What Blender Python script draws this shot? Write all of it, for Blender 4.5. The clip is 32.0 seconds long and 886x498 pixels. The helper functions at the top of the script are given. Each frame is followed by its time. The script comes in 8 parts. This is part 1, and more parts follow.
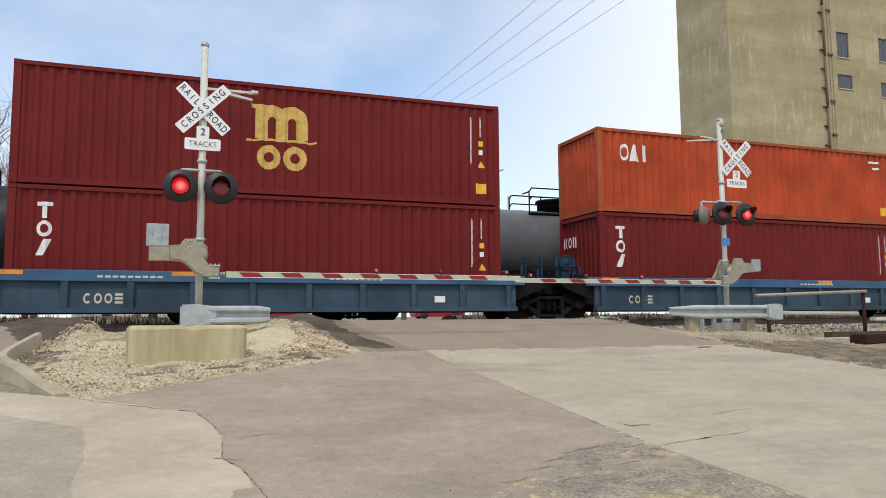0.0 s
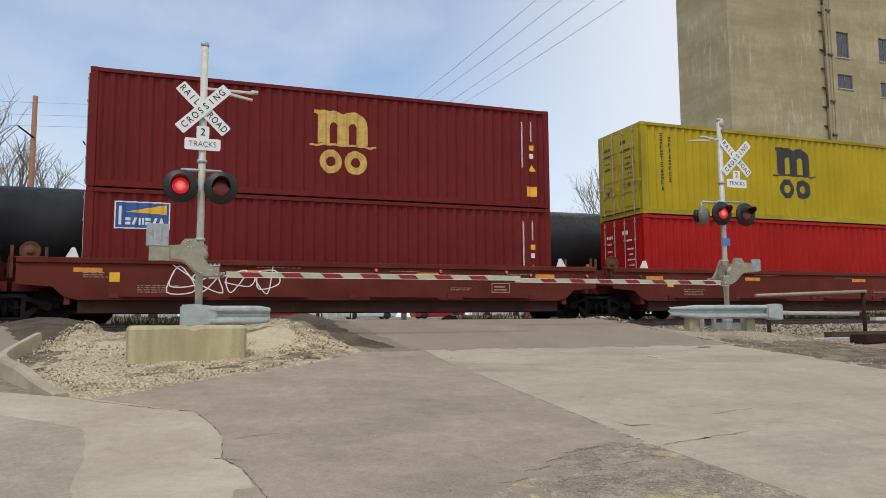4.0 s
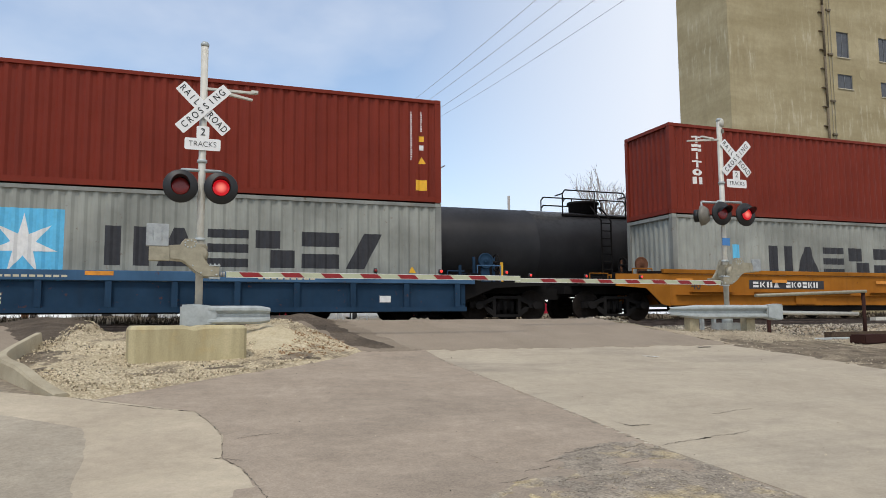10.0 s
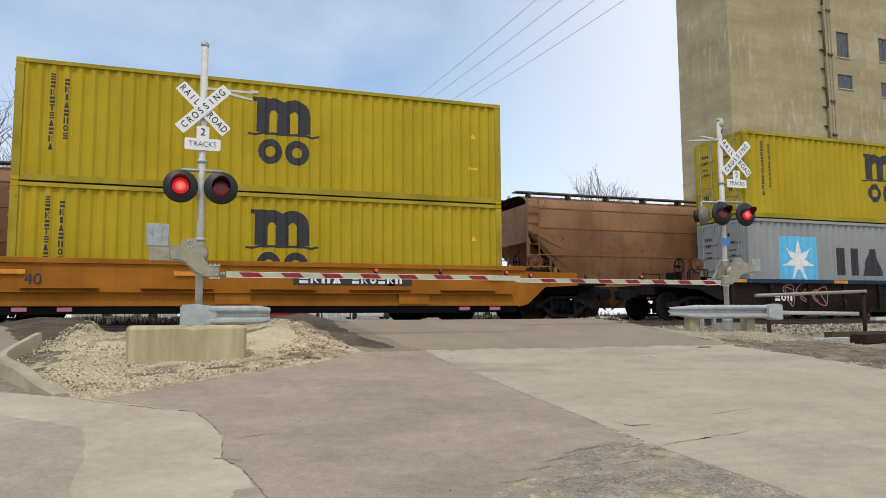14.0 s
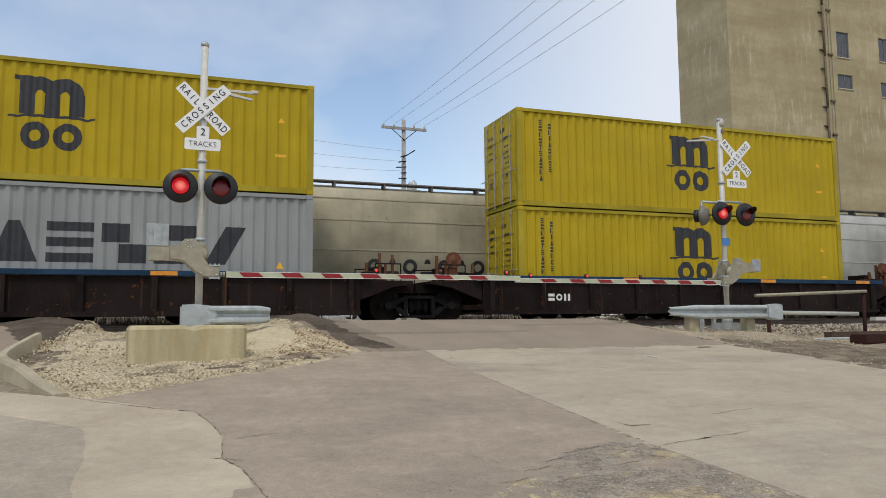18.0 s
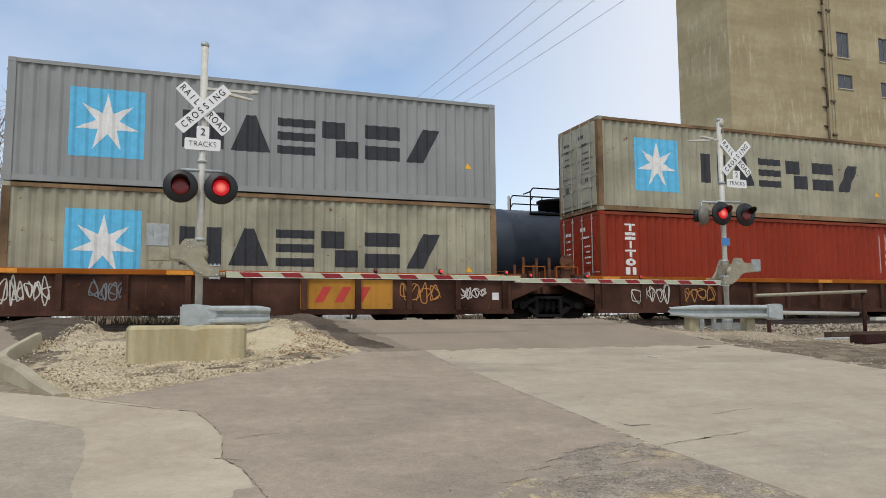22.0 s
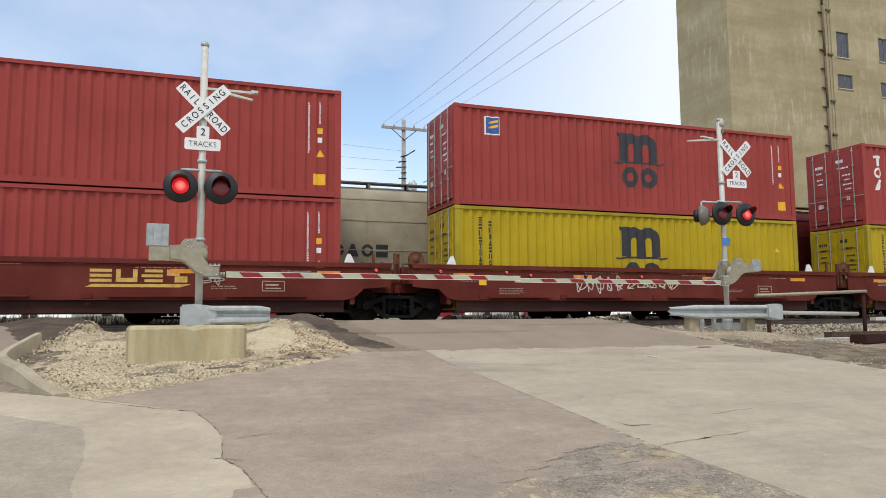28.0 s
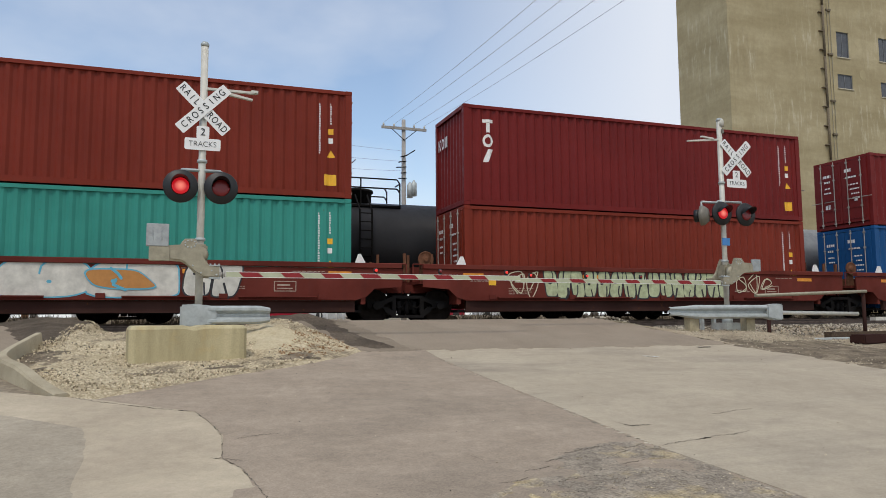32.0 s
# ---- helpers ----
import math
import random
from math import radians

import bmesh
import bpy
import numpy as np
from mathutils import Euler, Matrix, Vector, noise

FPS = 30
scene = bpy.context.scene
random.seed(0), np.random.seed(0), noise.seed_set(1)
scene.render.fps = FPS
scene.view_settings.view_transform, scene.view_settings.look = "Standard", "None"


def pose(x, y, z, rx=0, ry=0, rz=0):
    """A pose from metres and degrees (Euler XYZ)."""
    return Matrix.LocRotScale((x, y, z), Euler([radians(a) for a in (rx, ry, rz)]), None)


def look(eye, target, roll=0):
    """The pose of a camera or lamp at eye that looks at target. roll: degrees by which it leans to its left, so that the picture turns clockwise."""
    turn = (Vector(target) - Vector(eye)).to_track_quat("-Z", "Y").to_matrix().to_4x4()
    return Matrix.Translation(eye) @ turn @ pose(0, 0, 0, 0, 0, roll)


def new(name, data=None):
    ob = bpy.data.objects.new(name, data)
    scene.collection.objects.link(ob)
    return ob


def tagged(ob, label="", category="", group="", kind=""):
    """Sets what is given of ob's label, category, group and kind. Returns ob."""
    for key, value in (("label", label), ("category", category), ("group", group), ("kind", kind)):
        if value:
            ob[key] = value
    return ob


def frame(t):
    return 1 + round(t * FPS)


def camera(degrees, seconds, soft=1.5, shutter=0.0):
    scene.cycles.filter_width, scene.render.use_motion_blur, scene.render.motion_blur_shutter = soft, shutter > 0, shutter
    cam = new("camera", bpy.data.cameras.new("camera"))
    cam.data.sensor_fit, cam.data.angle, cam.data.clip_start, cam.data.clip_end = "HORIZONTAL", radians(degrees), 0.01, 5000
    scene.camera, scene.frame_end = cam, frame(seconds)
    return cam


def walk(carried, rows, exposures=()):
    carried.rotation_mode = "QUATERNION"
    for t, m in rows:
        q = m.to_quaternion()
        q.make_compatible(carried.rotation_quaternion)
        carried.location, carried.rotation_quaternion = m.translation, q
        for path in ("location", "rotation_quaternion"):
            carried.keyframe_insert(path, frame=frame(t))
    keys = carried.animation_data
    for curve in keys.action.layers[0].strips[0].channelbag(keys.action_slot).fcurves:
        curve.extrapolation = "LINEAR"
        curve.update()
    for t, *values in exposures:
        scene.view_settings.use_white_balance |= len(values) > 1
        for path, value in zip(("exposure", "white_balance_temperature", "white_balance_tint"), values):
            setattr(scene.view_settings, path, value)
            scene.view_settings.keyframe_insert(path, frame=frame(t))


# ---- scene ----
# ---------------------------------------------------------------- camera
EYE = Vector((0.0, -19.641, 0.17))
YAW, PITCH = radians(19.649), radians(5.383)
AIM = Vector((math.sin(YAW) * math.cos(PITCH), math.cos(YAW) * math.cos(PITCH), math.sin(PITCH)))
cam = camera(63.414, 32.0, soft=0.65)
CAM_POSE = look(EYE, EYE + AIM * 20, -0.384)
# the clip's camera sets its brightness by what passes
EXPOSURES = [(0.0, -0.08), (1.0, -0.08), (2.0, -0.24), (2.6, -0.38), (3.0, -0.48), (3.5, -0.42), (6.0, -0.17), (8.0, -0.20), (10.0, -0.22), (12.0, -0.27), (13.0, -0.27), (14.0, -0.22), (15.0, -0.25), (17.0, -0.34), (19.0, -0.38), (21.0, -0.33), (23.0, -0.29), (25.0, -0.24), (27.0, -0.12), (28.0, -0.08), (29.0, -0.10), (30.0, -0.12), (31.0, -0.24), (32.0, -0.36)]
walk(cam, [(0.0, CAM_POSE), (32.0, CAM_POSE)], EXPOSURES)

# ---------------------------------------------------------------- world and sun
SUN_AZ, SUN_EL = radians(214), radians(56)     # azimuth from +y towards +x: high, behind the camera
world = bpy.data.worlds.new("sky")
scene.world = world
world.use_nodes = True
wn, wl = world.node_tree.nodes, world.node_tree.links
bg = wn["Background"]
sky = wn.new("ShaderNodeTexSky")
sky.sky_type = "NISHITA"
sky.sun_disc = False
sky.sun_elevation, sky.sun_rotation = SUN_EL, SUN_AZ
sky.air_density, sky.dust_density, sky.ozone_density = 1.15, 0.4, 2.2
tc = wn.new("ShaderNodeTexCoord")
mp = wn.new("ShaderNodeMapping")
mp.inputs["Scale"].default_value = (1.0, 1.0, 2.0)
mp.inputs["Location"].default_value = (0.35, 0.0, 0.2)
cn = wn.new("ShaderNodeTexNoise")
cn.inputs["Scale"].default_value, cn.inputs["Detail"].default_value, cn.inputs["Roughness"].default_value = 1.7, 6.0, 0.50
cr = wn.new("ShaderNodeValToRGB")
cr.color_ramp.elements[0].position, cr.color_ramp.elements[1].position = 0.45, 0.74
cr.color_ramp.elements[0].color, cr.color_ramp.elements[1].color = (0.12, 0.12, 0.12, 1), (0.92, 0.92, 0.92, 1)
sepw = wn.new("ShaderNodeSeparateXYZ")
low = wn.new("ShaderNodeMapRange")             # the haze thickens towards the horizon
low.inputs["From Min"].default_value, low.inputs["From Max"].default_value = 0.25, 0.07
low.inputs["To Min"].default_value, low.inputs["To Max"].default_value = 0.0, 0.75
bank = wn.new("ShaderNodeVectorMath")          # a thin cloud sheet lies over the eastern half
bank.operation = "DOT_PRODUCT"
bank.inputs[1].default_value = (math.cos(YAW), -math.sin(YAW), 0)
east = wn.new("ShaderNodeMapRange")
east.inputs["From Min"].default_value, east.inputs["From Max"].default_value = -0.12, 0.28
east.inputs["To Min"].default_value, east.inputs["To Max"].default_value = 0.0, 0.94
wl.new(tc.outputs["Generated"], bank.inputs[0])
wl.new(bank.outputs["Value"], east.inputs["Value"])
mx0 = wn.new("ShaderNodeMath")
mx0.operation = "MAXIMUM"
mx = wn.new("ShaderNodeMath")
mx.operation = "MAXIMUM"
cloud = wn.new("ShaderNodeMix")
cloud.data_type = "RGBA"
cloud.inputs[7].default_value = (5.15, 5.45, 6.0, 1)
wl.new(tc.outputs["Generated"], mp.inputs["Vector"])
wl.new(mp.outputs["Vector"], cn.inputs["Vector"])
wl.new(cn.outputs["Fac"], cr.inputs["Fac"])
wl.new(tc.outputs["Generated"], sepw.inputs[0])
wl.new(sepw.outputs["Z"], low.inputs["Value"])
wl.new(cr.outputs["Color"], mx.inputs[0])
wl.new(low.outputs["Result"], mx0.inputs[0])
wl.new(east.outputs["Result"], mx0.inputs[1])
wl.new(mx0.outputs[0], mx.inputs[1])
wl.new(mx.outputs[0], cloud.inputs[0])
wl.new(sky.outputs["Color"], cloud.inputs[6])
wl.new(cloud.outputs[2], bg.inputs["Color"])
bg.inputs["Strength"].default_value = 0.195
sun = new("sun", bpy.data.lights.new("sun", "SUN"))
sun.data.energy, sun.data.angle, sun.data.color = 2.15, radians(10), (1.0, 0.915, 0.80)
sun.matrix_world = look((math.sin(SUN_AZ) * math.cos(SUN_EL) * 50, math.cos(SUN_AZ) * math.cos(SUN_EL) * 50, math.sin(SUN_EL) * 50), (0, 0, 0))


# ---------------------------------------------------------------- materials
def rgb(c):
    return (c[0], c[1], c[2], 1.0)


def base_material(name, rough=0.7, metal=0.0):
    m = bpy.data.materials.new(name)
    m.use_nodes = True
    p = m.node_tree.nodes["Principled BSDF"]
    p.inputs["Roughness"].default_value, p.inputs["Metallic"].default_value = rough, metal
    return m, m.node_tree.nodes, m.node_tree.links, p


def noise_node(n, l, vec, scale, detail=5.0, rough=0.55):
    t = n.new("ShaderNodeTexNoise")
    t.inputs["Scale"].default_value, t.inputs["Detail"].default_value, t.inputs["Roughness"].default_value = scale, detail, rough
    l.new(vec, t.inputs["Vector"])
    return t.outputs["Fac"]


def ramp_node(n, l, fac, a, b, ca, cb):
    r = n.new("ShaderNodeValToRGB")
    r.color_ramp.elements[0].position, r.color_ramp.elements[1].position = a, b
    r.color_ramp.elements[0].color, r.color_ramp.elements[1].color = ca, cb
    l.new(fac, r.inputs["Fac"])
    return r.outputs["Color"]


def mix_node(n, l, fac, a, b, blend="MIX"):
    m = n.new("ShaderNodeMix")
    m.data_type, m.blend_type = "RGBA", blend
    for v, i in ((fac, 0), (a, 6), (b, 7)):
        if isinstance(v, (int, float)):
            m.inputs[i].default_value = v
        elif isinstance(v, tuple):
            m.inputs[i].default_value = v
        else:
            l.new(v, m.inputs[i])
    return m.outputs[2]


def coords(n, l, scale=(1, 1, 1), per_object=0.0):
    t = n.new("ShaderNodeTexCoord")
    m = n.new("ShaderNodeMapping")
    m.inputs["Scale"].default_value = scale
    l.new(t.outputs["Object"], m.inputs["Vector"])
    if per_object:
        o = n.new("ShaderNodeObjectInfo")
        v = n.new("ShaderNodeVectorMath")
        v.operation = "SCALE"
        v.inputs[0].default_value = (37.0, 11.0, 23.0)
        l.new(o.outputs["Random"], v.inputs["Scale"])
        l.new(v.outputs[0], m.inputs["Location"])
    return m.outputs["Vector"]


def bump(n, l, p, height, strength, distance=0.01):
    b = n.new("ShaderNodeBump")
    b.inputs["Strength"].default_value, b.inputs["Distance"].default_value = strength, distance
    l.new(height, b.inputs["Height"])
    l.new(b.outputs["Normal"], p.inputs["Normal"])


WHITE, BLACK = (1, 1, 1, 1), (0, 0, 0, 1)


def painted_steel(name, col, wear=0.3, rough=0.5, rust=(0.13, 0.05, 0.02), fade=0.25, gloss=0.3):
    """Weathered paint: faded patches, vertical dirt streaks, rust spots."""
    m, n, l, p = base_material(name, rough)
    p.inputs["Specular IOR Level"].default_value = gloss
    v = coords(n, l, per_object=1.0)
    big = noise_node(n, l, v, 0.7, 4)
    streak = noise_node(n, l, coords(n, l, (3.2, 3.2, 0.16), 1.0), 1.6, 6, 0.6)
    spots = noise_node(n, l, v, 5.5, 8, 0.65)
    light = tuple(min(1, c * (1 + fade) + 0.02 * fade) for c in col)
    dark = tuple(c * (1 - fade) for c in col)
    c0 = mix_node(n, l, ramp_node(n, l, big, 0.32, 0.68, BLACK, WHITE), rgb(dark), rgb(light))
    c1 = mix_node(n, l, ramp_node(n, l, streak, 0.50, 0.80, BLACK, (0.55 * wear + 0.1,) * 3 + (1,)), c0, rgb(tuple(c * 0.45 + 0.012 for c in col)))
    c2 = mix_node(n, l, ramp_node(n, l, spots, 0.72 - 0.14 * wear, 0.80 - 0.10 * wear, BLACK, (min(1, 0.4 + wear),) * 3 + (1,)), c1, rgb(rust))
    if wear > 0.6:
        runs = noise_node(n, l, coords(n, l, (7.0, 7.0, 0.22), 1.0), 1.5, 7, 0.65)
        c2 = mix_node(n, l, ramp_node(n, l, runs, 0.60, 0.76, BLACK, (0.75 * wear,) * 3 + (1,)), c2, rgb((0.16, 0.075, 0.03)))
    l.new(c2, p.inputs["Base Color"])
    l.new(ramp_node(n, l, spots, 0.4, 0.8, (rough - 0.08,) * 3 + (1,), (min(1, rough + 0.3),) * 3 + (1,)), p.inputs["Roughness"])
    bump(n, l, p, spots, 0.12, 0.004)
    return m


def mineral(name, a, b, scale=3.0, fine=60.0, rough=0.92, strength=0.5, c=None, cscale=0.35, speck=0.0, crack=0.0, grit=0.22, stretch=(1, 1, 1), cut=(0.45, 0.62), mottle=0.0):
    """Concrete, asphalt or gravel: two tones at two scales, grain and fine relief."""
    m, n, l, p = base_material(name, rough)
    p.inputs["Specular IOR Level"].default_value = 0.15
    v = coords(n, l)
    big = noise_node(n, l, v, scale, 6, 0.6)
    col = mix_node(n, l, ramp_node(n, l, big, 0.3, 0.7, BLACK, WHITE), rgb(a), rgb(b))
    if c:
        col = mix_node(n, l, ramp_node(n, l, noise_node(n, l, coords(n, l, stretch), cscale, 7, 0.62), cut[0], cut[1], BLACK, (0.8, 0.8, 0.8, 1)), col, rgb(c))
    if mottle:
        col = mix_node(n, l, mottle, col, ramp_node(n, l, noise_node(n, l, v, 6.0, 8, 0.72), 0.32, 0.68, (0.22, 0.22, 0.23, 1), (0.86, 0.85, 0.83, 1)), "OVERLAY")
    grain = noise_node(n, l, v, fine, 4, 0.7)
    col = mix_node(n, l, grit, col, ramp_node(n, l, grain, 0.25, 0.75, (0.25, 0.25, 0.25, 1), (1, 1, 1, 1)), "OVERLAY")
    if speck:
        vo = n.new("ShaderNodeTexVoronoi")
        vo.inputs["Scale"].default_value = fine * 0.45
        l.new(v, vo.inputs["Vector"])
        col = mix_node(n, l, speck, col, ramp_node(n, l, vo.outputs["Color"], 0.15, 0.85, (0.1, 0.1, 0.1, 1), (0.95, 0.93, 0.9, 1)), "SOFT_LIGHT")
    if crack:
        w = n.new("ShaderNodeTexVoronoi")
        w.feature = "DISTANCE_TO_EDGE"
        w.inputs["Scale"].default_value = crack
        wob = n.new("ShaderNodeMix")
        wob.data_type = "VECTOR"
        wob.inputs[0].default_value = 0.22
        t3 = n.new("ShaderNodeTexNoise")
        t3.inputs["Scale"].default_value, t3.inputs["Detail"].default_value = 2.2, 6
        l.new(v, t3.inputs["Vector"])
        l.new(v, wob.inputs[4])
        l.new(t3.outputs["Color"], wob.inputs[5])
        l.new(wob.outputs[1], w.inputs["Vector"])
        cm = mix_node(n, l, 1.0, ramp_node(n, l, w.outputs["Distance"], 0.002, 0.010, WHITE, BLACK), ramp_node(n, l, noise_node(n, l, v, 0.9, 3), 0.42, 0.56, BLACK, (0.8, 0.8, 0.8, 1)), "MULTIPLY")
        col = mix_node(n, l, cm, col, (0.03, 0.028, 0.025, 1))
    l.new(col, p.inputs["Base Color"])
    bump(n, l, p, grain, strength, 0.006)
    return m


def stained_concrete(name, a, b):
    """Cast concrete with upright water streaks and ochre stains."""
    m, n, l, p = base_material(name, 0.92)
    v = coords(n, l)
    run_ = noise_node(n, l, coords(n, l, (2.4, 2.4, 0.35)), 1.3, 7, 0.65)
    col = mix_node(n, l, ramp_node(n, l, run_, 0.32, 0.66, BLACK, WHITE), rgb(tuple(q * 0.82 for q in a)), rgb(b))
    col = mix_node(n, l, ramp_node(n, l, noise_node(n, l, v, 1.7, 4), 0.52, 0.70, BLACK, (0.7, 0.7, 0.7, 1)), col, (0.44, 0.31, 0.12, 1))
    col = mix_node(n, l, ramp_node(n, l, noise_node(n, l, v, 4.5, 8, 0.7), 0.60, 0.74, BLACK, (0.6, 0.6, 0.6, 1)), col, (0.17, 0.15, 0.11, 1))
    grain = noise_node(n, l, v, 55, 4, 0.7)
    col = mix_node(n, l, 0.25, col, ramp_node(n, l, grain, 0.25, 0.75, (0.25, 0.25, 0.25, 1), WHITE), "OVERLAY")
    l.new(col, p.inputs["Base Color"])
    bump(n, l, p, grain, 0.35, 0.006)
    return m


def chips(name, dark, pale, rough=0.95):
    """Loose stones, each of its own shade."""
    m, n, l, p = base_material(name, rough)
    g = n.new("ShaderNodeNewGeometry")
    l.new(ramp_node(n, l, g.outputs["Random Per Island"], 0.1, 0.9, rgb(dark), rgb(pale)), p.inputs["Base Color"])
    return m


def lit_lens(name):
    """Lit signal lens: bright round its bulb, deeper red to the rim."""
    m, n, l, p = base_material(name, 0.3)
    p.inputs["Base Color"].default_value = (0.30, 0.006, 0.010, 1)
    t = n.new("ShaderNodeTexCoord")
    d = n.new("ShaderNodeVectorMath")
    d.operation = "LENGTH"
    l.new(t.outputs["Object"], d.inputs[0])
    l.new(ramp_node(n, l, d.outputs["Value"], 0.008, 0.10, (1.0, 0.26, 0.18, 1), (0.42, 0.006, 0.012, 1)), p.inputs["Emission Color"])
    p.inputs["Emission Strength"].default_value = 1.25
    return m


def plain(name, col, rough=0.6, metal=0.0, var=0.12, scale=6.0):
    m, n, l, p = base_material(name, rough, metal)
    v = coords(n, l, per_object=1.0)
    f = noise_node(n, l, v, scale, 6, 0.65)
    l.new(mix_node(n, l, ramp_node(n, l, f, 0.3, 0.7, BLACK, WHITE), rgb(tuple(c * (1 - var) for c in col)), rgb(tuple(min(1, c * (1 + var)) for c in col))), p.inputs["Base Color"])
    bump(n, l, p, f, 0.08, 0.003)
    return m


def glow(name, col, strength):
    m, n, l, p = base_material(name, 0.3)
    p.inputs["Base Color"].default_value = rgb(tuple(c * 0.6 for c in col))
    p.inputs["Emission Color"].default_value = rgb(col)
    p.inputs["Emission Strength"].default_value = strength
    return m


M = {}
PAINTS = dict(
    maroon=((0.235, 0.036, 0.033), 0.3), red=((0.60, 0.105, 0.065), 0.5), faded_red=((0.50, 0.132, 0.113), 0.3), brown_red=((0.285, 0.064, 0.037), 0.3), orange=((0.66, 0.15, 0.055), 0.7),
    rust_orange=((0.42, 0.085, 0.04), 0.35), yellow=((0.68, 0.535, 0.046), 0.10), pale_yellow=((0.70, 0.505, 0.08), 0.62), grey=((0.46, 0.47, 0.43), 0.5), dirty_grey=((0.54, 0.52, 0.41), 0.62), cool_grey=((0.455, 0.465, 0.455), 0.15),
    navy=((0.018, 0.034, 0.085), 0.2), blue=((0.030, 0.145, 0.32), 0.25), sea_blue=((0.035, 0.19, 0.36), 0.3), teal=((0.10, 0.40, 0.34), 0.3), bright_red=((0.58, 0.035, 0.028), 0.25),
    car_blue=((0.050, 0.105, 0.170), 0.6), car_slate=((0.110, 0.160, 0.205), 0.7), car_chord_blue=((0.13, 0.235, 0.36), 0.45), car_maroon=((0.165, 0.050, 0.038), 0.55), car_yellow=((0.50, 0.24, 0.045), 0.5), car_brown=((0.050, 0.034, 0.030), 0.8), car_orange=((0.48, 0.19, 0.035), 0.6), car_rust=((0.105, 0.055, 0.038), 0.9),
    tank_black=((0.018, 0.018, 0.019), 0.25), tank_grey=((0.20, 0.21, 0.215), 0.35), tank_light=((0.36, 0.38, 0.39), 0.35), tank_blue=((0.045, 0.055, 0.07), 0.35),
    hop_cream=((0.50, 0.465, 0.36), 0.5), hop_white=((0.55, 0.55, 0.52), 0.35), hop_brown=((0.42, 0.255, 0.15), 0.95), hop_tan=((0.40, 0.345, 0.255), 0.5), hop_teal=((0.02, 0.20, 0.25), 0.3), hop_blue=((0.38, 0.47, 0.49), 0.3), hop_maroon=((0.13, 0.018, 0.022), 0.35), hop_green=((0.045, 0.062, 0.034), 0.5), hop_grey=((0.36, 0.35, 0.31), 0.55),
)
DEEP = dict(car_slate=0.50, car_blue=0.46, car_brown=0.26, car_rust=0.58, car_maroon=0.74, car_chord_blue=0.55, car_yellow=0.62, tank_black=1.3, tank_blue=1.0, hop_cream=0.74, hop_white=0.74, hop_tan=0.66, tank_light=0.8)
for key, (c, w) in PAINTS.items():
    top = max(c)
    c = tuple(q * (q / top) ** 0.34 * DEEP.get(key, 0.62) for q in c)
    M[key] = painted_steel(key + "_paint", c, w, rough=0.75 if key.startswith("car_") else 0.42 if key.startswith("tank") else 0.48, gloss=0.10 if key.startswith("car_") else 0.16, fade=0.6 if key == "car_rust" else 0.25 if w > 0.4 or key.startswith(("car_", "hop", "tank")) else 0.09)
RAILS = dict(dirty_grey=0.98, pale_yellow=0.85, orange=0.8, grey=0.75, rust_orange=0.55, yellow=0.42)
for key, w in RAILS.items():
    c = (0.20, 0.125, 0.065) if key == "dirty_grey" else tuple(q * 0.5 for q in PAINTS[key][0])
    M[key + "_rail"] = painted_steel("rusted_" + key + "_rail", c, w, 0.6, rust=(0.105, 0.048, 0.020), gloss=0.12, fade=0.6 if key == "dirty_grey" else 0.25)
M["car_black"] = painted_steel("grimy_black_paint", (0.020, 0.019, 0.018), 0.4, 0.7, gloss=0.15)
M["ink"] = plain("black_lettering", (0.022, 0.022, 0.026), 0.55, var=0.3)
M["gold"] = plain("gold_lettering", (0.56, 0.36, 0.08), 0.55, var=0.25)
M["white_mark"] = plain("white_marking", (0.74, 0.73, 0.70), 0.55, var=0.12)
M["amber_mark"] = plain("amber_reflector", (0.66, 0.25, 0.02), 0.5, var=0.25)
M["cyan_mark"] = plain("light_cyan_spray", (0.10, 0.38, 0.52), 0.6)
M["ochre_mark"] = plain("ochre_spray", (0.45, 0.20, 0.05), 0.6)
M["slate_mark"] = plain("slate_spray", (0.16, 0.17, 0.18), 0.6, var=0.3)
M["sage_mark"] = plain("sage_green_spray", (0.40, 0.44, 0.26), 0.6, var=0.3)
M["yellow_mark"] = plain("yellow_marking", (0.78, 0.42, 0.02), 0.55, var=0.12)
M["sign_amber"] = painted_steel("rust_bitten_amber_panel", (0.40, 0.19, 0.03), 0.7, 0.6, gloss=0.1)
M["sky_mark"] = plain("light_blue_marking", (0.11, 0.47, 0.72), 0.55, var=0.12)
M["red_mark"] = plain("red_marking", (0.5, 0.04, 0.03), 0.55)
M["blue_mark"] = plain("blue_marking", (0.03, 0.09, 0.30), 0.55)
M["beige_mark"] = plain("beige_marking", (0.55, 0.50, 0.36), 0.6)
M["faded_mark"] = plain("faded_stencil_paint", (0.34, 0.27, 0.21), 0.7, var=0.3)
M["spray_white"] = plain("dirty_white_spray", (0.55, 0.53, 0.47), 0.65, var=0.25, scale=3.0)
M["pink_mark"] = plain("pink_marking", (0.42, 0.16, 0.20), 0.6)
M["sill_maroon"] = painted_steel("grimy_maroon_sill", (0.045, 0.020, 0.016), 0.6, 0.9, gloss=0.08)
M["dark_steel"] = painted_steel("grimy_dark_steel", (0.009, 0.008, 0.0075), 0.2, 0.9, rust=(0.03, 0.018, 0.012), gloss=0.08)
M["wheel_steel"] = plain("rolled_wheel_steel", (0.016, 0.013, 0.011), 0.8, 0.1, 0.4)
M["board_steel"] = plain("dull_walkway_steel", (0.17, 0.16, 0.145), 0.8, 0.1, 0.3)
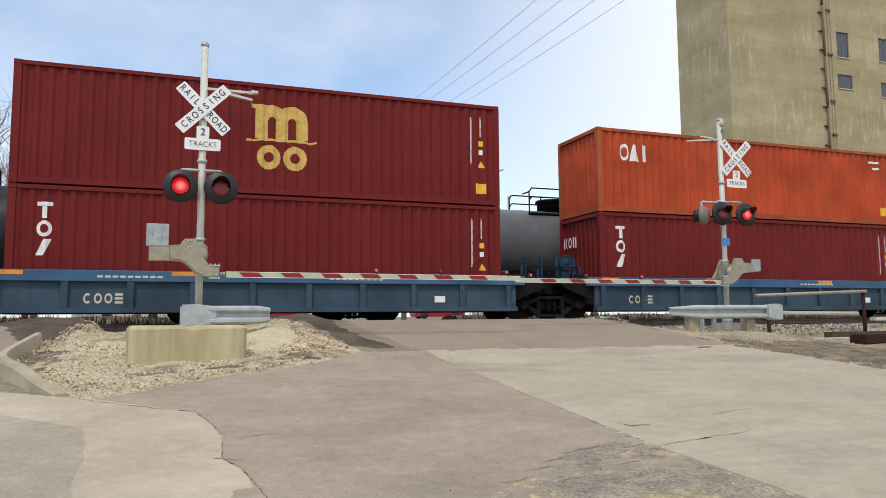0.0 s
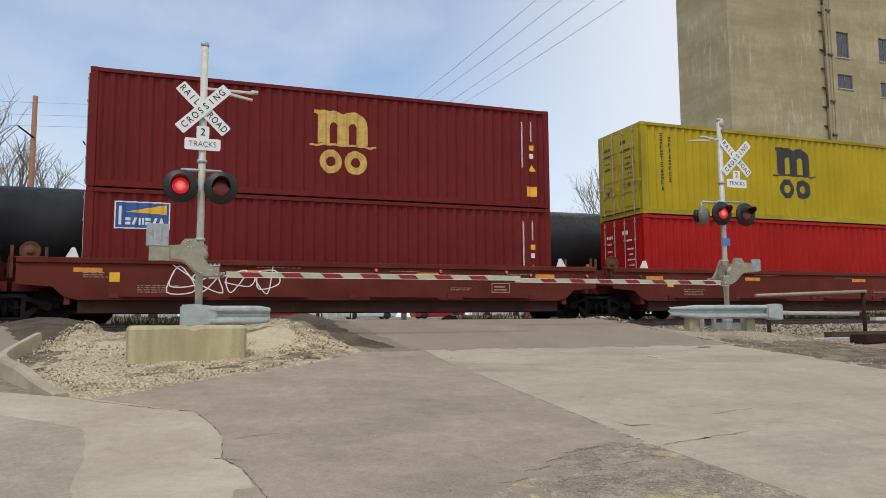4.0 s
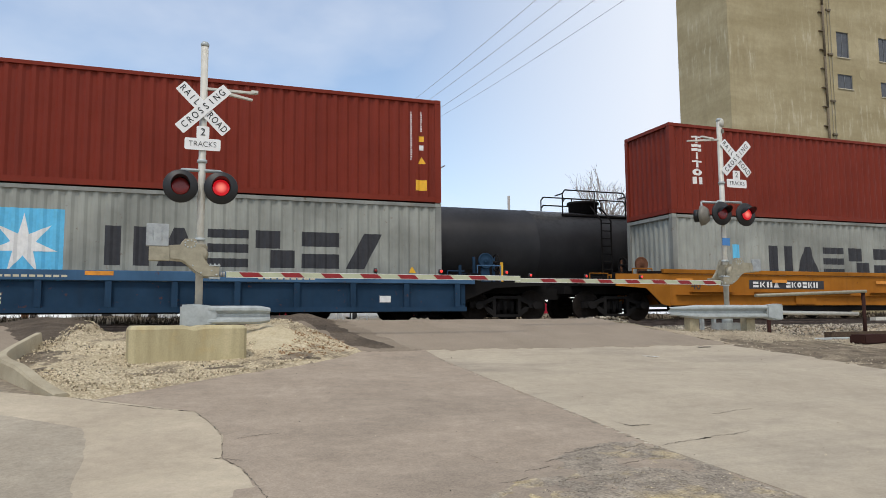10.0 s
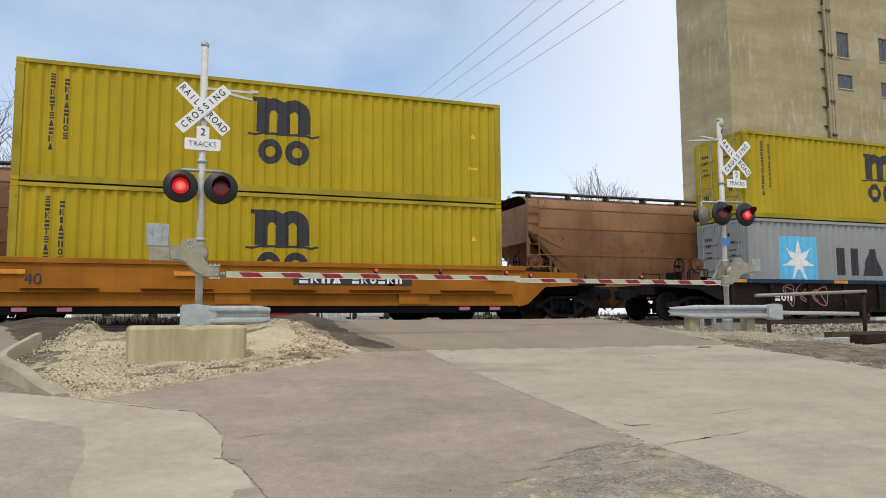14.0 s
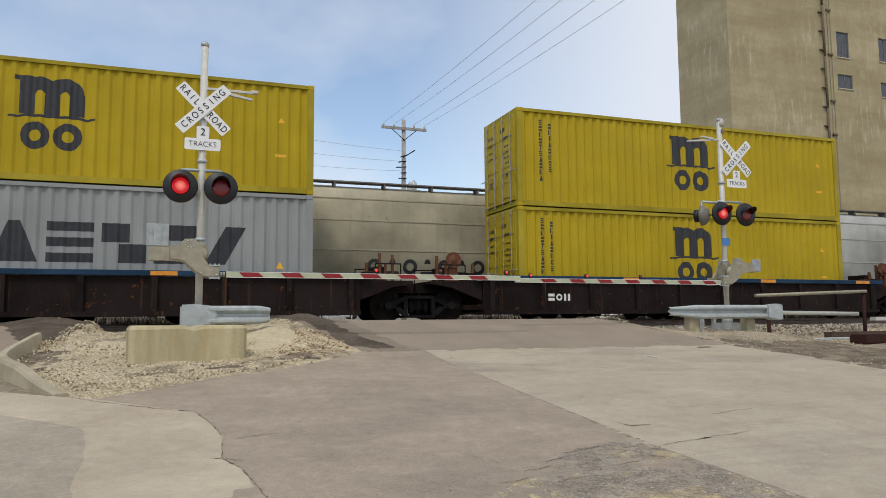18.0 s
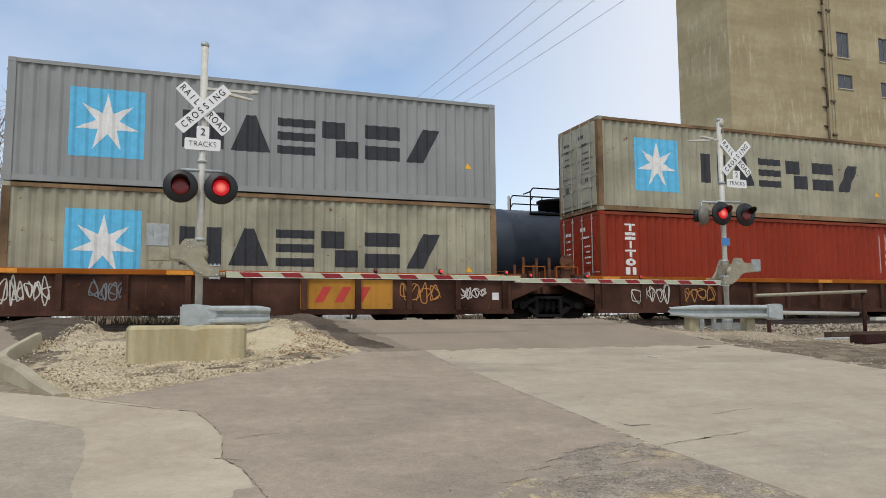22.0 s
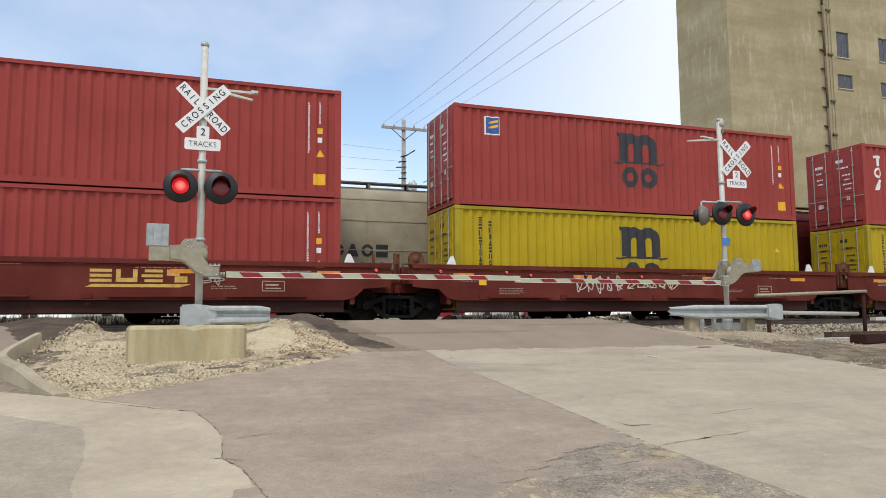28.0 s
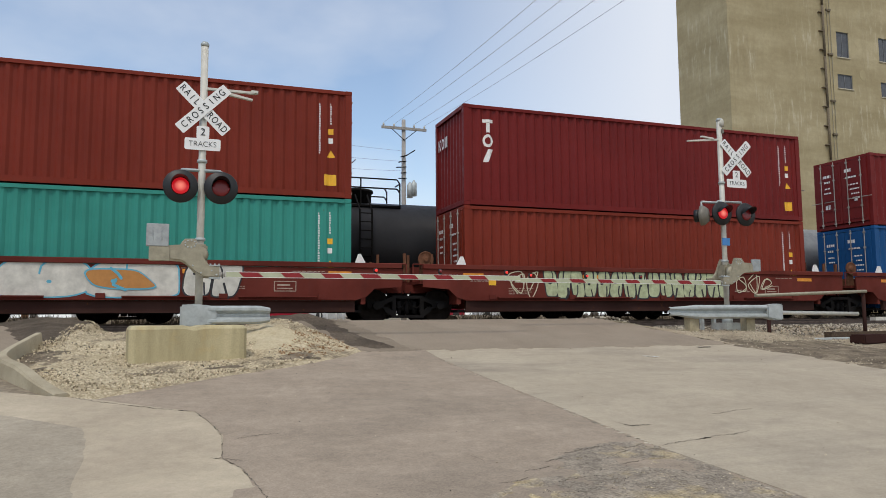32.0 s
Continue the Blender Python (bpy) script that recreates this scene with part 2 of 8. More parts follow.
M["rusty_iron"] = plain("rusty_brown_iron", (0.13, 0.06, 0.035), 0.9, 0.0, 0.4)
M["rod_steel"] = plain("galvanised_rod", (0.34, 0.32, 0.28), 0.6, 0.2, 0.25)
M["galv"] = plain("galvanised_steel", (0.40, 0.43, 0.42), 0.5, 0.25, 0.22, 6)
M["dull_galv"] = plain("dull_galvanised_casting", (0.33, 0.35, 0.35), 0.6, 0.15, 0.2, 9)
M["alu"] = plain("aluminium_paint", (0.56, 0.54, 0.47), 0.5, 0.1, 0.12, 9)
M["sign_white"] = plain("sign_white", (0.78, 0.78, 0.76), 0.5, var=0.05)
M["sign_ink"] = plain("sign_black", (0.015, 0.015, 0.016), 0.5)
M["lamp_black"] = plain("lamp_housing_black", (0.008, 0.008, 0.0085), 0.5)
M["lens_dark"] = plain("unlit_red_lens", (0.20, 0.014, 0.016), 0.25, var=0.25, scale=40)
M["lens_lit"] = lit_lens("lit_red_lens")
M["gate_glow"] = glow("lit_gate_lens", (1.0, 0.05, 0.04), 0.7)
M["machine"] = plain("dull_machine_grey", (0.31, 0.28, 0.20), 0.55, 0.15, 0.2, 9)
M["gate_white"] = plain("gate_white_sheeting", (0.44, 0.46, 0.31), 0.5, var=0.08)
M["gate_red"] = plain("gate_red_sheeting", (0.24, 0.006, 0.008), 0.5, var=0.1)
M["rail_steel"] = plain("rail_steel", (0.16, 0.12, 0.10), 0.45, 0.7, 0.3)
M["old_wood"] = plain("creosoted_wood", (0.085, 0.062, 0.045), 0.9, var=0.35, scale=14)
M["pole_wood"] = plain("weathered_pole_wood", (0.32, 0.30, 0.275), 0.9, var=0.25, scale=14)
M["brown_pole"] = plain("brown_pole_wood", (0.30, 0.16, 0.09), 0.9, var=0.25, scale=14)
M["bark"] = plain("grey_bark", (0.29, 0.255, 0.23), 0.95, var=0.3, scale=10)
M["wire"] = plain("wire", (0.30, 0.32, 0.36), 0.6)
M["concrete_road"] = mineral("worn_concrete_road", (0.344, 0.293, 0.218), (0.412, 0.356, 0.266), 0.9, 160, strength=0.2, c=(0.262, 0.225, 0.176), cscale=0.75, speck=0.12, grit=0.24, stretch=(0.5, 1.6, 1), cut=(0.52, 0.72), mottle=0.13)
M["old_asphalt"] = mineral("grey_old_asphalt", (0.281, 0.228, 0.172), (0.338, 0.277, 0.211), 1.3, 160, strength=0.22, c=(0.238, 0.196, 0.150), cscale=0.8, speck=0.16, grit=0.28, stretch=(0.7, 1.2, 1), cut=(0.50, 0.72), mottle=0.20)
M["apron_asphalt"] = mineral("crossing_asphalt", (0.250, 0.204, 0.152), (0.295, 0.243, 0.183), 1.2, 160, strength=0.25, c=(0.215, 0.177, 0.130), cscale=0.6, speck=0.14, stretch=(1.4, 0.5, 1), cut=(0.50, 0.72))
M["new_asphalt"] = mineral("dark_patch_asphalt", (0.078, 0.062, 0.046), (0.130, 0.104, 0.078), 2.2, 120, strength=0.5, c=(0.060, 0.048, 0.036), cscale=1.4, speck=0.35, grit=0.35)
M["grit_asphalt"] = mineral("gritty_crossing_panel", (0.20, 0.163, 0.120), (0.25, 0.205, 0.152), 1.2, 140, strength=0.3, c=(0.16, 0.13, 0.096), cscale=0.6, speck=0.15)
M["pad_concrete"] = mineral("pale_concrete_pad", (0.425, 0.362, 0.262), (0.480, 0.410, 0.302), 0.9, 160, strength=0.15, c=(0.364, 0.304, 0.223), cscale=0.5, speck=0.08, mottle=0.16)
M["pad_patch"] = mineral("grey_pad_patch", (0.344, 0.298, 0.227), (0.384, 0.334, 0.256), 0.9, 90, strength=0.2, c=(0.304, 0.261, 0.197), cscale=0.5, speck=0.12, mottle=0.20)
M["worn_patch"] = mineral("worn_aggregate_patch", (0.200, 0.172, 0.136), (0.275, 0.236, 0.184), 3.0, 150, strength=0.7, c=(0.400, 0.315, 0.160), cscale=1.7, speck=0.45, grit=0.5, cut=(0.52, 0.66), mottle=0.4)
M["gravel"] = mineral("limestone_gravel", (0.330, 0.275, 0.182), (0.450, 0.380, 0.255), 1.1, 95, strength=1.0, c=(0.155, 0.125, 0.088), cscale=1.25, speck=0.65, grit=0.6, cut=(0.55, 0.66))
M["verge"] = mineral("dirty_gravel_verge", (0.250, 0.205, 0.140), (0.370, 0.310, 0.220), 1.3, 80, strength=0.9, c=(0.150, 0.120, 0.085), cscale=0.8, speck=0.5, grit=0.5, cut=(0.48, 0.66))
M["sand"] = mineral("pale_limestone_sand", (0.446, 0.379, 0.252), (0.522, 0.456, 0.307), 1.6, 60, strength=0.5, c=(0.387, 0.322, 0.206), cscale=1.0, speck=0.2, grit=0.3)
M["soil"] = mineral("dark_bare_soil", (0.085, 0.067, 0.047), (0.160, 0.128, 0.090), 3.0, 90, strength=0.8, c=(0.26, 0.215, 0.150), cscale=2.2, speck=0.4, grit=0.4)
M["ballast"] = mineral("track_ballast", (0.270, 0.236, 0.189), (0.360, 0.320, 0.261), 1.4, 18, strength=1.0, c=(0.198, 0.167, 0.131), cscale=0.5, speck=0.7, grit=0.45)
M["ground"] = mineral("dusty_ground", (0.220, 0.182, 0.132), (0.290, 0.242, 0.176), 0.5, 30, strength=0.5, c=(0.141, 0.128, 0.070), cscale=0.12, speck=0.3)
M["block_concrete"] = stained_concrete("stained_block_concrete", (0.37, 0.315, 0.175), (0.47, 0.405, 0.24))
M["lamp_back"] = plain("grey_lamp_back", (0.17, 0.155, 0.125), 0.5, 0.2, 0.2)
M["plate_blue"] = plain("blue_plate", (0.05, 0.20, 0.48), 0.5)
M["kerb_post"] = plain("weathered_timber_post", (0.36, 0.31, 0.20), 0.9, var=0.2, scale=9)
M["kerb"] = mineral("kerb_concrete", (0.378, 0.330, 0.233), (0.440, 0.387, 0.277), 1.8, 60, strength=0.2, c=(0.290, 0.246, 0.167), cscale=1.0)
def elevator_concrete(name):
    """Slip-formed concrete: broad pour bands, brown weather stains, pale lime runs."""
    m, n, l, p = base_material(name, 0.93)
    p.inputs["Specular IOR Level"].default_value = 0.12
    v = coords(n, l)
    col = mix_node(n, l, ramp_node(n, l, noise_node(n, l, coords(n, l, (0.10, 0.10, 0.55)), 1.0, 6, 0.6), 0.36, 0.66, BLACK, WHITE), (0.325, 0.270, 0.155, 1), (0.450, 0.382, 0.240, 1))
    col = mix_node(n, l, ramp_node(n, l, noise_node(n, l, v, 0.42, 7, 0.62), 0.40, 0.72, BLACK, (0.75, 0.75, 0.75, 1)), col, (0.300, 0.245, 0.140, 1))
    col = mix_node(n, l, ramp_node(n, l, noise_node(n, l, coords(n, l, (1.3, 1.3, 0.12)), 1.1, 6, 0.65), 0.55, 0.74, BLACK, (0.5, 0.5, 0.5, 1)), col, (0.260, 0.215, 0.130, 1))
    lime = mix_node(n, l, 1.0, ramp_node(n, l, noise_node(n, l, coords(n, l, (1.9, 1.9, 0.30)), 1.4, 8, 0.7), 0.52, 0.66, BLACK, WHITE), ramp_node(n, l, noise_node(n, l, v, 0.16, 3, 0.5), 0.48, 0.60, BLACK, (0.75, 0.75, 0.75, 1)), "MULTIPLY")
    col = mix_node(n, l, lime, col, (0.56, 0.51, 0.38, 1))
    grain = noise_node(n, l, v, 3.0, 8, 0.7)
    col = mix_node(n, l, 0.16, col, ramp_node(n, l, grain, 0.25, 0.75, (0.25, 0.25, 0.25, 1), WHITE), "OVERLAY")
    l.new(col, p.inputs["Base Color"])
    bump(n, l, p, grain, 0.06, 0.01)
    return m


M["silo"] = elevator_concrete("elevator_concrete")
M["silo_dark"] = mineral("elevator_concrete", (0.396, 0.336, 0.200), (0.491, 0.417, 0.257), 0.45, 2.2, strength=0.08, c=(0.310, 0.257, 0.149), cscale=0.45, grit=0.16, stretch=(0.12, 0.12, 0.9), cut=(0.46, 0.70))
M["stair_iron"] = plain("rusty_ladder_iron", (0.15, 0.12, 0.08), 0.9, 0.0, 0.3)
M["stone"] = chips("pale_limestone_chip", (0.19, 0.150, 0.090), (0.70, 0.60, 0.42))
M["seam_chip"] = chips("broken_concrete_lip", (0.24, 0.205, 0.15), (0.50, 0.44, 0.34))
M["verge_stone"] = chips("dusty_verge_stone", (0.16, 0.13, 0.09), (0.56, 0.49, 0.36))
M["ballast_stone"] = chips("grey_ballast_stone", (0.12, 0.10, 0.075), (0.52, 0.46, 0.36))
M["dark_chip"] = plain("dark_grit", (0.09, 0.08, 0.07), 0.95)
M["crack"] = plain("open_crack", (0.075, 0.064, 0.05), 0.95, var=0.4, scale=30)
M["weed"] = plain("dry_reddish_weed", (0.26, 0.135, 0.060), 0.95, var=0.4)
gm, gn, gl, gp = base_material("window_glass", 0.08)
gp.inputs["Base Color"].default_value = (0.10, 0.11, 0.12, 1)
M["glass"] = gm
M["dusty_glass"] = plain("dusty_window_glass", (0.062, 0.066, 0.072), 0.22, var=0.35, scale=3.0)
M["pale_sill"] = plain("lime_washed_sill", (0.46, 0.42, 0.32), 0.9, var=0.15, scale=3.0)
M["car_red"] = plain("red_car_paint", (0.42, 0.02, 0.045), 0.25, 0.2, 0.05)
M["car_white"] = plain("white_car_paint", (0.6, 0.6, 0.6), 0.3, 0.1, 0.05)
M["rubber"] = plain("tyre_rubber", (0.02, 0.02, 0.02), 0.85)
M["tail"] = plain("tail_light_red", (0.35, 0.01, 0.01), 0.3)
M["house_wall"] = plain("grey_siding", (0.42, 0.42, 0.40), 0.8, var=0.08)
M["house_roof"] = plain("dark_shingle_roof", (0.12, 0.10, 0.095), 0.9, var=0.2)
# near-black, so the added brush reads as the shade below the cars
M["brush"] = plain("shade_dark_brush", (0.060, 0.048, 0.034), 0.95, var=0.5, scale=3)

for key in ("wheel_steel", "rusty_iron", "old_wood", "brush", "bark", "dark_chip", "crack", "weed"):
    M[key].node_tree.nodes["Principled BSDF"].inputs["Specular IOR Level"].default_value = 0.06


# ---------------------------------------------------------------- mesh helpers
def mesh_of(name, bm, mat):
    me = bpy.data.meshes.new(name)
    bm.normal_update()
    bm.to_mesh(me)
    bm.free()
    me.materials.append(M[mat])
    return me


def part(name, bm, mat, parent, label="", at=None):
    """Links a bmesh (or a mesh made before) as one object under a thing or a part."""
    me = mesh_of(name, bm, mat) if isinstance(bm, bmesh.types.BMesh) else bm
    ob = new(name, me)
    ob.parent = parent
    if at is not None:
        ob.matrix_basis = at
    if label:
        ob["label"] = label
    return ob


def thing(name, at, label, category, group="", kind=""):
    ob = new(name)
    ob.empty_display_size = 0.2
    ob.matrix_basis = at
    return tagged(ob, label, category, group, kind)


def solo(name, bm, mat, label, category, at=None, group="", kind=""):
    me = mesh_of(name, bm, mat) if isinstance(bm, bmesh.types.BMesh) else bm
    ob = new(name, me)
    if at is not None:
        ob.matrix_basis = at
    return tagged(ob, label, category, group, kind)


def box(bm, x0, x1, y0, y1, z0, z1, m=None):
    v = [Vector((x, y, z)) for z in (z0, z1) for y in (y0, y1) for x in (x0, x1)]
    if m is not None:
        v = [m @ p for p in v]
    v = [bm.verts.new(p) for p in v]
    for f in ((0, 2, 3, 1), (4, 5, 7, 6), (0, 1, 5, 4), (2, 6, 7, 3), (0, 4, 6, 2), (1, 3, 7, 5)):
        bm.faces.new([v[i] for i in f])
    return bm


def rod(bm, a, b, r, seg=8, r2=None, caps=True):
    a, b = Vector(a), Vector(b)
    d = (b - a).normalized()
    u = d.orthogonal().normalized()
    w = d.cross(u)
    r2 = r if r2 is None else r2
    ring = []
    for c, q in ((a, r), (b, r2)):
        ring.append([bm.verts.new(c + (u * math.cos(k * math.tau / seg) + w * math.sin(k * math.tau / seg)) * q) for k in range(seg)])
    for k in range(seg):
        f = bm.faces.new((ring[0][k], ring[0][(k + 1) % seg], ring[1][(k + 1) % seg], ring[1][k]))
        f.smooth = seg > 6
    if caps:
        bm.faces.new(list(reversed(ring[0])))
        bm.faces.new(ring[1])
    return bm


def prism(bm, pts, y0, y1, m=None):
    """A closed outline in x, z drawn through from y0 to y1."""
    a = [Vector((x, y0, z)) for x, z in pts]
    b = [Vector((x, y1, z)) for x, z in pts]
    if m is not None:
        a, b = [m @ p for p in a], [m @ p for p in b]
    a, b = [bm.verts.new(p) for p in a], [bm.verts.new(p) for p in b]
    k = len(pts)
    bm.faces.new(a)
    bm.faces.new(list(reversed(b)))
    for i in range(k):
        bm.faces.new((a[i], b[i], b[(i + 1) % k], a[(i + 1) % k]))
    return bm


def lathe(bm, prof, axis="x", seg=32, origin=(0, 0, 0)):
    """prof: rows of (place along the axis, radius)."""
    o = Vector(origin)
    rings = []
    for s, r in prof:
        ring = []
        for k in range(seg):
            a = k * math.tau / seg
            c, d = math.cos(a) * r, math.sin(a) * r
            p = Vector((s, c, d)) if axis == "x" else Vector((c, s, d)) if axis == "y" else Vector((c, d, s))
            ring.append(bm.verts.new(o + p))
        rings.append(ring)
    for a, b in zip(rings, rings[1:]):
        for k in range(seg):
            f = bm.faces.new((a[k], a[(k + 1) % seg], b[(k + 1) % seg], b[k]))
            f.smooth = True
    bm.faces.new(rings[0])
    bm.faces.new(rings[-1])
    bmesh.ops.recalc_face_normals(bm, faces=bm.faces)
    return bm


def B():
    return bmesh.new()


def fix(bm):
    bmesh.ops.recalc_face_normals(bm, faces=bm.faces)
    return bm


# ---------------------------------------------------------------- ground, road, tracks
PROFILE_Y = (-400, -60, -19.6, -14.6, -9.0, -5.6, -4.1, -2.6, -1.0, 400)
PROFILE_Z = (-1.6, -1.5, -1.15, -0.95, -0.50, -0.05, 0.10, 0.03, 0.0, 0.0)
NEAR_TRACK, FAR_TRACK = 0.0, 4.3


def smooth(a, b, x):
    t = min(1, max(0, (x - a) / (b - a)))
    return t * t * (3 - 2 * t)


def road_z(y):
    return float(np.mean(np.interp([y + q for q in (-0.4, -0.27, -0.13, 0, 0.13, 0.27, 0.4)], PROFILE_Y, PROFILE_Z)))


def ground_z(x, y):
    """Height of the ground: the road climbs to the crossing, the verges lie lower, spilled gravel heaps up beside the block."""
    z = road_z(y)
    off = max(smooth(10.0, 11.0, x), smooth(-4.2, -6.0, x)) if y < 8 else 0
    verge = min(z, -0.22) + 0.02 * math.sin(x * 1.7 + y) - 0.27 * smooth(11.8, 14.6, x) * smooth(-3.0, -4.8, y) * smooth(-12, -8, y)
    z += (verge - z) * off
    z += (min(z, -0.17) - z) * smooth(-7.4, -5.6, y) * smooth(3.0, 0.0, y) * smooth(-1.85, -1.5, x) * smooth(1.35, 0.9, x)
    for cx, cy, r, h in ((1.5, -6.5, 1.0, 0.16), (-0.6, -6.6, 1.0, 0.06), (2.2, -5.4, 0.8, 0.13)):
        z += h * math.exp(-((x - cx) ** 2 + (y - cy) ** 2) / r ** 2) * smooth(2.9, 2.2, x)
    return z


def axis_steps(fine0, fine1, step, far):
    a = list(np.arange(fine0, fine1 + 1e-6, step))
    d, v = step, fine1
    while v < far:
        d *= 1.35
        v += d
        a.append(v)
    d, v = step, fine0
    while v > -far:
        d *= 1.35
        v -= d
        a.insert(0, v)
    return a


def ground_sheet():
    bm = B()
    xs, ys = axis_steps(-8, 18, 0.4, 2500), axis_steps(-22, 10, 0.4, 2500)
    grid = [[bm.verts.new((x, y, ground_z(x, y) - 0.03)) for x in xs] for y in ys]
    for r0, r1 in zip(grid, grid[1:]):
        for k in range(len(xs) - 1):
            f = bm.faces.new((r0[k], r0[k + 1], r1[k + 1], r1[k]))
            f.smooth = True
    solo("ground", bm, "ground", "dusty bare ground beside the tracks", "ground", kind="structure")


def sheet(name, outline, mat, lift, label, step=0.5, edge=0.0, kind="structure", category="road", seed=1):
    """A paved or gravelled area: its outline in plan, cut on a grid and laid on the ground with a skirt."""
    rnd = random.Random(seed)
    pts = []
    for (x0, y0), (x1, y1) in zip(outline, outline[1:] + outline[:1]):
        ln = math.hypot(x1 - x0, y1 - y0)
        k = max(1, int(min(ln, 12.0) / 0.06)) if edge else 1
        for i in range(k):
            t = i / k
            q = Vector((x0 + (x1 - x0) * t, y0 + (y1 - y0) * t, seed * 7.3))
            w = edge * (noise.noise(q * 1.6) + 0.7 * noise.noise(q * 5.0) + 0.5 * noise.noise(q * 13.0)) + rnd.uniform(-0.1, 0.1) * edge if 0 < i else 0
            pts.append((q.x - (y1 - y0) / ln * w, q.y + (x1 - x0) / ln * w))
    bm = B()
    bm.faces.new([bm.verts.new((x, y, 0)) for x, y in pts])
    xs, ys = [p[0] for p in pts], [p[1] for p in pts]
    for lo, hi, no in ((min(xs), max(xs), (1, 0, 0)), (min(ys), max(ys), (0, 1, 0))):
        c = lo + step
        while c < hi:
            bmesh.ops.bisect_plane(bm, geom=bm.verts[:] + bm.edges[:] + bm.faces[:], plane_co=(c * no[0], c * no[1], 0), plane_no=no)
            c += step if c > -16 and c < 16 else step * 4
    bmesh.ops.recalc_face_normals(bm, faces=bm.faces)
    if sum(f.normal.z for f in bm.faces) < 0:
        bmesh.ops.reverse_faces(bm, faces=bm.faces)
    rim = [e for e in bm.edges if e.is_boundary]
    for v in bm.verts:
        v.co.z = ground_z(v.co.x, v.co.y) + lift
    ext = bmesh.ops.extrude_edge_only(bm, edges=rim)["geom"]
    for v in ext:
        if isinstance(v, bmesh.types.BMVert):
            v.co.z -= lift + 0.08
    return solo(name, bm, mat, label, category, kind=kind)


def edge_distance(px_, py_, outline):
    """Signed distance to a closed outline in plan, positive inside."""
    best, inside = 1e9, False
    for (x0, y0), (x1, y1) in zip(outline, outline[1:] + outline[:1]):
        dx, dy = x1 - x0, y1 - y0
        t = min(1, max(0, ((px_ - x0) * dx + (py_ - y0) * dy) / (dx * dx + dy * dy)))
        best = min(best, math.hypot(px_ - x0 - dx * t, py_ - y0 - dy * t))
        if (y0 > py_) != (y1 > py_) and px_ < x0 + (py_ - y0) * dx / dy:
            inside = not inside
    return best if inside else -best


def heap(name, outline, mat, height, slope, ragged, label, category, step=0.09, lumps=0.02, base=0.0, seed=1):
    """Loose or crumbled material: rises from a ragged rim to the given height, with lumps; outside the rim it lies under the ground."""
    xs, ys = [p[0] for p in outline], [p[1] for p in outline]
    nx, ny = int((max(xs) - min(xs) + 0.8) / step) + 1, int((max(ys) - min(ys) + 0.8) / step) + 1
    verts, ok, faces = [], [], []
    for j in range(ny):
        for i in range(nx):
            x, y = min(xs) - 0.4 + i * step, min(ys) - 0.4 + j * step
            q = Vector((x, y, seed * 3.7))
            d = edge_distance(x, y, outline) + ragged * (noise.noise(q * 1.3) + 0.7 * noise.noise(q * 3.1) + 0.5 * noise.noise(q * 8.0))
            up = min(height, d * slope) if d > 0 else max(-0.06, d * max(slope, 0.25))
            rough = lumps * (noise.noise(q * 2.3) + 0.6 * noise.noise(q * 6.1) + 0.4 * noise.noise(q * 14.0)) * smooth(0.0, 0.3, d)
            verts.append((x, y, ground_z(x, y) + base + up + rough))
            ok.append(d > -0.22)
    for j in range(ny - 1):
        for i in range(nx - 1):
            k = j * nx + i
            if ok[k] and ok[k + 1] and ok[k + nx] and ok[k + nx + 1]:
                faces.append((k, k + 1, k + nx + 1, k + nx))
    me = bpy.data.meshes.new(name)
    me.from_pydata(verts, [], faces)
    me.polygons.foreach_set("use_smooth", [True] * len(faces))
    me.materials.append(M[mat])
    return tagged(new(name, me), label, category, kind="structure")


ground_sheet()
sheet("road", [(3.75, -45), (10.2, -45), (10.2, -8.4), (9.9, -8.3), (3.75, -8.15)], "concrete_road", 0.012, "worn pale concrete road climbing to the crossing")
sheet("old_lane", [(0.70, -45), (3.76, -45), (3.76, -8.13), (2.75, -8.08), (1.2, -9.33), (-0.86, -11.23), (-1.2, -11.8), (-0.5, -14.2), (0.70, -16.5)], "old_asphalt", 0.0105, "grey-brown old asphalt lane with fine cracks", edge=0.02, seed=2)
sheet("crossing_apron", [(2.75, -8.16), (3.75, -8.22), (9.9, -8.4), (9.5, -5.2), (9.4, -1.95), (1.9, -1.95), (2.1, -5.2)], "apron_asphalt", 0.0155, "grey asphalt apron in front of the rails", edge=0.14, seed=3)
sheet("sidewalk", [(-9, -10.2), (-3.2, -10.35), (-1.88, -10.6), (-0.86, -11.27), (0.10, -12.11), (0.32, -13.2), (0.28, -13.9), (0.40, -14.2), (0.74, -17), (0.74, -30), (-9, -30)], "pad_concrete", 0.013, "pale concrete sidewalk pad with a ragged edge", edge=0.02, seed=5, category="sidewalk")
sheet("side_drive", [(-60, -10.1), (-3.3, -10.2), (-2.4, -8.7), (-2.3, -7.0), (-1.9, -4.4), (-2.2, -2.6), (-60, -2.6)], "apron_asphalt", 0.010, "asphalt side drive along the tracks", edge=0.02, seed=7)
sheet("right_verge", [(10.25, -30), (60, -30), (60, -2.6), (9.5, -2.6), (9.6, -5.2), (10.0, -8.3)], "verge", 0.006, "brown gravelly verge beside the road", edge=0.05, step=0.6, seed=9, category="gravel")



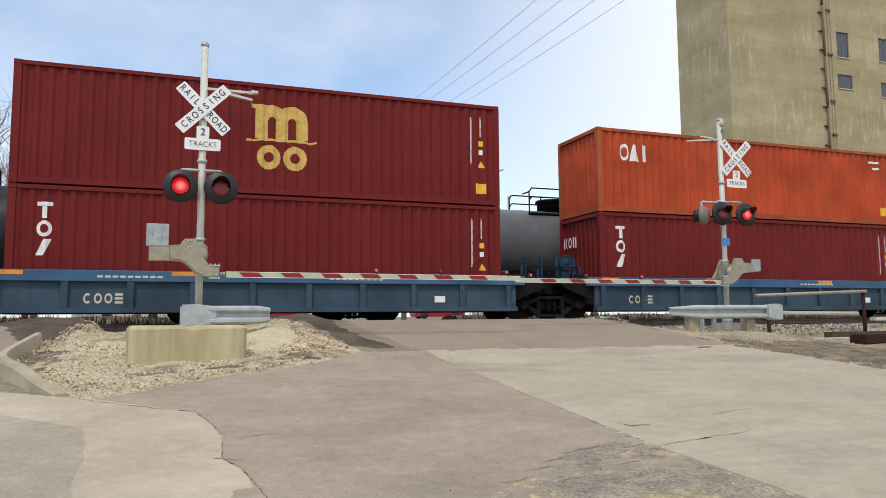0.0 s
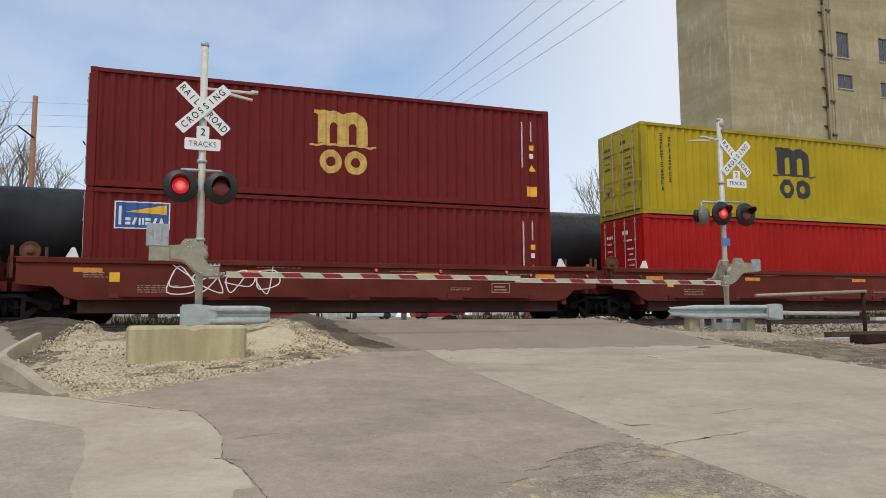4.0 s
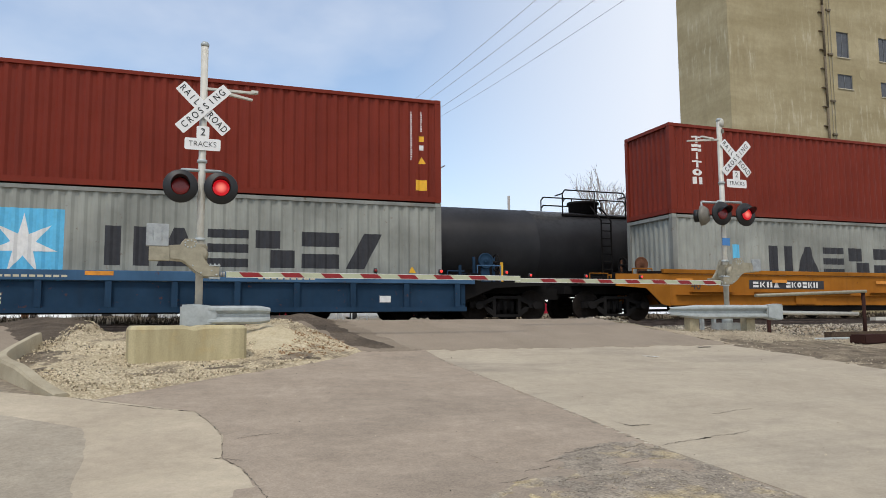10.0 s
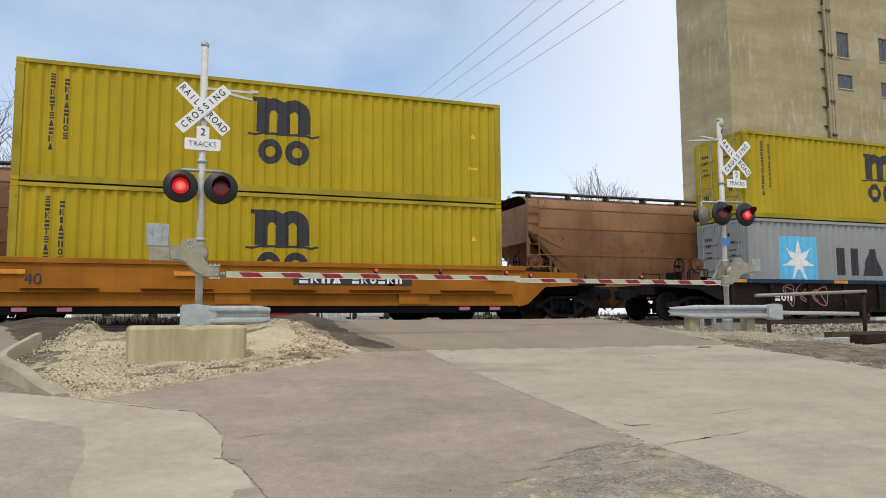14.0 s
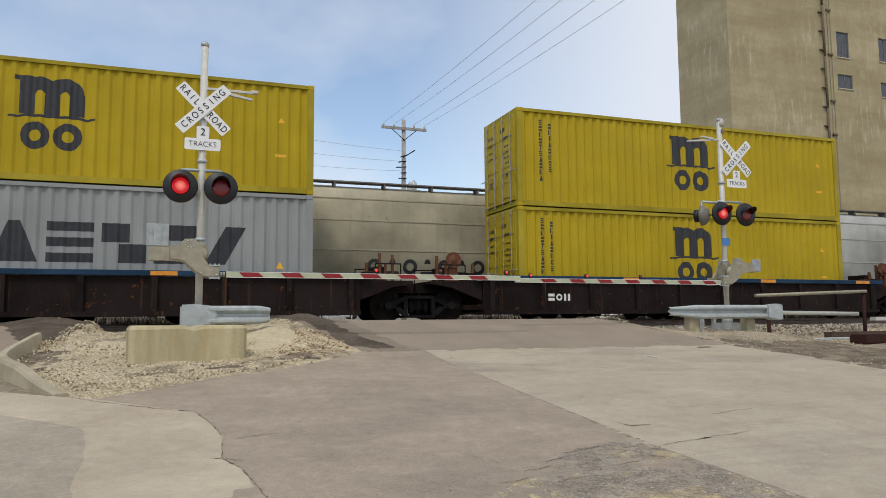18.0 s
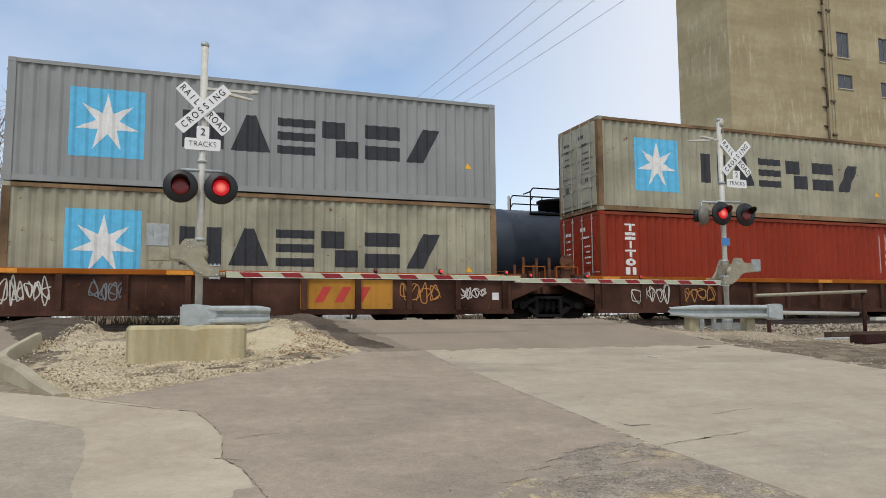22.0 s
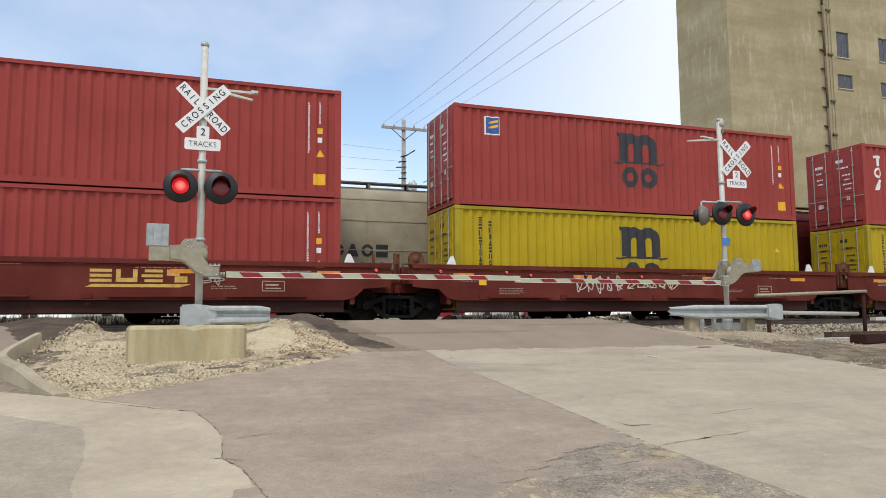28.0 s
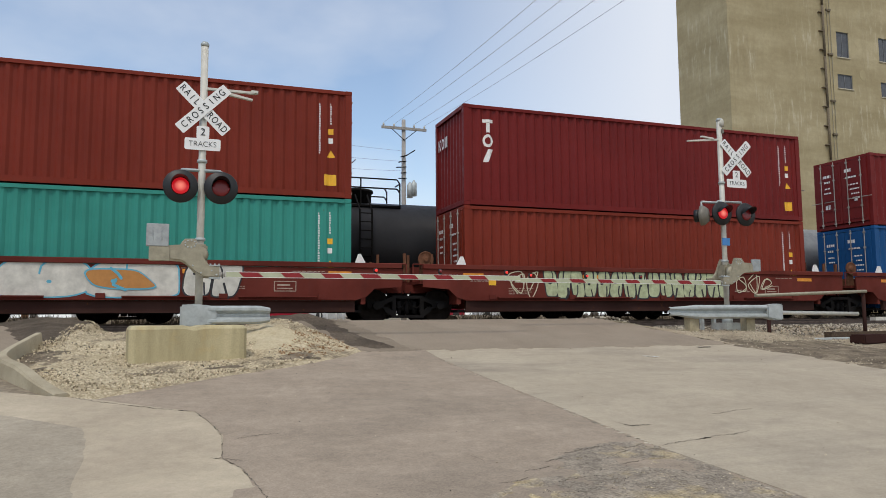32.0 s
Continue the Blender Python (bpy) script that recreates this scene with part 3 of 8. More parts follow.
heap("sidewalk_patch", [(-6, -11.0), (-1.62, -11.84), (-1.22, -12.22), (-0.82, -12.61), (-0.74, -13.22), (-0.69, -13.88), (-0.62, -14.9), (-0.55, -17), (-6, -17)], "pad_patch", 0.0015, 0.05, 0.030, "grey patch laid in the concrete sidewalk", "sidewalk", step=0.05, lumps=0.0, base=0.0155, seed=6)
heap("worn_patch", [(1.3, -15.9), (1.75, -15.25), (2.1, -15.02), (2.5, -14.85), (2.7, -14.6), (3.05, -14.36), (3.5, -14.15), (3.735, -14.2), (3.735, -18), (1.2, -18)], "worn_patch", 0.004, 0.06, 0.10, "worn yellowish aggregate patch in the asphalt lane", "road", step=0.04, lumps=0.003, base=0.0112, seed=10)
heap("gravel_island", [(-2.02, -7.1), (-2.08, -8.7), (-1.72, -9.8), (-1.15, -10.82), (-0.95, -10.92), (-0.7, -10.7), (-0.17, -10.54), (0.15, -10.17), (0.86, -9.77), (1.44, -9.36), (1.8, -9.07), (2.4, -8.62), (2.74, -8.15), (2.6, -7.4), (2.3, -6.6), (1.4, -5.0), (0.9, -3.2), (-1.8, -3.0), (-1.9, -4.4)], "gravel", 0.05, 0.20, 0.05, "pale limestone gravel with dark soil on the island", "gravel", step=0.07, lumps=0.018, base=0.004, seed=8)
heap("sand_heap", [(0.80, -8.25), (0.85, -6.3), (1.2, -5.7), (1.7, -6.3), (2.0, -7.3), (1.55, -8.2), (1.1, -8.55)], "sand", 0.085, 0.16, 0.22, "pale limestone sand heaped behind the block", "sand", step=0.07, lumps=0.03, base=0.03, seed=22)
heap("sand_heap", [(-0.85, -7.2), (-0.95, -8.9), (-1.3, -9.2), (-1.45, -8.2), (-1.5, -7.1), (-1.2, -6.4), (-0.7, -6.5)], "sand", 0.045, 0.10, 0.24, "pale limestone sand spilled beside the block", "sand", step=0.07, lumps=0.02, base=0.03, seed=21)
heap("bare_soil", [(-2.05, -8.75), (-1.95, -7.9), (-1.6, -7.7), (-1.45, -8.3), (-1.5, -9.0), (-1.75, -9.25)], "soil", 0.02, 0.10, 0.22, "dark bare soil inside the kerb", "soil", step=0.07, lumps=0.02, base=0.045, seed=23)
heap("bare_soil", [(-0.9, -9.75), (-0.2, -9.65), (0.6, -9.35), (1.1, -9.1), (1.0, -9.3), (0.3, -9.7), (-0.5, -9.95)], "soil", 0.010, 0.08, 0.16, "dark soil showing through the gravel before the block", "soil", step=0.06, lumps=0.015, base=0.046, seed=27)
heap("bare_soil", [(-1.55, -7.45), (-1.1, -7.15), (-0.9, -7.25), (-1.25, -7.55)], "soil", 0.010, 0.08, 0.12, "dark soil showing through the gravel behind the kerb", "soil", step=0.06, lumps=0.015, base=0.046, seed=28)
heap("bare_soil", [(0.95, -8.9), (1.3, -8.45), (2.0, -8.2), (2.35, -8.35), (1.9, -8.8), (1.4, -9.15)], "soil", 0.012, 0.08, 0.20, "dark soil and dead weeds at the road's edge", "soil", step=0.07, lumps=0.015, base=0.045, seed=26)
heap("bare_soil", [(10.3, -7.6), (11.2, -7.9), (12.6, -8.0), (14.2, -7.5), (17.5, -7.6), (17.2, -10.2), (13.0, -11.2), (10.2, -11.8), (9.95, -10.2), (9.95, -8.6), (10.2, -7.9)], "soil", 0.03, 0.06, 0.35, "dark damp soil on the verge", "soil", step=0.14, lumps=0.02, base=0.004, seed=24)
heap("berm_foot", [(0.8, -3.2), (1.2, -4.6), (2.0, -6.6), (2.6, -7.8), (3.0, -8.2), (3.68, -8.27), (3.6, -7.4), (3.4, -6.6), (3.35, -5.2), (3.4, -3.6), (3.0, -2.6)], "grit_asphalt", 0.03, 0.06, 0.14, "worn gritty asphalt round the berm", "asphalt", step=0.07, lumps=0.01, base=0.010, seed=44)
heap("asphalt_berm", [(0.9, -3.2), (1.35, -4.6), (1.75, -5.6), (2.1, -6.4), (2.45, -7.0), (2.75, -7.75), (3.05, -8.12), (3.55, -8.2), (3.3, -7.5), (3.12, -6.9), (3.0, -6.0), (2.95, -5.0), (3.0, -4.0), (2.8, -3.0)], "new_asphalt", 0.105, 0.20, 0.16, "dark crumbled asphalt berm beside the apron", "asphalt", step=0.06, lumps=0.022, base=0.012, seed=4)
heap("asphalt_berm", [(-2.3, -7.0), (-2.9, -5.4), (-3.6, -3.4), (-1.7, -3.2), (-1.7, -4.4), (-1.65, -5.8), (-1.75, -6.9)], "new_asphalt", 0.10, 0.15, 0.12, "dark crumbling asphalt edge of the side drive", "asphalt", step=0.07, lumps=0.02, base=0.010, seed=25)


def crack(points, width, seed):
    """An open crack in the pavement: a dark sunk strip of changing width with broken edges."""
    rnd = random.Random(seed)
    bm = B()
    rows = []
    path = []
    for (x0, y0), (x1, y1) in zip(points, points[1:]):
        for k in range(16):
            path.append((x0 + (x1 - x0) * k / 16 + rnd.uniform(-0.010, 0.010), y0 + (y1 - y0) * k / 16 + rnd.uniform(-0.016, 0.016)))
    path.append(points[-1])
    for i, (x, y) in enumerate(path):
        w = width * max(0.03, rnd.uniform(-0.5, 1.3)) * math.sin(math.pi * (i + 0.4) / (len(path) - 0.2))
        z = ground_z(x, y) + 0.0165
        rows.append([bm.verts.new((x, y - w, z)), bm.verts.new((x, y, z - 0.001)), bm.verts.new((x, y + w, z))])
    for a_, b_ in zip(rows, rows[1:]):
        for k in range(2):
            bm.faces.new((a_[k], b_[k], b_[k + 1], a_[k + 1]))
    solo("road_crack", bm, "crack", "open crack in the worn pavement", "crack", kind="structure")


crack([(3.92, -13.58), (3.98, -13.74), (4.20, -13.75)], 0.022, 1)
crack([(3.80, -14.45), (3.98, -14.40), (4.21, -14.36)], 0.006, 2)
crack([(4.21, -14.36), (4.36, -14.33), (4.52, -14.28)], 0.020, 3)
crack([(4.52, -14.28), (4.72, -14.27), (4.95, -14.2)], 0.006, 4)
crack([(5.11, -13.51), (5.48, -13.41), (5.79, -13.36)], 0.006, 5)
crack([(0.42, -13.32), (0.6, -13.24), (0.78, -13.20)], 0.006, 6)
crack([(2.12, -14.28), (2.16, -14.48)], 0.004, 7)
crack([(2.75, -8.22), (3.2, -8.27), (3.68, -8.28)], 0.014, 8)
pad_edge = [(-1.15, -11.05), (-0.85, -11.38), (-0.62, -11.58), (-0.13, -11.98), (0.10, -12.12), (0.24, -12.7), (0.31, -13.2), (0.28, -13.9), (0.40, -14.2), (0.46, -14.56), (0.52, -15.1)]
for k, (p, q) in enumerate(zip(pad_edge, pad_edge[1:])):
    crack([p, ((p[0] + q[0]) / 2, (p[1] + q[1]) / 2), q], 0.015, 40 + k)
crack([(0.20, -13.86), (0.32, -13.92), (0.42, -14.0)], 0.010, 9)
for k, (x, y) in enumerate(((2.15, -15.05), (2.45, -14.82), (2.72, -14.62), (2.95, -14.42), (3.2, -14.36), (3.4, -14.55), (2.9, -14.95), (3.25, -14.85), (2.55, -15.15), (3.55, -14.4))):
    crack([(x - 0.13, y - 0.03), (x, y + 0.02 * (k % 3 - 1)), (x + 0.12, y + 0.04)], 0.007, 11 + k)


def seam_chips():
    """Chipped concrete lip along the joint of the two lanes: small broken plates, uneven and pale."""
    rnd = random.Random(31)
    verts, faces = [], []
    y = -15.95
    while y < -8.3:
        ln = rnd.uniform(0.015, 0.06)
        dens = 0.75 if -14.7 < y < -12.6 else 0.4
        if rnd.random() < dens:
            x = 3.72 + 0.05 * noise.noise(Vector((0, y * 1.1, 0))) + rnd.uniform(-0.02, 0.03)
            w, z = rnd.uniform(0.006, 0.022) * (1.6 if -14.6 < y < -13.4 else 0.8), ground_z(3.75, y) + 0.014
            k = len(verts)
            pts = [(x - w * rnd.uniform(0.4, 1), y), (x + w * rnd.uniform(0.4, 1), y + rnd.uniform(-0.02, 0.02)), (x + w * rnd.uniform(0.3, 1), y + ln), (x - w * rnd.uniform(0.2, 0.8), y + ln * rnd.uniform(0.7, 1))]
            verts += [(p, q, z + rnd.uniform(0.001, 0.004)) for p, q in pts] + [(p, q, z - 0.03) for p, q in pts]
            faces += [(k, k + 1, k + 2, k + 3), (k, k + 4, k + 5, k + 1), (k + 1, k + 5, k + 6, k + 2), (k + 2, k + 6, k + 7, k + 3), (k + 3, k + 7, k + 4, k)]
        y += ln
    me = bpy.data.meshes.new("seam_chips")
    me.from_pydata(verts, [], faces)
    me.materials.append(M["seam_chip"])
    tagged(new("seam_chips", me), "pale chipped concrete lip along the lane joint", "concrete chips", kind="stuff")


seam_chips()
solo("paint_dash", fix(prism(B(), [(-0.21, 0.0), (0.21, 0.0), (0.21, 0.004), (-0.21, 0.004)], -0.02, 0.02)), "sign_white", "short worn white paint dash on the road", "road marking", at=pose(7.29, -9.36, road_z(-9.36) + 0.016, 0, 0, -70), kind="structure")
solo("iron_cover", box(B(), -0.14, 0.14, -0.05, 0.05, 0, 0.006), "dark_steel", "small dark iron cover set in the road", "cover", at=pose(9.1, -8.57, road_z(-8.57) + 0.014), kind="structure")


def kerb():
    ctrl = [(-2.16, -6.95), (-2.22, -7.6), (-2.27, -8.3), (-2.26, -8.75), (-2.14, -9.15), (-1.86, -9.75), (-1.58, -10.3), (-1.24, -10.92)]
    path = []
    for i in range(len(ctrl) - 1):
        p0, p1, p2, p3 = (Vector(ctrl[min(len(ctrl) - 1, max(0, i + q))]) for q in (-1, 0, 1, 2))
        for k in range(4):
            u = k / 4
            path.append(tuple(0.5 * (2 * p1 + (p2 - p0) * u + (2 * p0 - 5 * p1 + 4 * p2 - p3) * u * u + (3 * p1 - p0 - 3 * p2 + p3) * u ** 3)))
    path.append(ctrl[-1])
    bm = B()
    rows = []
    for i, (x, y) in enumerate(path):
        a, b = Vector(path[max(0, i - 1)]), Vector(path[min(len(path) - 1, i + 1)])
        d = (b - a).normalized()
        s = Vector((-d.y, d.x))
        h = 0.16 * smooth(-0.5, 9.0, len(path) - 1 - i)
        w = 0.05 + 0.028 * smooth(6, 20, i)
        z = ground_z(x, y)
        pr = [(-w, -0.06), (-w, h * 0.85), (-w * 0.75, h + 0.012), (w * 0.75, h + 0.012), (w, h * 0.85), (w + 0.03, -0.06)]
        rows.append([bm.verts.new((x + s.x * u, y + s.y * u, z + v + 0.016 + 0.006 * noise.noise(Vector((x, y, u)) * 5))) for u, v in pr])
    for a, b in zip(rows, rows[1:]):
        for k in range(5):
            bm.faces.new((a[k], a[k + 1], b[k + 1], b[k]))
    bm.faces.new(rows[0])
    bm.faces.new(list(reversed(rows[-1])))
    solo("kerb", fix(bm), "kerb", "rounded concrete kerb round the gravel island", "kerb", kind="structure")


kerb()


def tracks():
    for yc, name in ((NEAR_TRACK, "near_track"), (FAR_TRACK, "far_track")):
        t = thing(name, pose(0, yc, 0), "steel rails on wooden ties and pale ballast", "railway track", kind="structure")
        for s in (-1, 1):
            bm = B()
            y = s * 0.7525
            prof = [(-0.036, 0), (0.036, 0), (0.036, -0.035), (0.010, -0.05), (0.010, -0.14), (0.07, -0.155), (0.07, -0.17), (-0.07, -0.17), (-0.07, -0.155), (-0.010, -0.14), (-0.010, -0.05), (-0.036, -0.035)]
            a = [bm.verts.new((-900, y + u, v)) for u, v in prof]
            b = [bm.verts.new((900, y + u, v)) for u, v in prof]
            for i in range(len(prof)):
                bm.faces.new((a[i], a[(i + 1) % len(prof)], b[(i + 1) % len(prof)], b[i]))
            part("rail", fix(bm), "rail_steel", t)
        for x0, x1 in ((-900, 1.4), (9.6, 900)):
            bm = B()
            w = [(-1.7, -0.02 - 0.19), (1.7, -0.02 - 0.19), (2.3, -0.42), (-2.3, -0.42)]
            a = [bm.verts.new((x0, u, v)) for u, v in w]
            b = [bm.verts.new((x1, u, v)) for u, v in w]
            for i in range(4):
                bm.faces.new((a[i], a[(i + 1) % 4], b[(i + 1) % 4], b[i]))
            bm.faces.new(a)
            bm.faces.new(list(reversed(b)))
            part("ballast", fix(bm), "ballast", t)
        tie = mesh_of("tie", box(B(), -0.115, 0.115, -1.3, 1.3, -0.28, -0.172), "old_wood")
        for k in range(56):
            x = -12 + k * 0.55
            if not 1.6 < x < 9.4:
                part("tie", tie, "", t, at=pose(x, 0, 0))
    for y0, y1, nm in ((-1.94, -0.80, "crossing_panel"), (-0.69, 0.69, "crossing_panel"), (0.80, 3.45, "crossing_panel"), (3.61, 4.99, "crossing_panel"), (5.1, 7.5, "crossing_panel")):
        bm = box(B(), 1.5, 9.5, y0, y1, -0.16, -0.012)
        solo(nm, bm, "grit_asphalt", "grey asphalt panel between the rails of the crossing", "crossing panel", kind="structure", group="crossing panels")
    sheet("far_road", [(1.6, 7.55), (9.4, 7.55), (9.4, 120), (1.6, 120)], "old_asphalt", 0.01, "asphalt road going on beyond the tracks", seed=12, step=2)


tracks()


def elevator():
    """Tall concrete grain elevator beyond the tracks."""
    t = thing("grain_elevator", pose(39.75, 24.4, 0), "tall weathered tan concrete grain elevator with small windows", "grain elevator")
    W, Dp, H = 26.0, 6.1, 48.0
    wins = [(11.38, 21.75, 1.36, 2.22), (11.28, 19.05, 1.66, 1.22), (16.2, 21.9, 1.36, 2.1), (16.2, 18.75, 1.66, 1.3), (11.55, 30.0, 1.35, 2.05), (16.25, 30.0, 1.35, 2.05), (21.0, 22.0, 1.35, 2.05)]
    cut_x = sorted({0, W} | {w[0] for w in wins} | {w[0] + w[2] for w in wins})
    cut_z = sorted({0, H} | {w[1] for w in wins} | {w[1] + w[3] for w in wins})
    bm = B()
    for x0, x1 in zip(cut_x, cut_x[1:]):
        for z0, z1 in zip(cut_z, cut_z[1:]):
            mx_, mz_ = (x0 + x1) / 2, (z0 + z1) / 2
            if any(w[0] < mx_ < w[0] + w[2] and w[1] < mz_ < w[1] + w[3] for w in wins):
                continue
            bm.faces.new([bm.verts.new(p) for p in ((x0, 0, z0), (x1, 0, z0), (x1, 0, z1), (x0, 0, z1))])
    bmesh.ops.remove_doubles(bm, verts=bm.verts, dist=0.001)
    part("front_wall", bm, "silo", t)
    for x, z, w, h in wins:
        bm = B()
        for q in (((x, 0, z), (x + w, 0, z), (x + w, 0.14, z), (x, 0.14, z)), ((x, 0, z + h), (x, 0.14, z + h), (x + w, 0.14, z + h), (x + w, 0, z + h)),
                  ((x, 0, z), (x, 0.14, z), (x, 0.14, z + h), (x, 0, z + h)), ((x + w, 0, z), (x + w, 0, z + h), (x + w, 0.14, z + h), (x + w, 0.14, z))):
            bm.faces.new([bm.verts.new(p) for p in q])
        part("window_reveal", bm, "silo", t)
    bm = B()
    for q in (((0, 0, 0), (0, 0, H), (0, Dp, H), (0, Dp, 0)), ((W, 0, 0), (W, Dp, 0), (W, Dp, H), (W, 0, H)), ((0, Dp, 0), (0, Dp, H), (W, Dp, H), (W, Dp, 0)), ((0, 0, H), (W, 0, H), (W, Dp, H), (0, Dp, H))):
        bm.faces.new([bm.verts.new(p) for p in q])
    part("side_wall", fix(bm), "silo", t)
    for x, z, w, h in wins:
        wi = part("window", box(B(), x + 0.05, x + w - 0.05, 0.10, 0.13, z + 0.05, z + h - 0.05), "dusty_glass", t, "dark dusty window pane")
        fr = B()
        box(fr, x, x + 0.05, 0.05, 0.10, z, z + h), box(fr, x + w - 0.05, x + w, 0.05, 0.10, z, z + h)
        box(fr, x + 0.05, x + w - 0.05, 0.05, 0.10, z, z + 0.05), box(fr, x + 0.05, x + w - 0.05, 0.05, 0.10, z + h - 0.05, z + h)
        part("window_frame", fr, "slate_mark", wi)
        part("glazing_bar", box(B(), x + w / 2 - 0.02, x + w / 2 + 0.02, 0.07, 0.098, z + 0.05, z + h - 0.05), "slate_mark", wi)
        part("window_sill", box(B(), x - 0.05, x + w + 0.05, -0.07, 0.05, z - 0.09, z - 0.002), "pale_sill", wi)
    # downpipe on brackets, two thin conduits beside it
    for k in range(10):
        part("downpipe", cached_pipe(), "", t, at=pose(9.83, -0.16, 4.0 + k * 4.4))
    br = mesh_of("pipe_bracket", box(B(), -0.42, 0.10, -0.20, 0.0, -0.035, 0.035), "stair_iron")
    for k in range(26):
        part("pipe_bracket", br, "", t, at=pose(9.83, 0, 4.3 + k * 1.62))
    for x in (10.42, 10.72):
        part("conduit", rod(B(), (x, -0.05, 2), (x, -0.05, 44), 0.028, 6), "machine", t)
    for z in (14.9, 17.75, 21.75, 25.6):
        part("junction_box", box(B(), 10.30, 10.80, -0.14, 0, z, z + 0.16), "stair_iron", t)
    part("wall_stain", stain_plate(), "silo_dark", t, "old rust-brown stain where a vent was closed")


def cached_pipe():
    if "elevator_pipe" not in PIPES:
        PIPES["elevator_pipe"] = mesh_of("downpipe", rod(B(), (0, 0, 0), (0, 0, 4.36), 0.095, 10), "stair_iron")
    return PIPES["elevator_pipe"]


def stain_plate():
    return fix(prism(B(), [(14.15 + math.cos(k * math.tau / 14) * 0.34, 20.45 + math.sin(k * math.tau / 14) * 0.46) for k in range(14)], -0.012, -0.004))


PIPES = {}
elevator()


def text_mesh(word, size, mat, thin=0.0):
    cu = bpy.data.curves.new("lettering", "FONT")
    cu.body, cu.size, cu.align_x, cu.align_y, cu.extrude, cu.offset = word, size, "CENTER", "CENTER", 0.002, thin
    ob = bpy.data.objects.new("lettering", cu)
    me = bpy.data.meshes.new_from_object(ob)
    bpy.data.objects.remove(ob)
    me.materials.append(M[mat])
    return me


FACE = pose(0, 0, 0, 90, 0, 0)      # stands a drawing in x, y upright, facing -y
# ---------------------------------------------------------------- shipping containers
CL, CW = 12.192, 2.438
MOVERS = []          # thing, place along the train, height, train


def corr_points(x0, x1, pitch=0.2787):
    """Breakpoints of the pressed steel side: distance along it and depth."""
    pts, k = [], 0
    n_ = int((x1 - x0) / pitch)
    p = (x1 - x0) / n_
    for k in range(n_):
        a = x0 + k * p
        pts += [(a, 0.0), (a + p * 0.26, 0.0), (a + p * 0.5, 0.044), (a + p * 0.76, 0.044)]
    return pts + [(x1, 0.0)]


SIDE_CORR = corr_points(-CL / 2 + 0.17, CL / 2 - 0.17)


def corr_depth(x):
    return float(np.interp(x, [p[0] for p in SIDE_CORR], [p[1] for p in SIDE_CORR]))


MESHES = {}


def cached(key, make):
    if key not in MESHES:
        MESHES[key] = make()
    return MESHES[key]


def container_body(h, mat):
    bm = B()
    z0, z1, y = 0.16, h - 0.10, CW / 2 - 0.036
    for s in (-1, 1):
        lo = [bm.verts.new((x, s * (y - d), z0)) for x, d in SIDE_CORR]
        hi = [bm.verts.new((x, s * (y - d), z1)) for x, d in SIDE_CORR]
        for k in range(len(lo) - 1):
            bm.faces.new((lo[k], lo[k + 1], hi[k + 1], hi[k]) if s < 0 else (lo[k], hi[k], hi[k + 1], lo[k + 1]))
    box(bm, -CL / 2 + 0.05, CL / 2 - 0.05, -y + 0.03, y - 0.03, h - 0.06, h - 0.022)
    box(bm, -CL / 2 + 0.05, CL / 2 - 0.05, -y + 0.06, y - 0.06, 0.12, 0.16)
    ends = corr_points(-y + 0.14, y - 0.14, 0.25)
    for s in (-1, 1):
        lo = [bm.verts.new((s * (CL / 2 - 0.06 - d * 1.2), q, z0)) for q, d in ends]
        hi = [bm.verts.new((s * (CL / 2 - 0.06 - d * 1.2), q, z1)) for q, d in ends]
        for k in range(len(lo) - 1):
            bm.faces.new((lo[k], hi[k], hi[k + 1], lo[k + 1]) if s < 0 else (lo[k], lo[k + 1], hi[k + 1], hi[k]))
    return mesh_of("container_body", bm, mat)


def container_frame(h, mat):
    bm = B()
    X, Y = CL / 2, CW / 2
    for sx in (-1, 1):
        for sy in (-1, 1):
            box(bm, min(sx * X, sx * (X - 0.17)), max(sx * X, sx * (X - 0.17)), min(sy * (Y - 0.004), sy * (Y - 0.15)), max(sy * (Y - 0.004), sy * (Y - 0.15)), 0.118, h - 0.118)
        box(bm, sx * X - 0.06 if sx > 0 else -X, X if sx > 0 else -X + 0.06, -Y + 0.17, Y - 0.17, 0.02, 0.16)
        box(bm, sx * X - 0.06 if sx > 0 else -X, X if sx > 0 else -X + 0.06, -Y + 0.17, Y - 0.17, h - 0.12, h - 0.01)
    for sy in (-1, 1):
        a, b = sorted((sy * (Y - 0.006), sy * (Y - 0.075)))
        box(bm, -X + 0.18, X - 0.18, a, b, 0.02, 0.165)
        a, b = sorted((sy * (Y - 0.008), sy * (Y - 0.068)))
        box(bm, -X + 0.18, X - 0.18, a, b, h - 0.105, h - 0.012)
    return mesh_of("container_frame", bm, mat)


def casting_mesh(mat):
    bm = box(B(), -0.089, 0.089, -0.081, 0.081, 0, 0.118)
    bmesh.ops.bevel(bm, geom=bm.edges[:], offset=0.012, segments=1, affect="EDGES")
    return mesh_of("corner_casting", bm, mat)


def door_mesh(h, mat):
    """One door leaf with its pressed panels and gasket edge, hinged at y=0, reaching to y=1.06."""
    bm = B()
    box(bm, -0.045, 0.0, 0.0, 1.055, 0.19, h - 0.14)
    for k in range(5):
        z = 0.32 + k * (h - 0.62) / 5
        box(bm, -0.060, -0.046, 0.10, 0.96, z, z + (h - 0.62) / 5 * 0.55)
    return mesh_of("door", bm, mat)


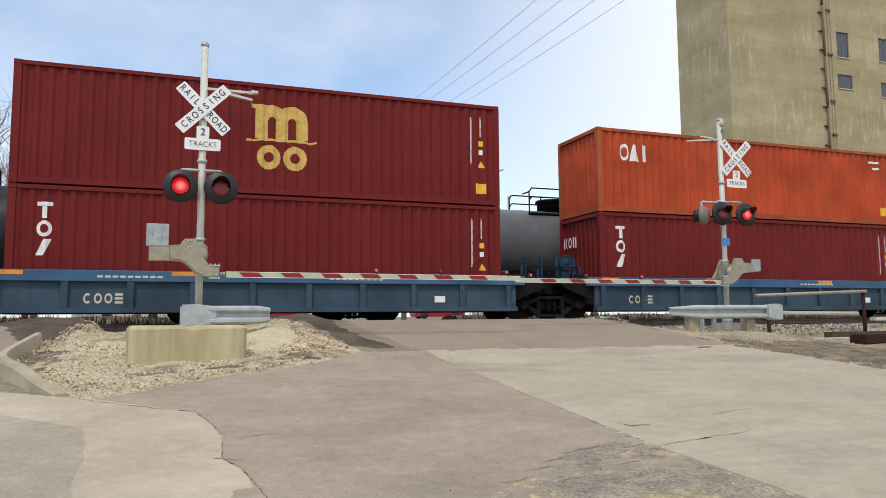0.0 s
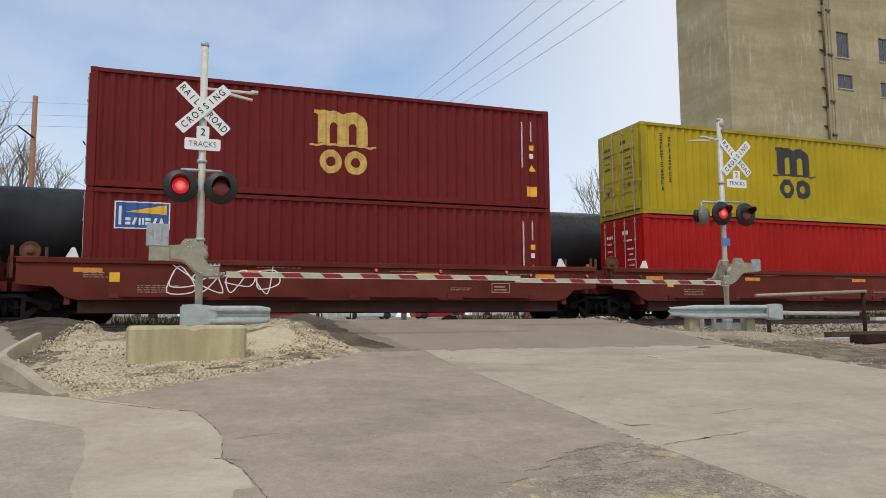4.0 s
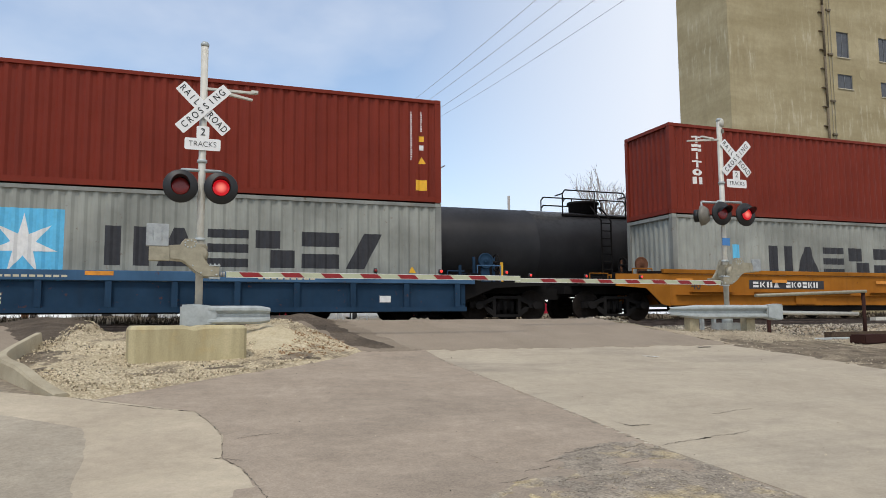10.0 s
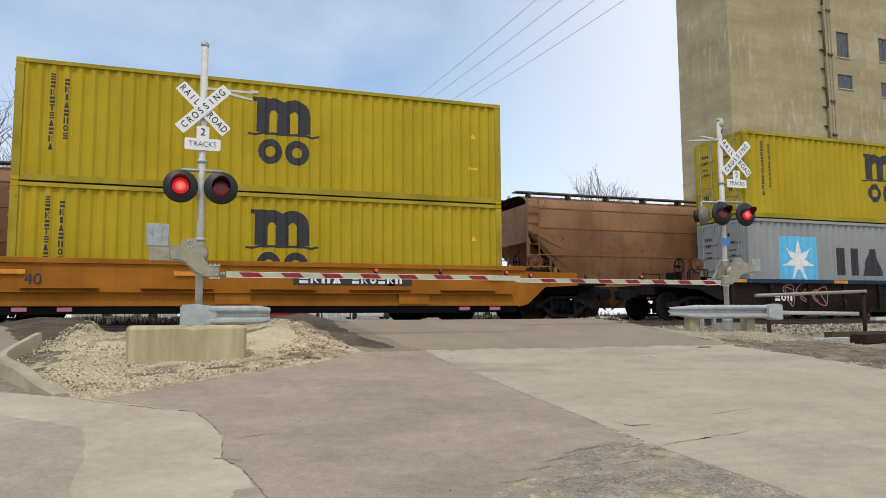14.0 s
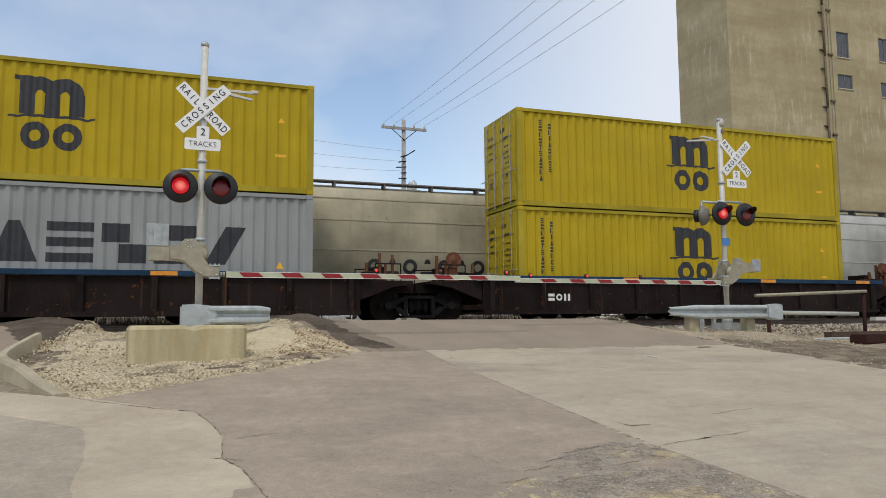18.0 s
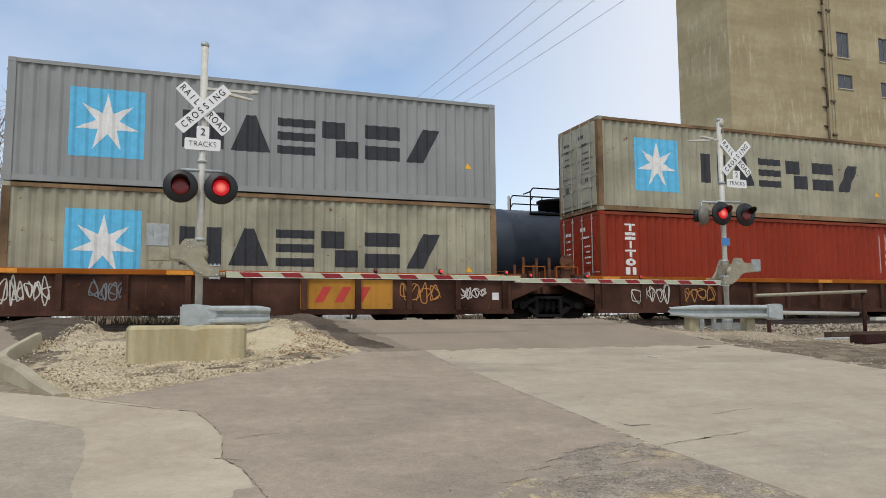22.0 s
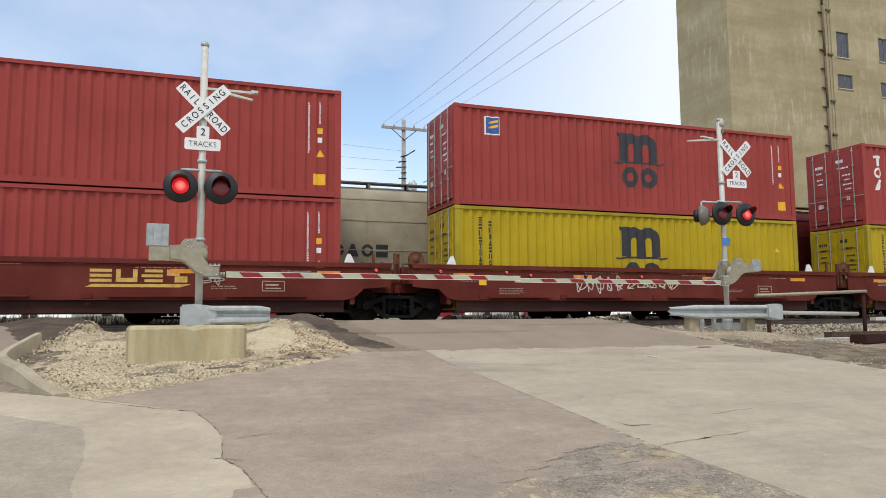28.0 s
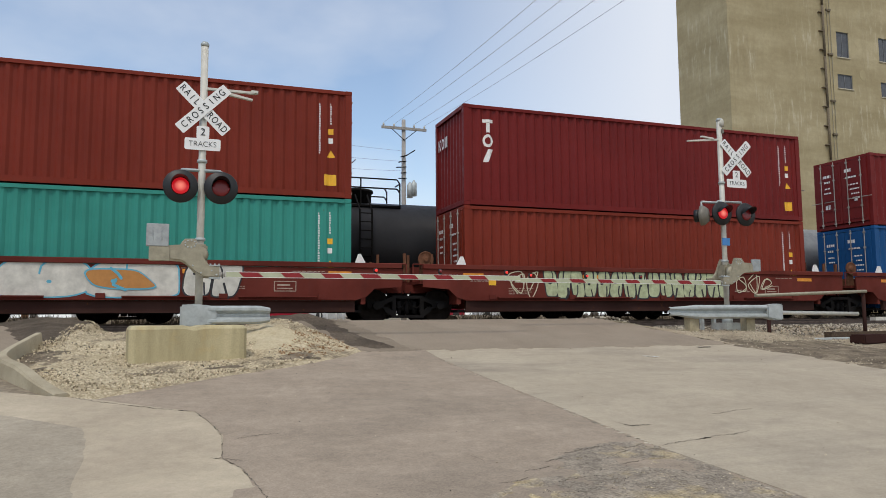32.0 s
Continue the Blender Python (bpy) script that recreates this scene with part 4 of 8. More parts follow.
def door_note(h, side, mat):
    """Small stencilled lines and plates on a door leaf, too fine to read."""
    rnd = random.Random(int(h * 10) + side)
    bm = B()
    rows = [(0.30, h - 0.62, 0.34, 0.10), (0.34, h - 0.82, 0.26, 0.07)] if side > 0 else [(0.62, h - 0.55, 0.30, 0.12), (0.42, h - 0.78, 0.48, 0.06)]
    rows += [(0.30 + rnd.uniform(0, 0.08), h - 1.05 - k * 0.17, rnd.uniform(0.18, 0.42), 0.05) for k in range(4 if side < 0 else 2)]
    rows += [(0.36, 0.78, 0.22, 0.16)] if side > 0 else [(0.40, 0.95, 0.14, 0.14)]
    for y0, z0, w, hh in rows:
        q = y0
        while q < y0 + w:
            e = min(y0 + w, q + rnd.uniform(0.04, 0.11))
            bm.faces.new([bm.verts.new(p) for p in ((-0.063, q, z0), (-0.063, q, z0 + hh), (-0.063, e, z0 + hh), (-0.063, e, z0))])
            q = e + 0.025
    return mesh_of("fine_marking", fix(bm), mat)


def rod_mesh(h):
    bm = B()
    rod(bm, (0, 0, 0.10), (0, 0, h - 0.07), 0.017, 6)
    for z in (0.2, 0.75, h - 0.75, h - 0.2):
        box(bm, -0.028, 0.02, -0.035, 0.035, z - 0.025, z + 0.025)
    rod(bm, (-0.03, 0, 1.05), (-0.03, -0.42, 1.05), 0.016, 5)
    return mesh_of("locking_rod", bm, "rod_steel")


# flat shapes painted on the pressed side: convex outlines in x, z
def poly_rect(x0, x1, z0, z1):
    return [(x0, z0), (x1, z0), (x1, z1), (x0, z1)]


def poly_disc(cx, cz, r, k=14, sx=1.0):
    return [(cx + math.cos(i * math.tau / k) * r * sx, cz + math.sin(i * math.tau / k) * r) for i in range(k)]


def poly_arc(cx, cz, r0, r1, a0, a1, k=8, sx=1.0):
    out = []
    for i in range(k):
        p, q = radians(a0 + (a1 - a0) * i / k), radians(a0 + (a1 - a0) * (i + 1) / k)
        out.append([(cx + math.cos(p) * r0 * sx, cz + math.sin(p) * r0), (cx + math.cos(p) * r1 * sx, cz + math.sin(p) * r1), (cx + math.cos(q) * r1 * sx, cz + math.sin(q) * r1), (cx + math.cos(q) * r0 * sx, cz + math.sin(q) * r0)])
    return out


def side_paint(polys, mat, name="marking", lift=0.003, wavy=True, yside=None):
    """Polygons in x, z laid on the near side, following its pressings."""
    bm = B()
    for pl in polys:
        bm.faces.new([bm.verts.new((x, 0, z)) for x, z in pl])
    bmesh.ops.remove_doubles(bm, verts=bm.verts, dist=0.0008)
    if wavy:
        xs = [x for pl in polys for x, z in pl]
        lo, hi = min(xs), max(xs)
        for c, d in SIDE_CORR:
            if lo < c < hi:
                bmesh.ops.bisect_plane(bm, geom=bm.verts[:] + bm.edges[:] + bm.faces[:], plane_co=(c, 0, 0), plane_no=(1, 0, 0))
        for v in bm.verts:
            v.co.y = -(CW / 2 - 0.036) + corr_depth(v.co.x) - lift
    else:
        for v in bm.verts:
            v.co.y = yside
    bm.normal_update()
    bad = [f for f in bm.faces if f.normal.y > 0]
    if bad:
        bmesh.ops.reverse_faces(bm, faces=bad)
    return mesh_of(name, bm, mat)


def blocks(kind, x, z, w, h, t):
    """A run of plain block shapes that stands for a company's lettering: each kind is a set of bars in a w by h cell."""
    A = []
    if kind == "a":       # solid wedge
        A += [[(x, z), (x + w, z), (x + w * 0.62, z + h), (x + w * 0.38, z + h)]]
    if kind == "v":       # two leaning bars
        A += [[(x, z), (x + t, z), (x + w * 0.47, z + h), (x + w * 0.47 - t * 0.8, z + h)], [(x + w - t, z), (x + w, z), (x + w * 0.53 + t * 0.8, z + h), (x + w * 0.53, z + h)]]
    if kind == "d":       # three level bars
        A += [poly_rect(x, x + w, z + k * h * 0.385, z + k * h * 0.385 + h * 0.23) for k in range(3)]
    if kind == "s":       # three staggered bars
        A += [poly_rect(x + (w * 0.14 if k != 1 else 0), x + w, z + k * h * 0.385, z + k * h * 0.385 + h * 0.23) for k in range(3)]
    if kind == "e":       # two staggered blocks
        A += [poly_rect(x, x + w * 0.62, z + h * 0.52, z + h), poly_rect(x + w * 0.38, x + w, z, z + h * 0.48)]
    if kind in "go":      # ring
        A += poly_arc(x + w / 2, z + h / 2, h / 2 - t, h / 2, 0, 360, 14, w / h)
    if kind == "c":       # open ring
        A += poly_arc(x + w / 2, z + h / 2, h / 2 - t, h / 2, 48, 312, 14, w / h)
    if kind == "h":       # two stacked bars
        A += [poly_rect(x, x + w, z, z + h * 0.40), poly_rect(x, x + w, z + h * 0.60, z + h)]
    if kind == "k":       # post and a wedge beside it
        A += [poly_rect(x, x + t, z, z + h), [(x + t * 1.25, z + h * 0.5), (x + w * 0.78, z), (x + w, z), (x + w * 0.62, z + h * 0.52), (x + w, z + h), (x + w * 0.76, z + h)]]
    if kind == "x":       # leaning solid block
        A += [[(x, z), (x + w * 0.5, z), (x + w, z + h), (x + w * 0.5, z + h)]]
    if kind == "m":       # two posts
        A += [poly_rect(x, x + w * 0.36, z, z + h), poly_rect(x + w * 0.64, x + w, z, z + h)]
    if kind == "w":       # two posts with a hanging wedge between
        A += [poly_rect(x, x + t, z, z + h), poly_rect(x + w - t, x + w, z, z + h), [(x + w / 2 - t * 0.45, z + h * 0.22), (x + w / 2 + t * 0.45, z + h * 0.22), (x + w - t * 1.12, z + h), (x + t * 1.12, z + h)]]
    if kind == "r":       # block on two stubs
        A += [poly_rect(x, x + w, z + h * 0.80, z + h), poly_rect(x + w * 0.74, x + w, z + h * 0.56, z + h * 0.78), poly_rect(x, x + w * 0.26, z, z + h * 0.78), poly_rect(x + w * 0.30, x + w * 0.9, z + h * 0.36, z + h * 0.54), [(x + w * 0.70, z), (x + w, z), (x + w * 0.80, z + h * 0.34), (x + w * 0.5, z + h * 0.34)]]
    if kind == "u":       # two posts on a bar
        A += [poly_rect(x, x + t, z + t, z + h), poly_rect(x + w - t, x + w, z + t, z + h), poly_rect(x, x + w, z, z + t * 0.96)]
    if kind == "i":
        A += [poly_rect(x + w / 2 - t * 0.7, x + w / 2 + t * 0.7, z, z + h)]
    if kind == "t":       # bar over a post
        A += [poly_rect(x, x + w, z + h * 0.76, z + h), poly_rect(x + w * 0.34, x + w * 0.66, z, z + h * 0.74)]
    return A


def clusters(polys, gap):
    """Groups of outlines that touch or nearly touch."""
    boxes = [(min(p[0] for p in q) - gap, max(p[0] for p in q) + gap, min(p[1] for p in q) - gap, max(p[1] for p in q) + gap) for q in polys]
    out = []
    for i, b in enumerate(boxes):
        hit = [g for g in out if any(b[0] < boxes[j][1] and boxes[j][0] < b[1] and b[2] < boxes[j][3] and boxes[j][2] < b[3] for j in g)]
        new_ = [i]
        for g in hit:
            new_ += g
            out.remove(g)
        out.append(new_)
    return [[polys[j] for j in sorted(g)] for g in out]


def paint_pieces(polys):
    """Large shapes one by one; writing too fine to pick apart in joined runs. Pairs of outlines and whether they are fine."""
    tiny = [q for q in polys if (max(c[0] for c in q) - min(c[0] for c in q)) * (max(c[1] for c in q) - min(c[1] for c in q)) < 0.02]
    return [(g, False) for g in clusters([q for q in polys if q not in tiny], 0.012)] + [(g, len(g) > 1) for g in clusters(tiny, 0.14)]


def run(kinds, x, z, w, h, gap, t):
    A = []
    for k in kinds:
        A += blocks(k, x, z, w, h, t)
        x += w + gap
    return A


def column(kinds, x, ztop, w, h, gap, t):
    A = []
    for k in kinds:
        A += blocks(k, x, ztop - h, w, h, t)
        ztop -= h + gap
    return A


def star(cx, cz, r, k=7):
    A = []
    for i in range(k):
        a = math.pi / 2 + i * math.tau / k
        p = [(cx + math.cos(a + s) * q, cz + math.sin(a + s) * q) for s, q in ((0, r), (math.pi / k, r * 0.36), (-math.pi / k, r * 0.36))]
        A.append([p[0], p[2], (cx, cz), p[1]])
    return A


def arch_logo(cx, zt, s):
    """Big arched emblem: two rounded arches on three posts, a waved line, and two rounded shapes below."""
    A = []
    for k in (-1, 0, 1):
        A.append(poly_rect(cx + (k * 0.57 - 0.175) * s, cx + (k * 0.57 + 0.175) * s, zt - 0.98 * s, zt - 0.46 * s))
    n_ = 30
    xs = [-0.745 + 1.49 * i / n_ for i in range(n_ + 1)]

    def over(x):
        c = -0.285 if x < 0 else 0.285
        return 0.46 if x < -0.40 else math.sqrt(max(0.0, 0.46 ** 2 - (x - c) ** 2))

    def under(x):
        c = -0.285 if x < 0 else 0.285
        return math.sqrt(max(0.0, 0.11 ** 2 - (x - c) ** 2))

    for x0, x1 in zip(xs, xs[1:]):
        A.append([(cx + x0 * s, zt + (under(x0) - 0.46) * s), (cx + x1 * s, zt + (under(x1) - 0.46) * s), (cx + x1 * s, zt + (over(x1) - 0.4601) * s), (cx + x0 * s, zt + (over(x0) - 0.4601) * s)])
    A.append(poly_rect(cx - 0.86 * s, cx - 0.745 * s, zt - 0.12 * s, zt))
    wave = [(-0.98, -1.085, -1.02), (-0.80, -1.09, -1.03), (-0.60, -1.05, -0.98), (-0.2, -1.045, -0.98), (0.0, -1.06, -0.98), (0.2, -1.045, -0.98), (0.60, -1.05, -0.98), (0.80, -1.09, -1.02), (1.0, -1.04, -0.985)]
    for (x0, a0, b0), (x1, a1, b1) in zip(wave, wave[1:]):
        A.append([(cx + x0 * s, zt + a0 * s), (cx + x1 * s, zt + a1 * s), (cx + x1 * s, zt + b1 * s), (cx + x0 * s, zt + b0 * s)])
    A += poly_arc(cx - 0.36 * s, zt - 1.52 * s, 0.15 * s, 0.36 * s, 0, 360, 14, 0.92)
    A += poly_arc(cx + 0.38 * s, zt - 1.52 * s, 0.15 * s, 0.36 * s, 0, 360, 14, 0.95)
    return A


def dashes(x0, x1, z0, z1, step=0.065):
    """A column of small bars: writing too fine to read."""
    n_ = int((z1 - z0) / step)
    return [poly_rect(x0, x1 if i % 5 else x0 + (x1 - x0) * 0.6, z1 - i * step - step * 0.62, z1 - i * step) for i in range(n_)]


def flag_badge(h, X):
    bands = [[(X + 1.04, h - q), (X + 1.12, h - q + 0.08), (X + 1.36, h - q + 0.13), (X + 1.36, h - q + 0.055), (X + 1.14, h - q + 0.01)] for q in (0.52, 0.66)]
    return [("white_mark", [poly_rect(X + 0.95, X + 1.42, h - 0.84, h - 0.30)]), ("blue_mark", [poly_rect(X + 0.985, X + 1.385, h - 0.80, h - 0.335)], 0.006), ("yellow_mark", bands, 0.009)]


def logo_parts(kind, h):
    """Pairs of outlines and colour for a container's near side; x from the middle, z from its floor."""
    X = -CL / 2
    R = CL / 2
    small = [("white_mark", dashes(R - 0.86, R - 0.81, h - 1.75, h - 0.38) + dashes(R - 0.57, R - 0.525, h - 0.98, h - 0.36) + [poly_rect(R - 0.61, R - 0.49, h - 1.44, h - 1.30)]),
             ("yellow_mark", [poly_rect(R - 0.62, R - 0.48, h - 1.20, h - 1.05), [(R - 0.65, h - 1.82), (R - 0.43, h - 1.82), (R - 0.54, h - 1.62)]])]
    low_tag = ("yellow_mark", [poly_rect(R - 0.72, R - 0.40, 0.33, 0.62)])
    if kind == "arch":
        s = 0.92
        return [("ink", arch_logo(0.0, h - 0.42, s) + column("dhkhtdahka", X + 0.72, h - 0.32, 0.10, 0.155, 0.03, 0.04) + column("hkiahmod", X + 1.02, h - 0.42, 0.10, 0.15, 0.035, 0.04)),
                ("yellow_mark", [[(CL / 2 - 0.92, h - 1.05), (CL / 2 - 0.74, h - 1.05), (CL / 2 - 0.83, h - 0.9)], poly_rect(CL / 2 - 0.98, CL / 2 - 0.7, h - 1.95, h - 1.88)])]
    if kind == "arch_gold":
        return [("gold", arch_logo(0.0, h - 0.55, 0.9)), small[0], small[1], low_tag]
    if kind == "arch_dark":
        return [("ink", arch_logo(0.0, h - 0.42, 0.9)), *flag_badge(h, X)] + small + [low_tag]
    if kind == "star":
        w = 0.78
        return [("sky_mark", [poly_rect(X + 1.30, X + 2.94, h - 2.22, h - 0.56)]), ("white_mark", star(X + 2.12, h - 1.39, 0.72), 0.008),
                ("ink", run("madehx", X + 3.80, h - 1.84, 0.98, 0.94, 0.17, 0.21)),
                ("yellow_mark", [[(CL / 2 - 0.92, 0.98), (CL / 2 - 0.72, 0.98), (CL / 2 - 0.82, 1.16)]])]
    if kind == "star_faded":
        return [("sky_mark", [poly_rect(X + 2.35, X + 2.62, h - 2.0, h - 0.9)]), ("ink", run("madeh", X + 3.80, h - 1.84, 0.98, 0.94, 0.17, 0.21)), ("yellow_mark", [[(CL / 2 - 0.92, 0.98), (CL / 2 - 0.72, 0.98), (CL / 2 - 0.82, 1.16)]])]
    if kind == "three":      # three white glyphs one over another
        return [("white_mark", column("tox", X + 0.60, h - 0.40, 0.32, 0.38, 0.05, 0.085))] + small + [low_tag]
    if kind == "six":        # six white glyphs one over another
        return [("white_mark", column("thitom", X + 0.90, h - 0.36, 0.36, 0.225, 0.04, 0.07))] + small + [low_tag]
    if kind == "short_word":
        return [("white_mark", run("oai", X + 0.80, h - 0.98, 0.34, 0.52, 0.02, 0.10) + [poly_rect(CL / 2 - 1.1, CL / 2 - 0.6, h - 0.40, h - 0.33), poly_rect(CL / 2 - 1.0, CL / 2 - 0.6, h - 0.62, h - 0.55)]), low_tag]
    if kind == "flag":       # small square emblem: white rim, blue field, two yellow bands
        return flag_badge(h, X) + small
    if kind == "badge":
        return [("white_mark", [poly_rect(X + 0.62, X + 1.86, h - 0.96, h - 0.30)]), ("blue_mark", [poly_rect(X + 0.65, X + 1.83, h - 0.93, h - 0.33)], 0.006),
                ("yellow_mark", [[(X + 0.85, h - 0.56), (X + 1.78, h - 0.60), (X + 1.78, h - 0.36)]], 0.009), ("white_mark", run("hxmhxa", X + 0.86, h - 0.86, 0.12, 0.17, 0.03, 0.045) + [poly_rect(X + 0.72, X + 0.78, h - 0.87, h - 0.42)], 0.009)] + small
    if kind == "gold_word":
        return [("yellow_mark", run("hoaho", X + 0.78, h - 0.80, 0.29, 0.30, 0.035, 0.085)), ("white_mark", [poly_rect(X + 0.82, X + 0.98, h - 1.02, h - 0.95), poly_rect(X + 1.70, X + 2.30, h - 1.02, h - 0.95)]), ("red_mark", [poly_rect(X + 1.05, X + 1.62, h - 1.04, h - 0.93)])] + small
    if kind == "white_word":
        return [("white_mark", run("hoaho", X + 1.22, h - 0.78, 0.29, 0.30, 0.035, 0.085) + [poly_rect(CL / 2 - 1.2, CL / 2 - 0.65, h - 0.56, h - 0.40)]), ("red_mark", [[(X + 0.62, h - 0.62), (X + 0.9, h - 0.78), (X + 1.18, h - 0.62), (X + 0.9, h - 0.46)]])] + small[1:]
    if kind == "bird":       # white wordmark with a long-tailed emblem
        return [("white_mark", run("mvm", X + 1.75, 0.86, 0.62, 0.88, 0.10, 0.10) + run("dueo", X + 3.92, 0.86, 0.52, 0.88, 0.10, 0.10) + [[(X + 6.4, h - 0.62), (X + 6.75, h - 0.62), (X + 8.3, h - 1.42), (X + 7.9, h - 1.50)], [(X + 6.5, 1.02), (X + 6.62, 1.02), (X + 6.55, h - 0.75), (X + 6.42, h - 0.7)], [(X + 6.9, 0.95), (X + 8.4, 0.95), (X + 7.9, 1.30), (X + 7.3, 1.35)], [(X + 7.9, h - 1.5), (X + 8.45, h - 1.3), (X + 8.0, h - 1.35)]] + run("eao", X + 8.95, 0.86, 0.55, 0.88, 0.12, 0.10)),
                ("white_mark", [*dashes(CL / 2 - 1.0, CL / 2 - 0.93, 0.9, h - 0.5), *dashes(CL / 2 - 0.7, CL / 2 - 0.64, 1.3, h - 0.5)])]
    if kind == "square":     # white square with a dark bar
        return [("white_mark", [poly_rect(X + 1.0, X + 1.58, h - 0.78, h - 0.22)]), ("blue_mark", [poly_rect(X + 1.14, X + 1.22, h - 0.70, h - 0.34), poly_rect(X + 1.22, X + 1.44, h - 0.42, h - 0.34)], 0.006), ("white_mark", [poly_rect(CL / 2 - 1.05, CL / 2 - 0.8, h - 0.4, h - 0.33), poly_rect(CL / 2 - 1.05, CL / 2 - 0.6, h - 0.62, h - 0.55), poly_rect(CL / 2 - 1.05, CL / 2 - 0.7, h - 0.84, h - 0.77)])]
    if kind == "banner":     # white upright banner with dark glyphs
        return [("white_mark", [poly_rect(X + 0.82, X + 1.36, 0.85, h - 0.18)]), ("ink", column("mohka", X + 0.93, h - 0.34, 0.30, 0.30, 0.09, 0.07), 0.006)] + small
    if kind == "tag":
        return [("yellow_mark", [poly_rect(X + 0.45, X + 0.7, 0.45, 0.68)]), ("white_mark", [poly_rect(X + 0.95, X + 1.12, 0.45, 0.58)])] + small
    return small


PAINT_WORDS = dict(maroon="dark maroon", faded_red="sun-faded red", red="bright red", brown_red="brown-red", orange="faded orange", rust_orange="rusty orange-red", yellow="mustard yellow", pale_yellow="faded dirty yellow", grey="light grey", dirty_grey="rust-streaked dirty grey", cool_grey="cool grey",
                   navy="navy blue", blue="blue", sea_blue="sea-blue", teal="teal green", bright_red="bright scarlet")
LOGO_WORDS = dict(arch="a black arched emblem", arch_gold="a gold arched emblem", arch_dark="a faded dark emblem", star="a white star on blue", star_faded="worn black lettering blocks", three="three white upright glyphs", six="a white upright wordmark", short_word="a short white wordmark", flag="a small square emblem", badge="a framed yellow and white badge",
                  gold_word="a yellow wordmark", white_word="a white wordmark", bird="a white long-tailed emblem", square="a small white square badge", banner="a white upright banner", tag="small white markings", none="small white markings")


def container(x, z, h, paint, logo, doors, train="near"):
    hc = "high" if h > 2.7 else "low"
    t = thing("shipping_container", pose(x, 0, z), f"{PAINT_WORDS[paint]} shipping container with {LOGO_WORDS[logo]}", "shipping container", "containers on the moving train")
    part("shell", cached(("body", h, paint), lambda: container_body(h, paint)), "", t)
    part("frame", cached(("frame", h, paint), lambda: container_frame(h, paint + "_rail" if paint in RAILS else paint)), "", t)
    cast = cached(("cast", paint), lambda: casting_mesh("dark_steel" if paint in ("navy",) else paint))
    for sx in (-1, 1):
        for sy in (-1, 1):
            for zz in (0.0, h - 0.118):
                part("corner_casting", cast, "", t, at=pose(sx * (CL / 2 - 0.087), sy * (CW / 2 - 0.081), zz))
    end = -1 if doors else 1
    for sy in (-1, 1):
        dm = cached(("door", h, paint), lambda: door_mesh(h, paint))
        d = part("door", dm, "", t, at=pose(end * (CL / 2 - 0.012), sy * 1.066, 0) @ Matrix.Diagonal((1 if end < 0 else -1, -sy, 1, 1)))
        for q in (0.22, 0.78):
            part("locking_rod", cached(("rod", h), lambda: rod_mesh(h)), "", d, at=pose(-0.075, q, 0))
        if doors:
            note = cached(("note", h, sy, paint in ("yellow", "pale_yellow", "grey", "cool_grey", "dirty_grey")), lambda: door_note(h, sy, "ink" if paint in ("yellow", "pale_yellow", "grey", "cool_grey", "dirty_grey") else "white_mark"))
            ob = part("fine_marking", note, "", d)
            ob["kind"] = "stuff"
    for k, entry in enumerate(logo_parts(logo, h)):
        mat, polys = entry[0], entry[1]
        lift = entry[2] if len(entry) > 2 else 0.003
        for j, (group, fine) in enumerate(paint_pieces(polys)):
            ob = part("fine_marking" if fine else "emblem" if len(group) > 3 else "marking", cached(("logo", logo, h, k, j), lambda: side_paint(group, mat, lift=lift)), "", t)
            if fine:
                ob["kind"] = "stuff"
    if logo == "three" and not doors:
        bm = B()
        for pl in run("kom", -0.95, h - 0.95, 0.22, 0.34, 0.06, 0.07):
            bm.faces.new([bm.verts.new((-CL / 2 + 0.01, -q, w)) for q, w in pl])
        part("end_marking", cached(("endlogo", h), lambda: mesh_of("end_marking", bm, "white_mark")), "", t)
    MOVERS.append((t, x, z, "near"))
    return t


HC, STD = 2.896, 2.591
FLOOR_OF = [0.37] * 13 + [0.425] * 10 + [0.41] * 5 + [0.40] * 5 + [0.37] * 8      # height of each well's floor
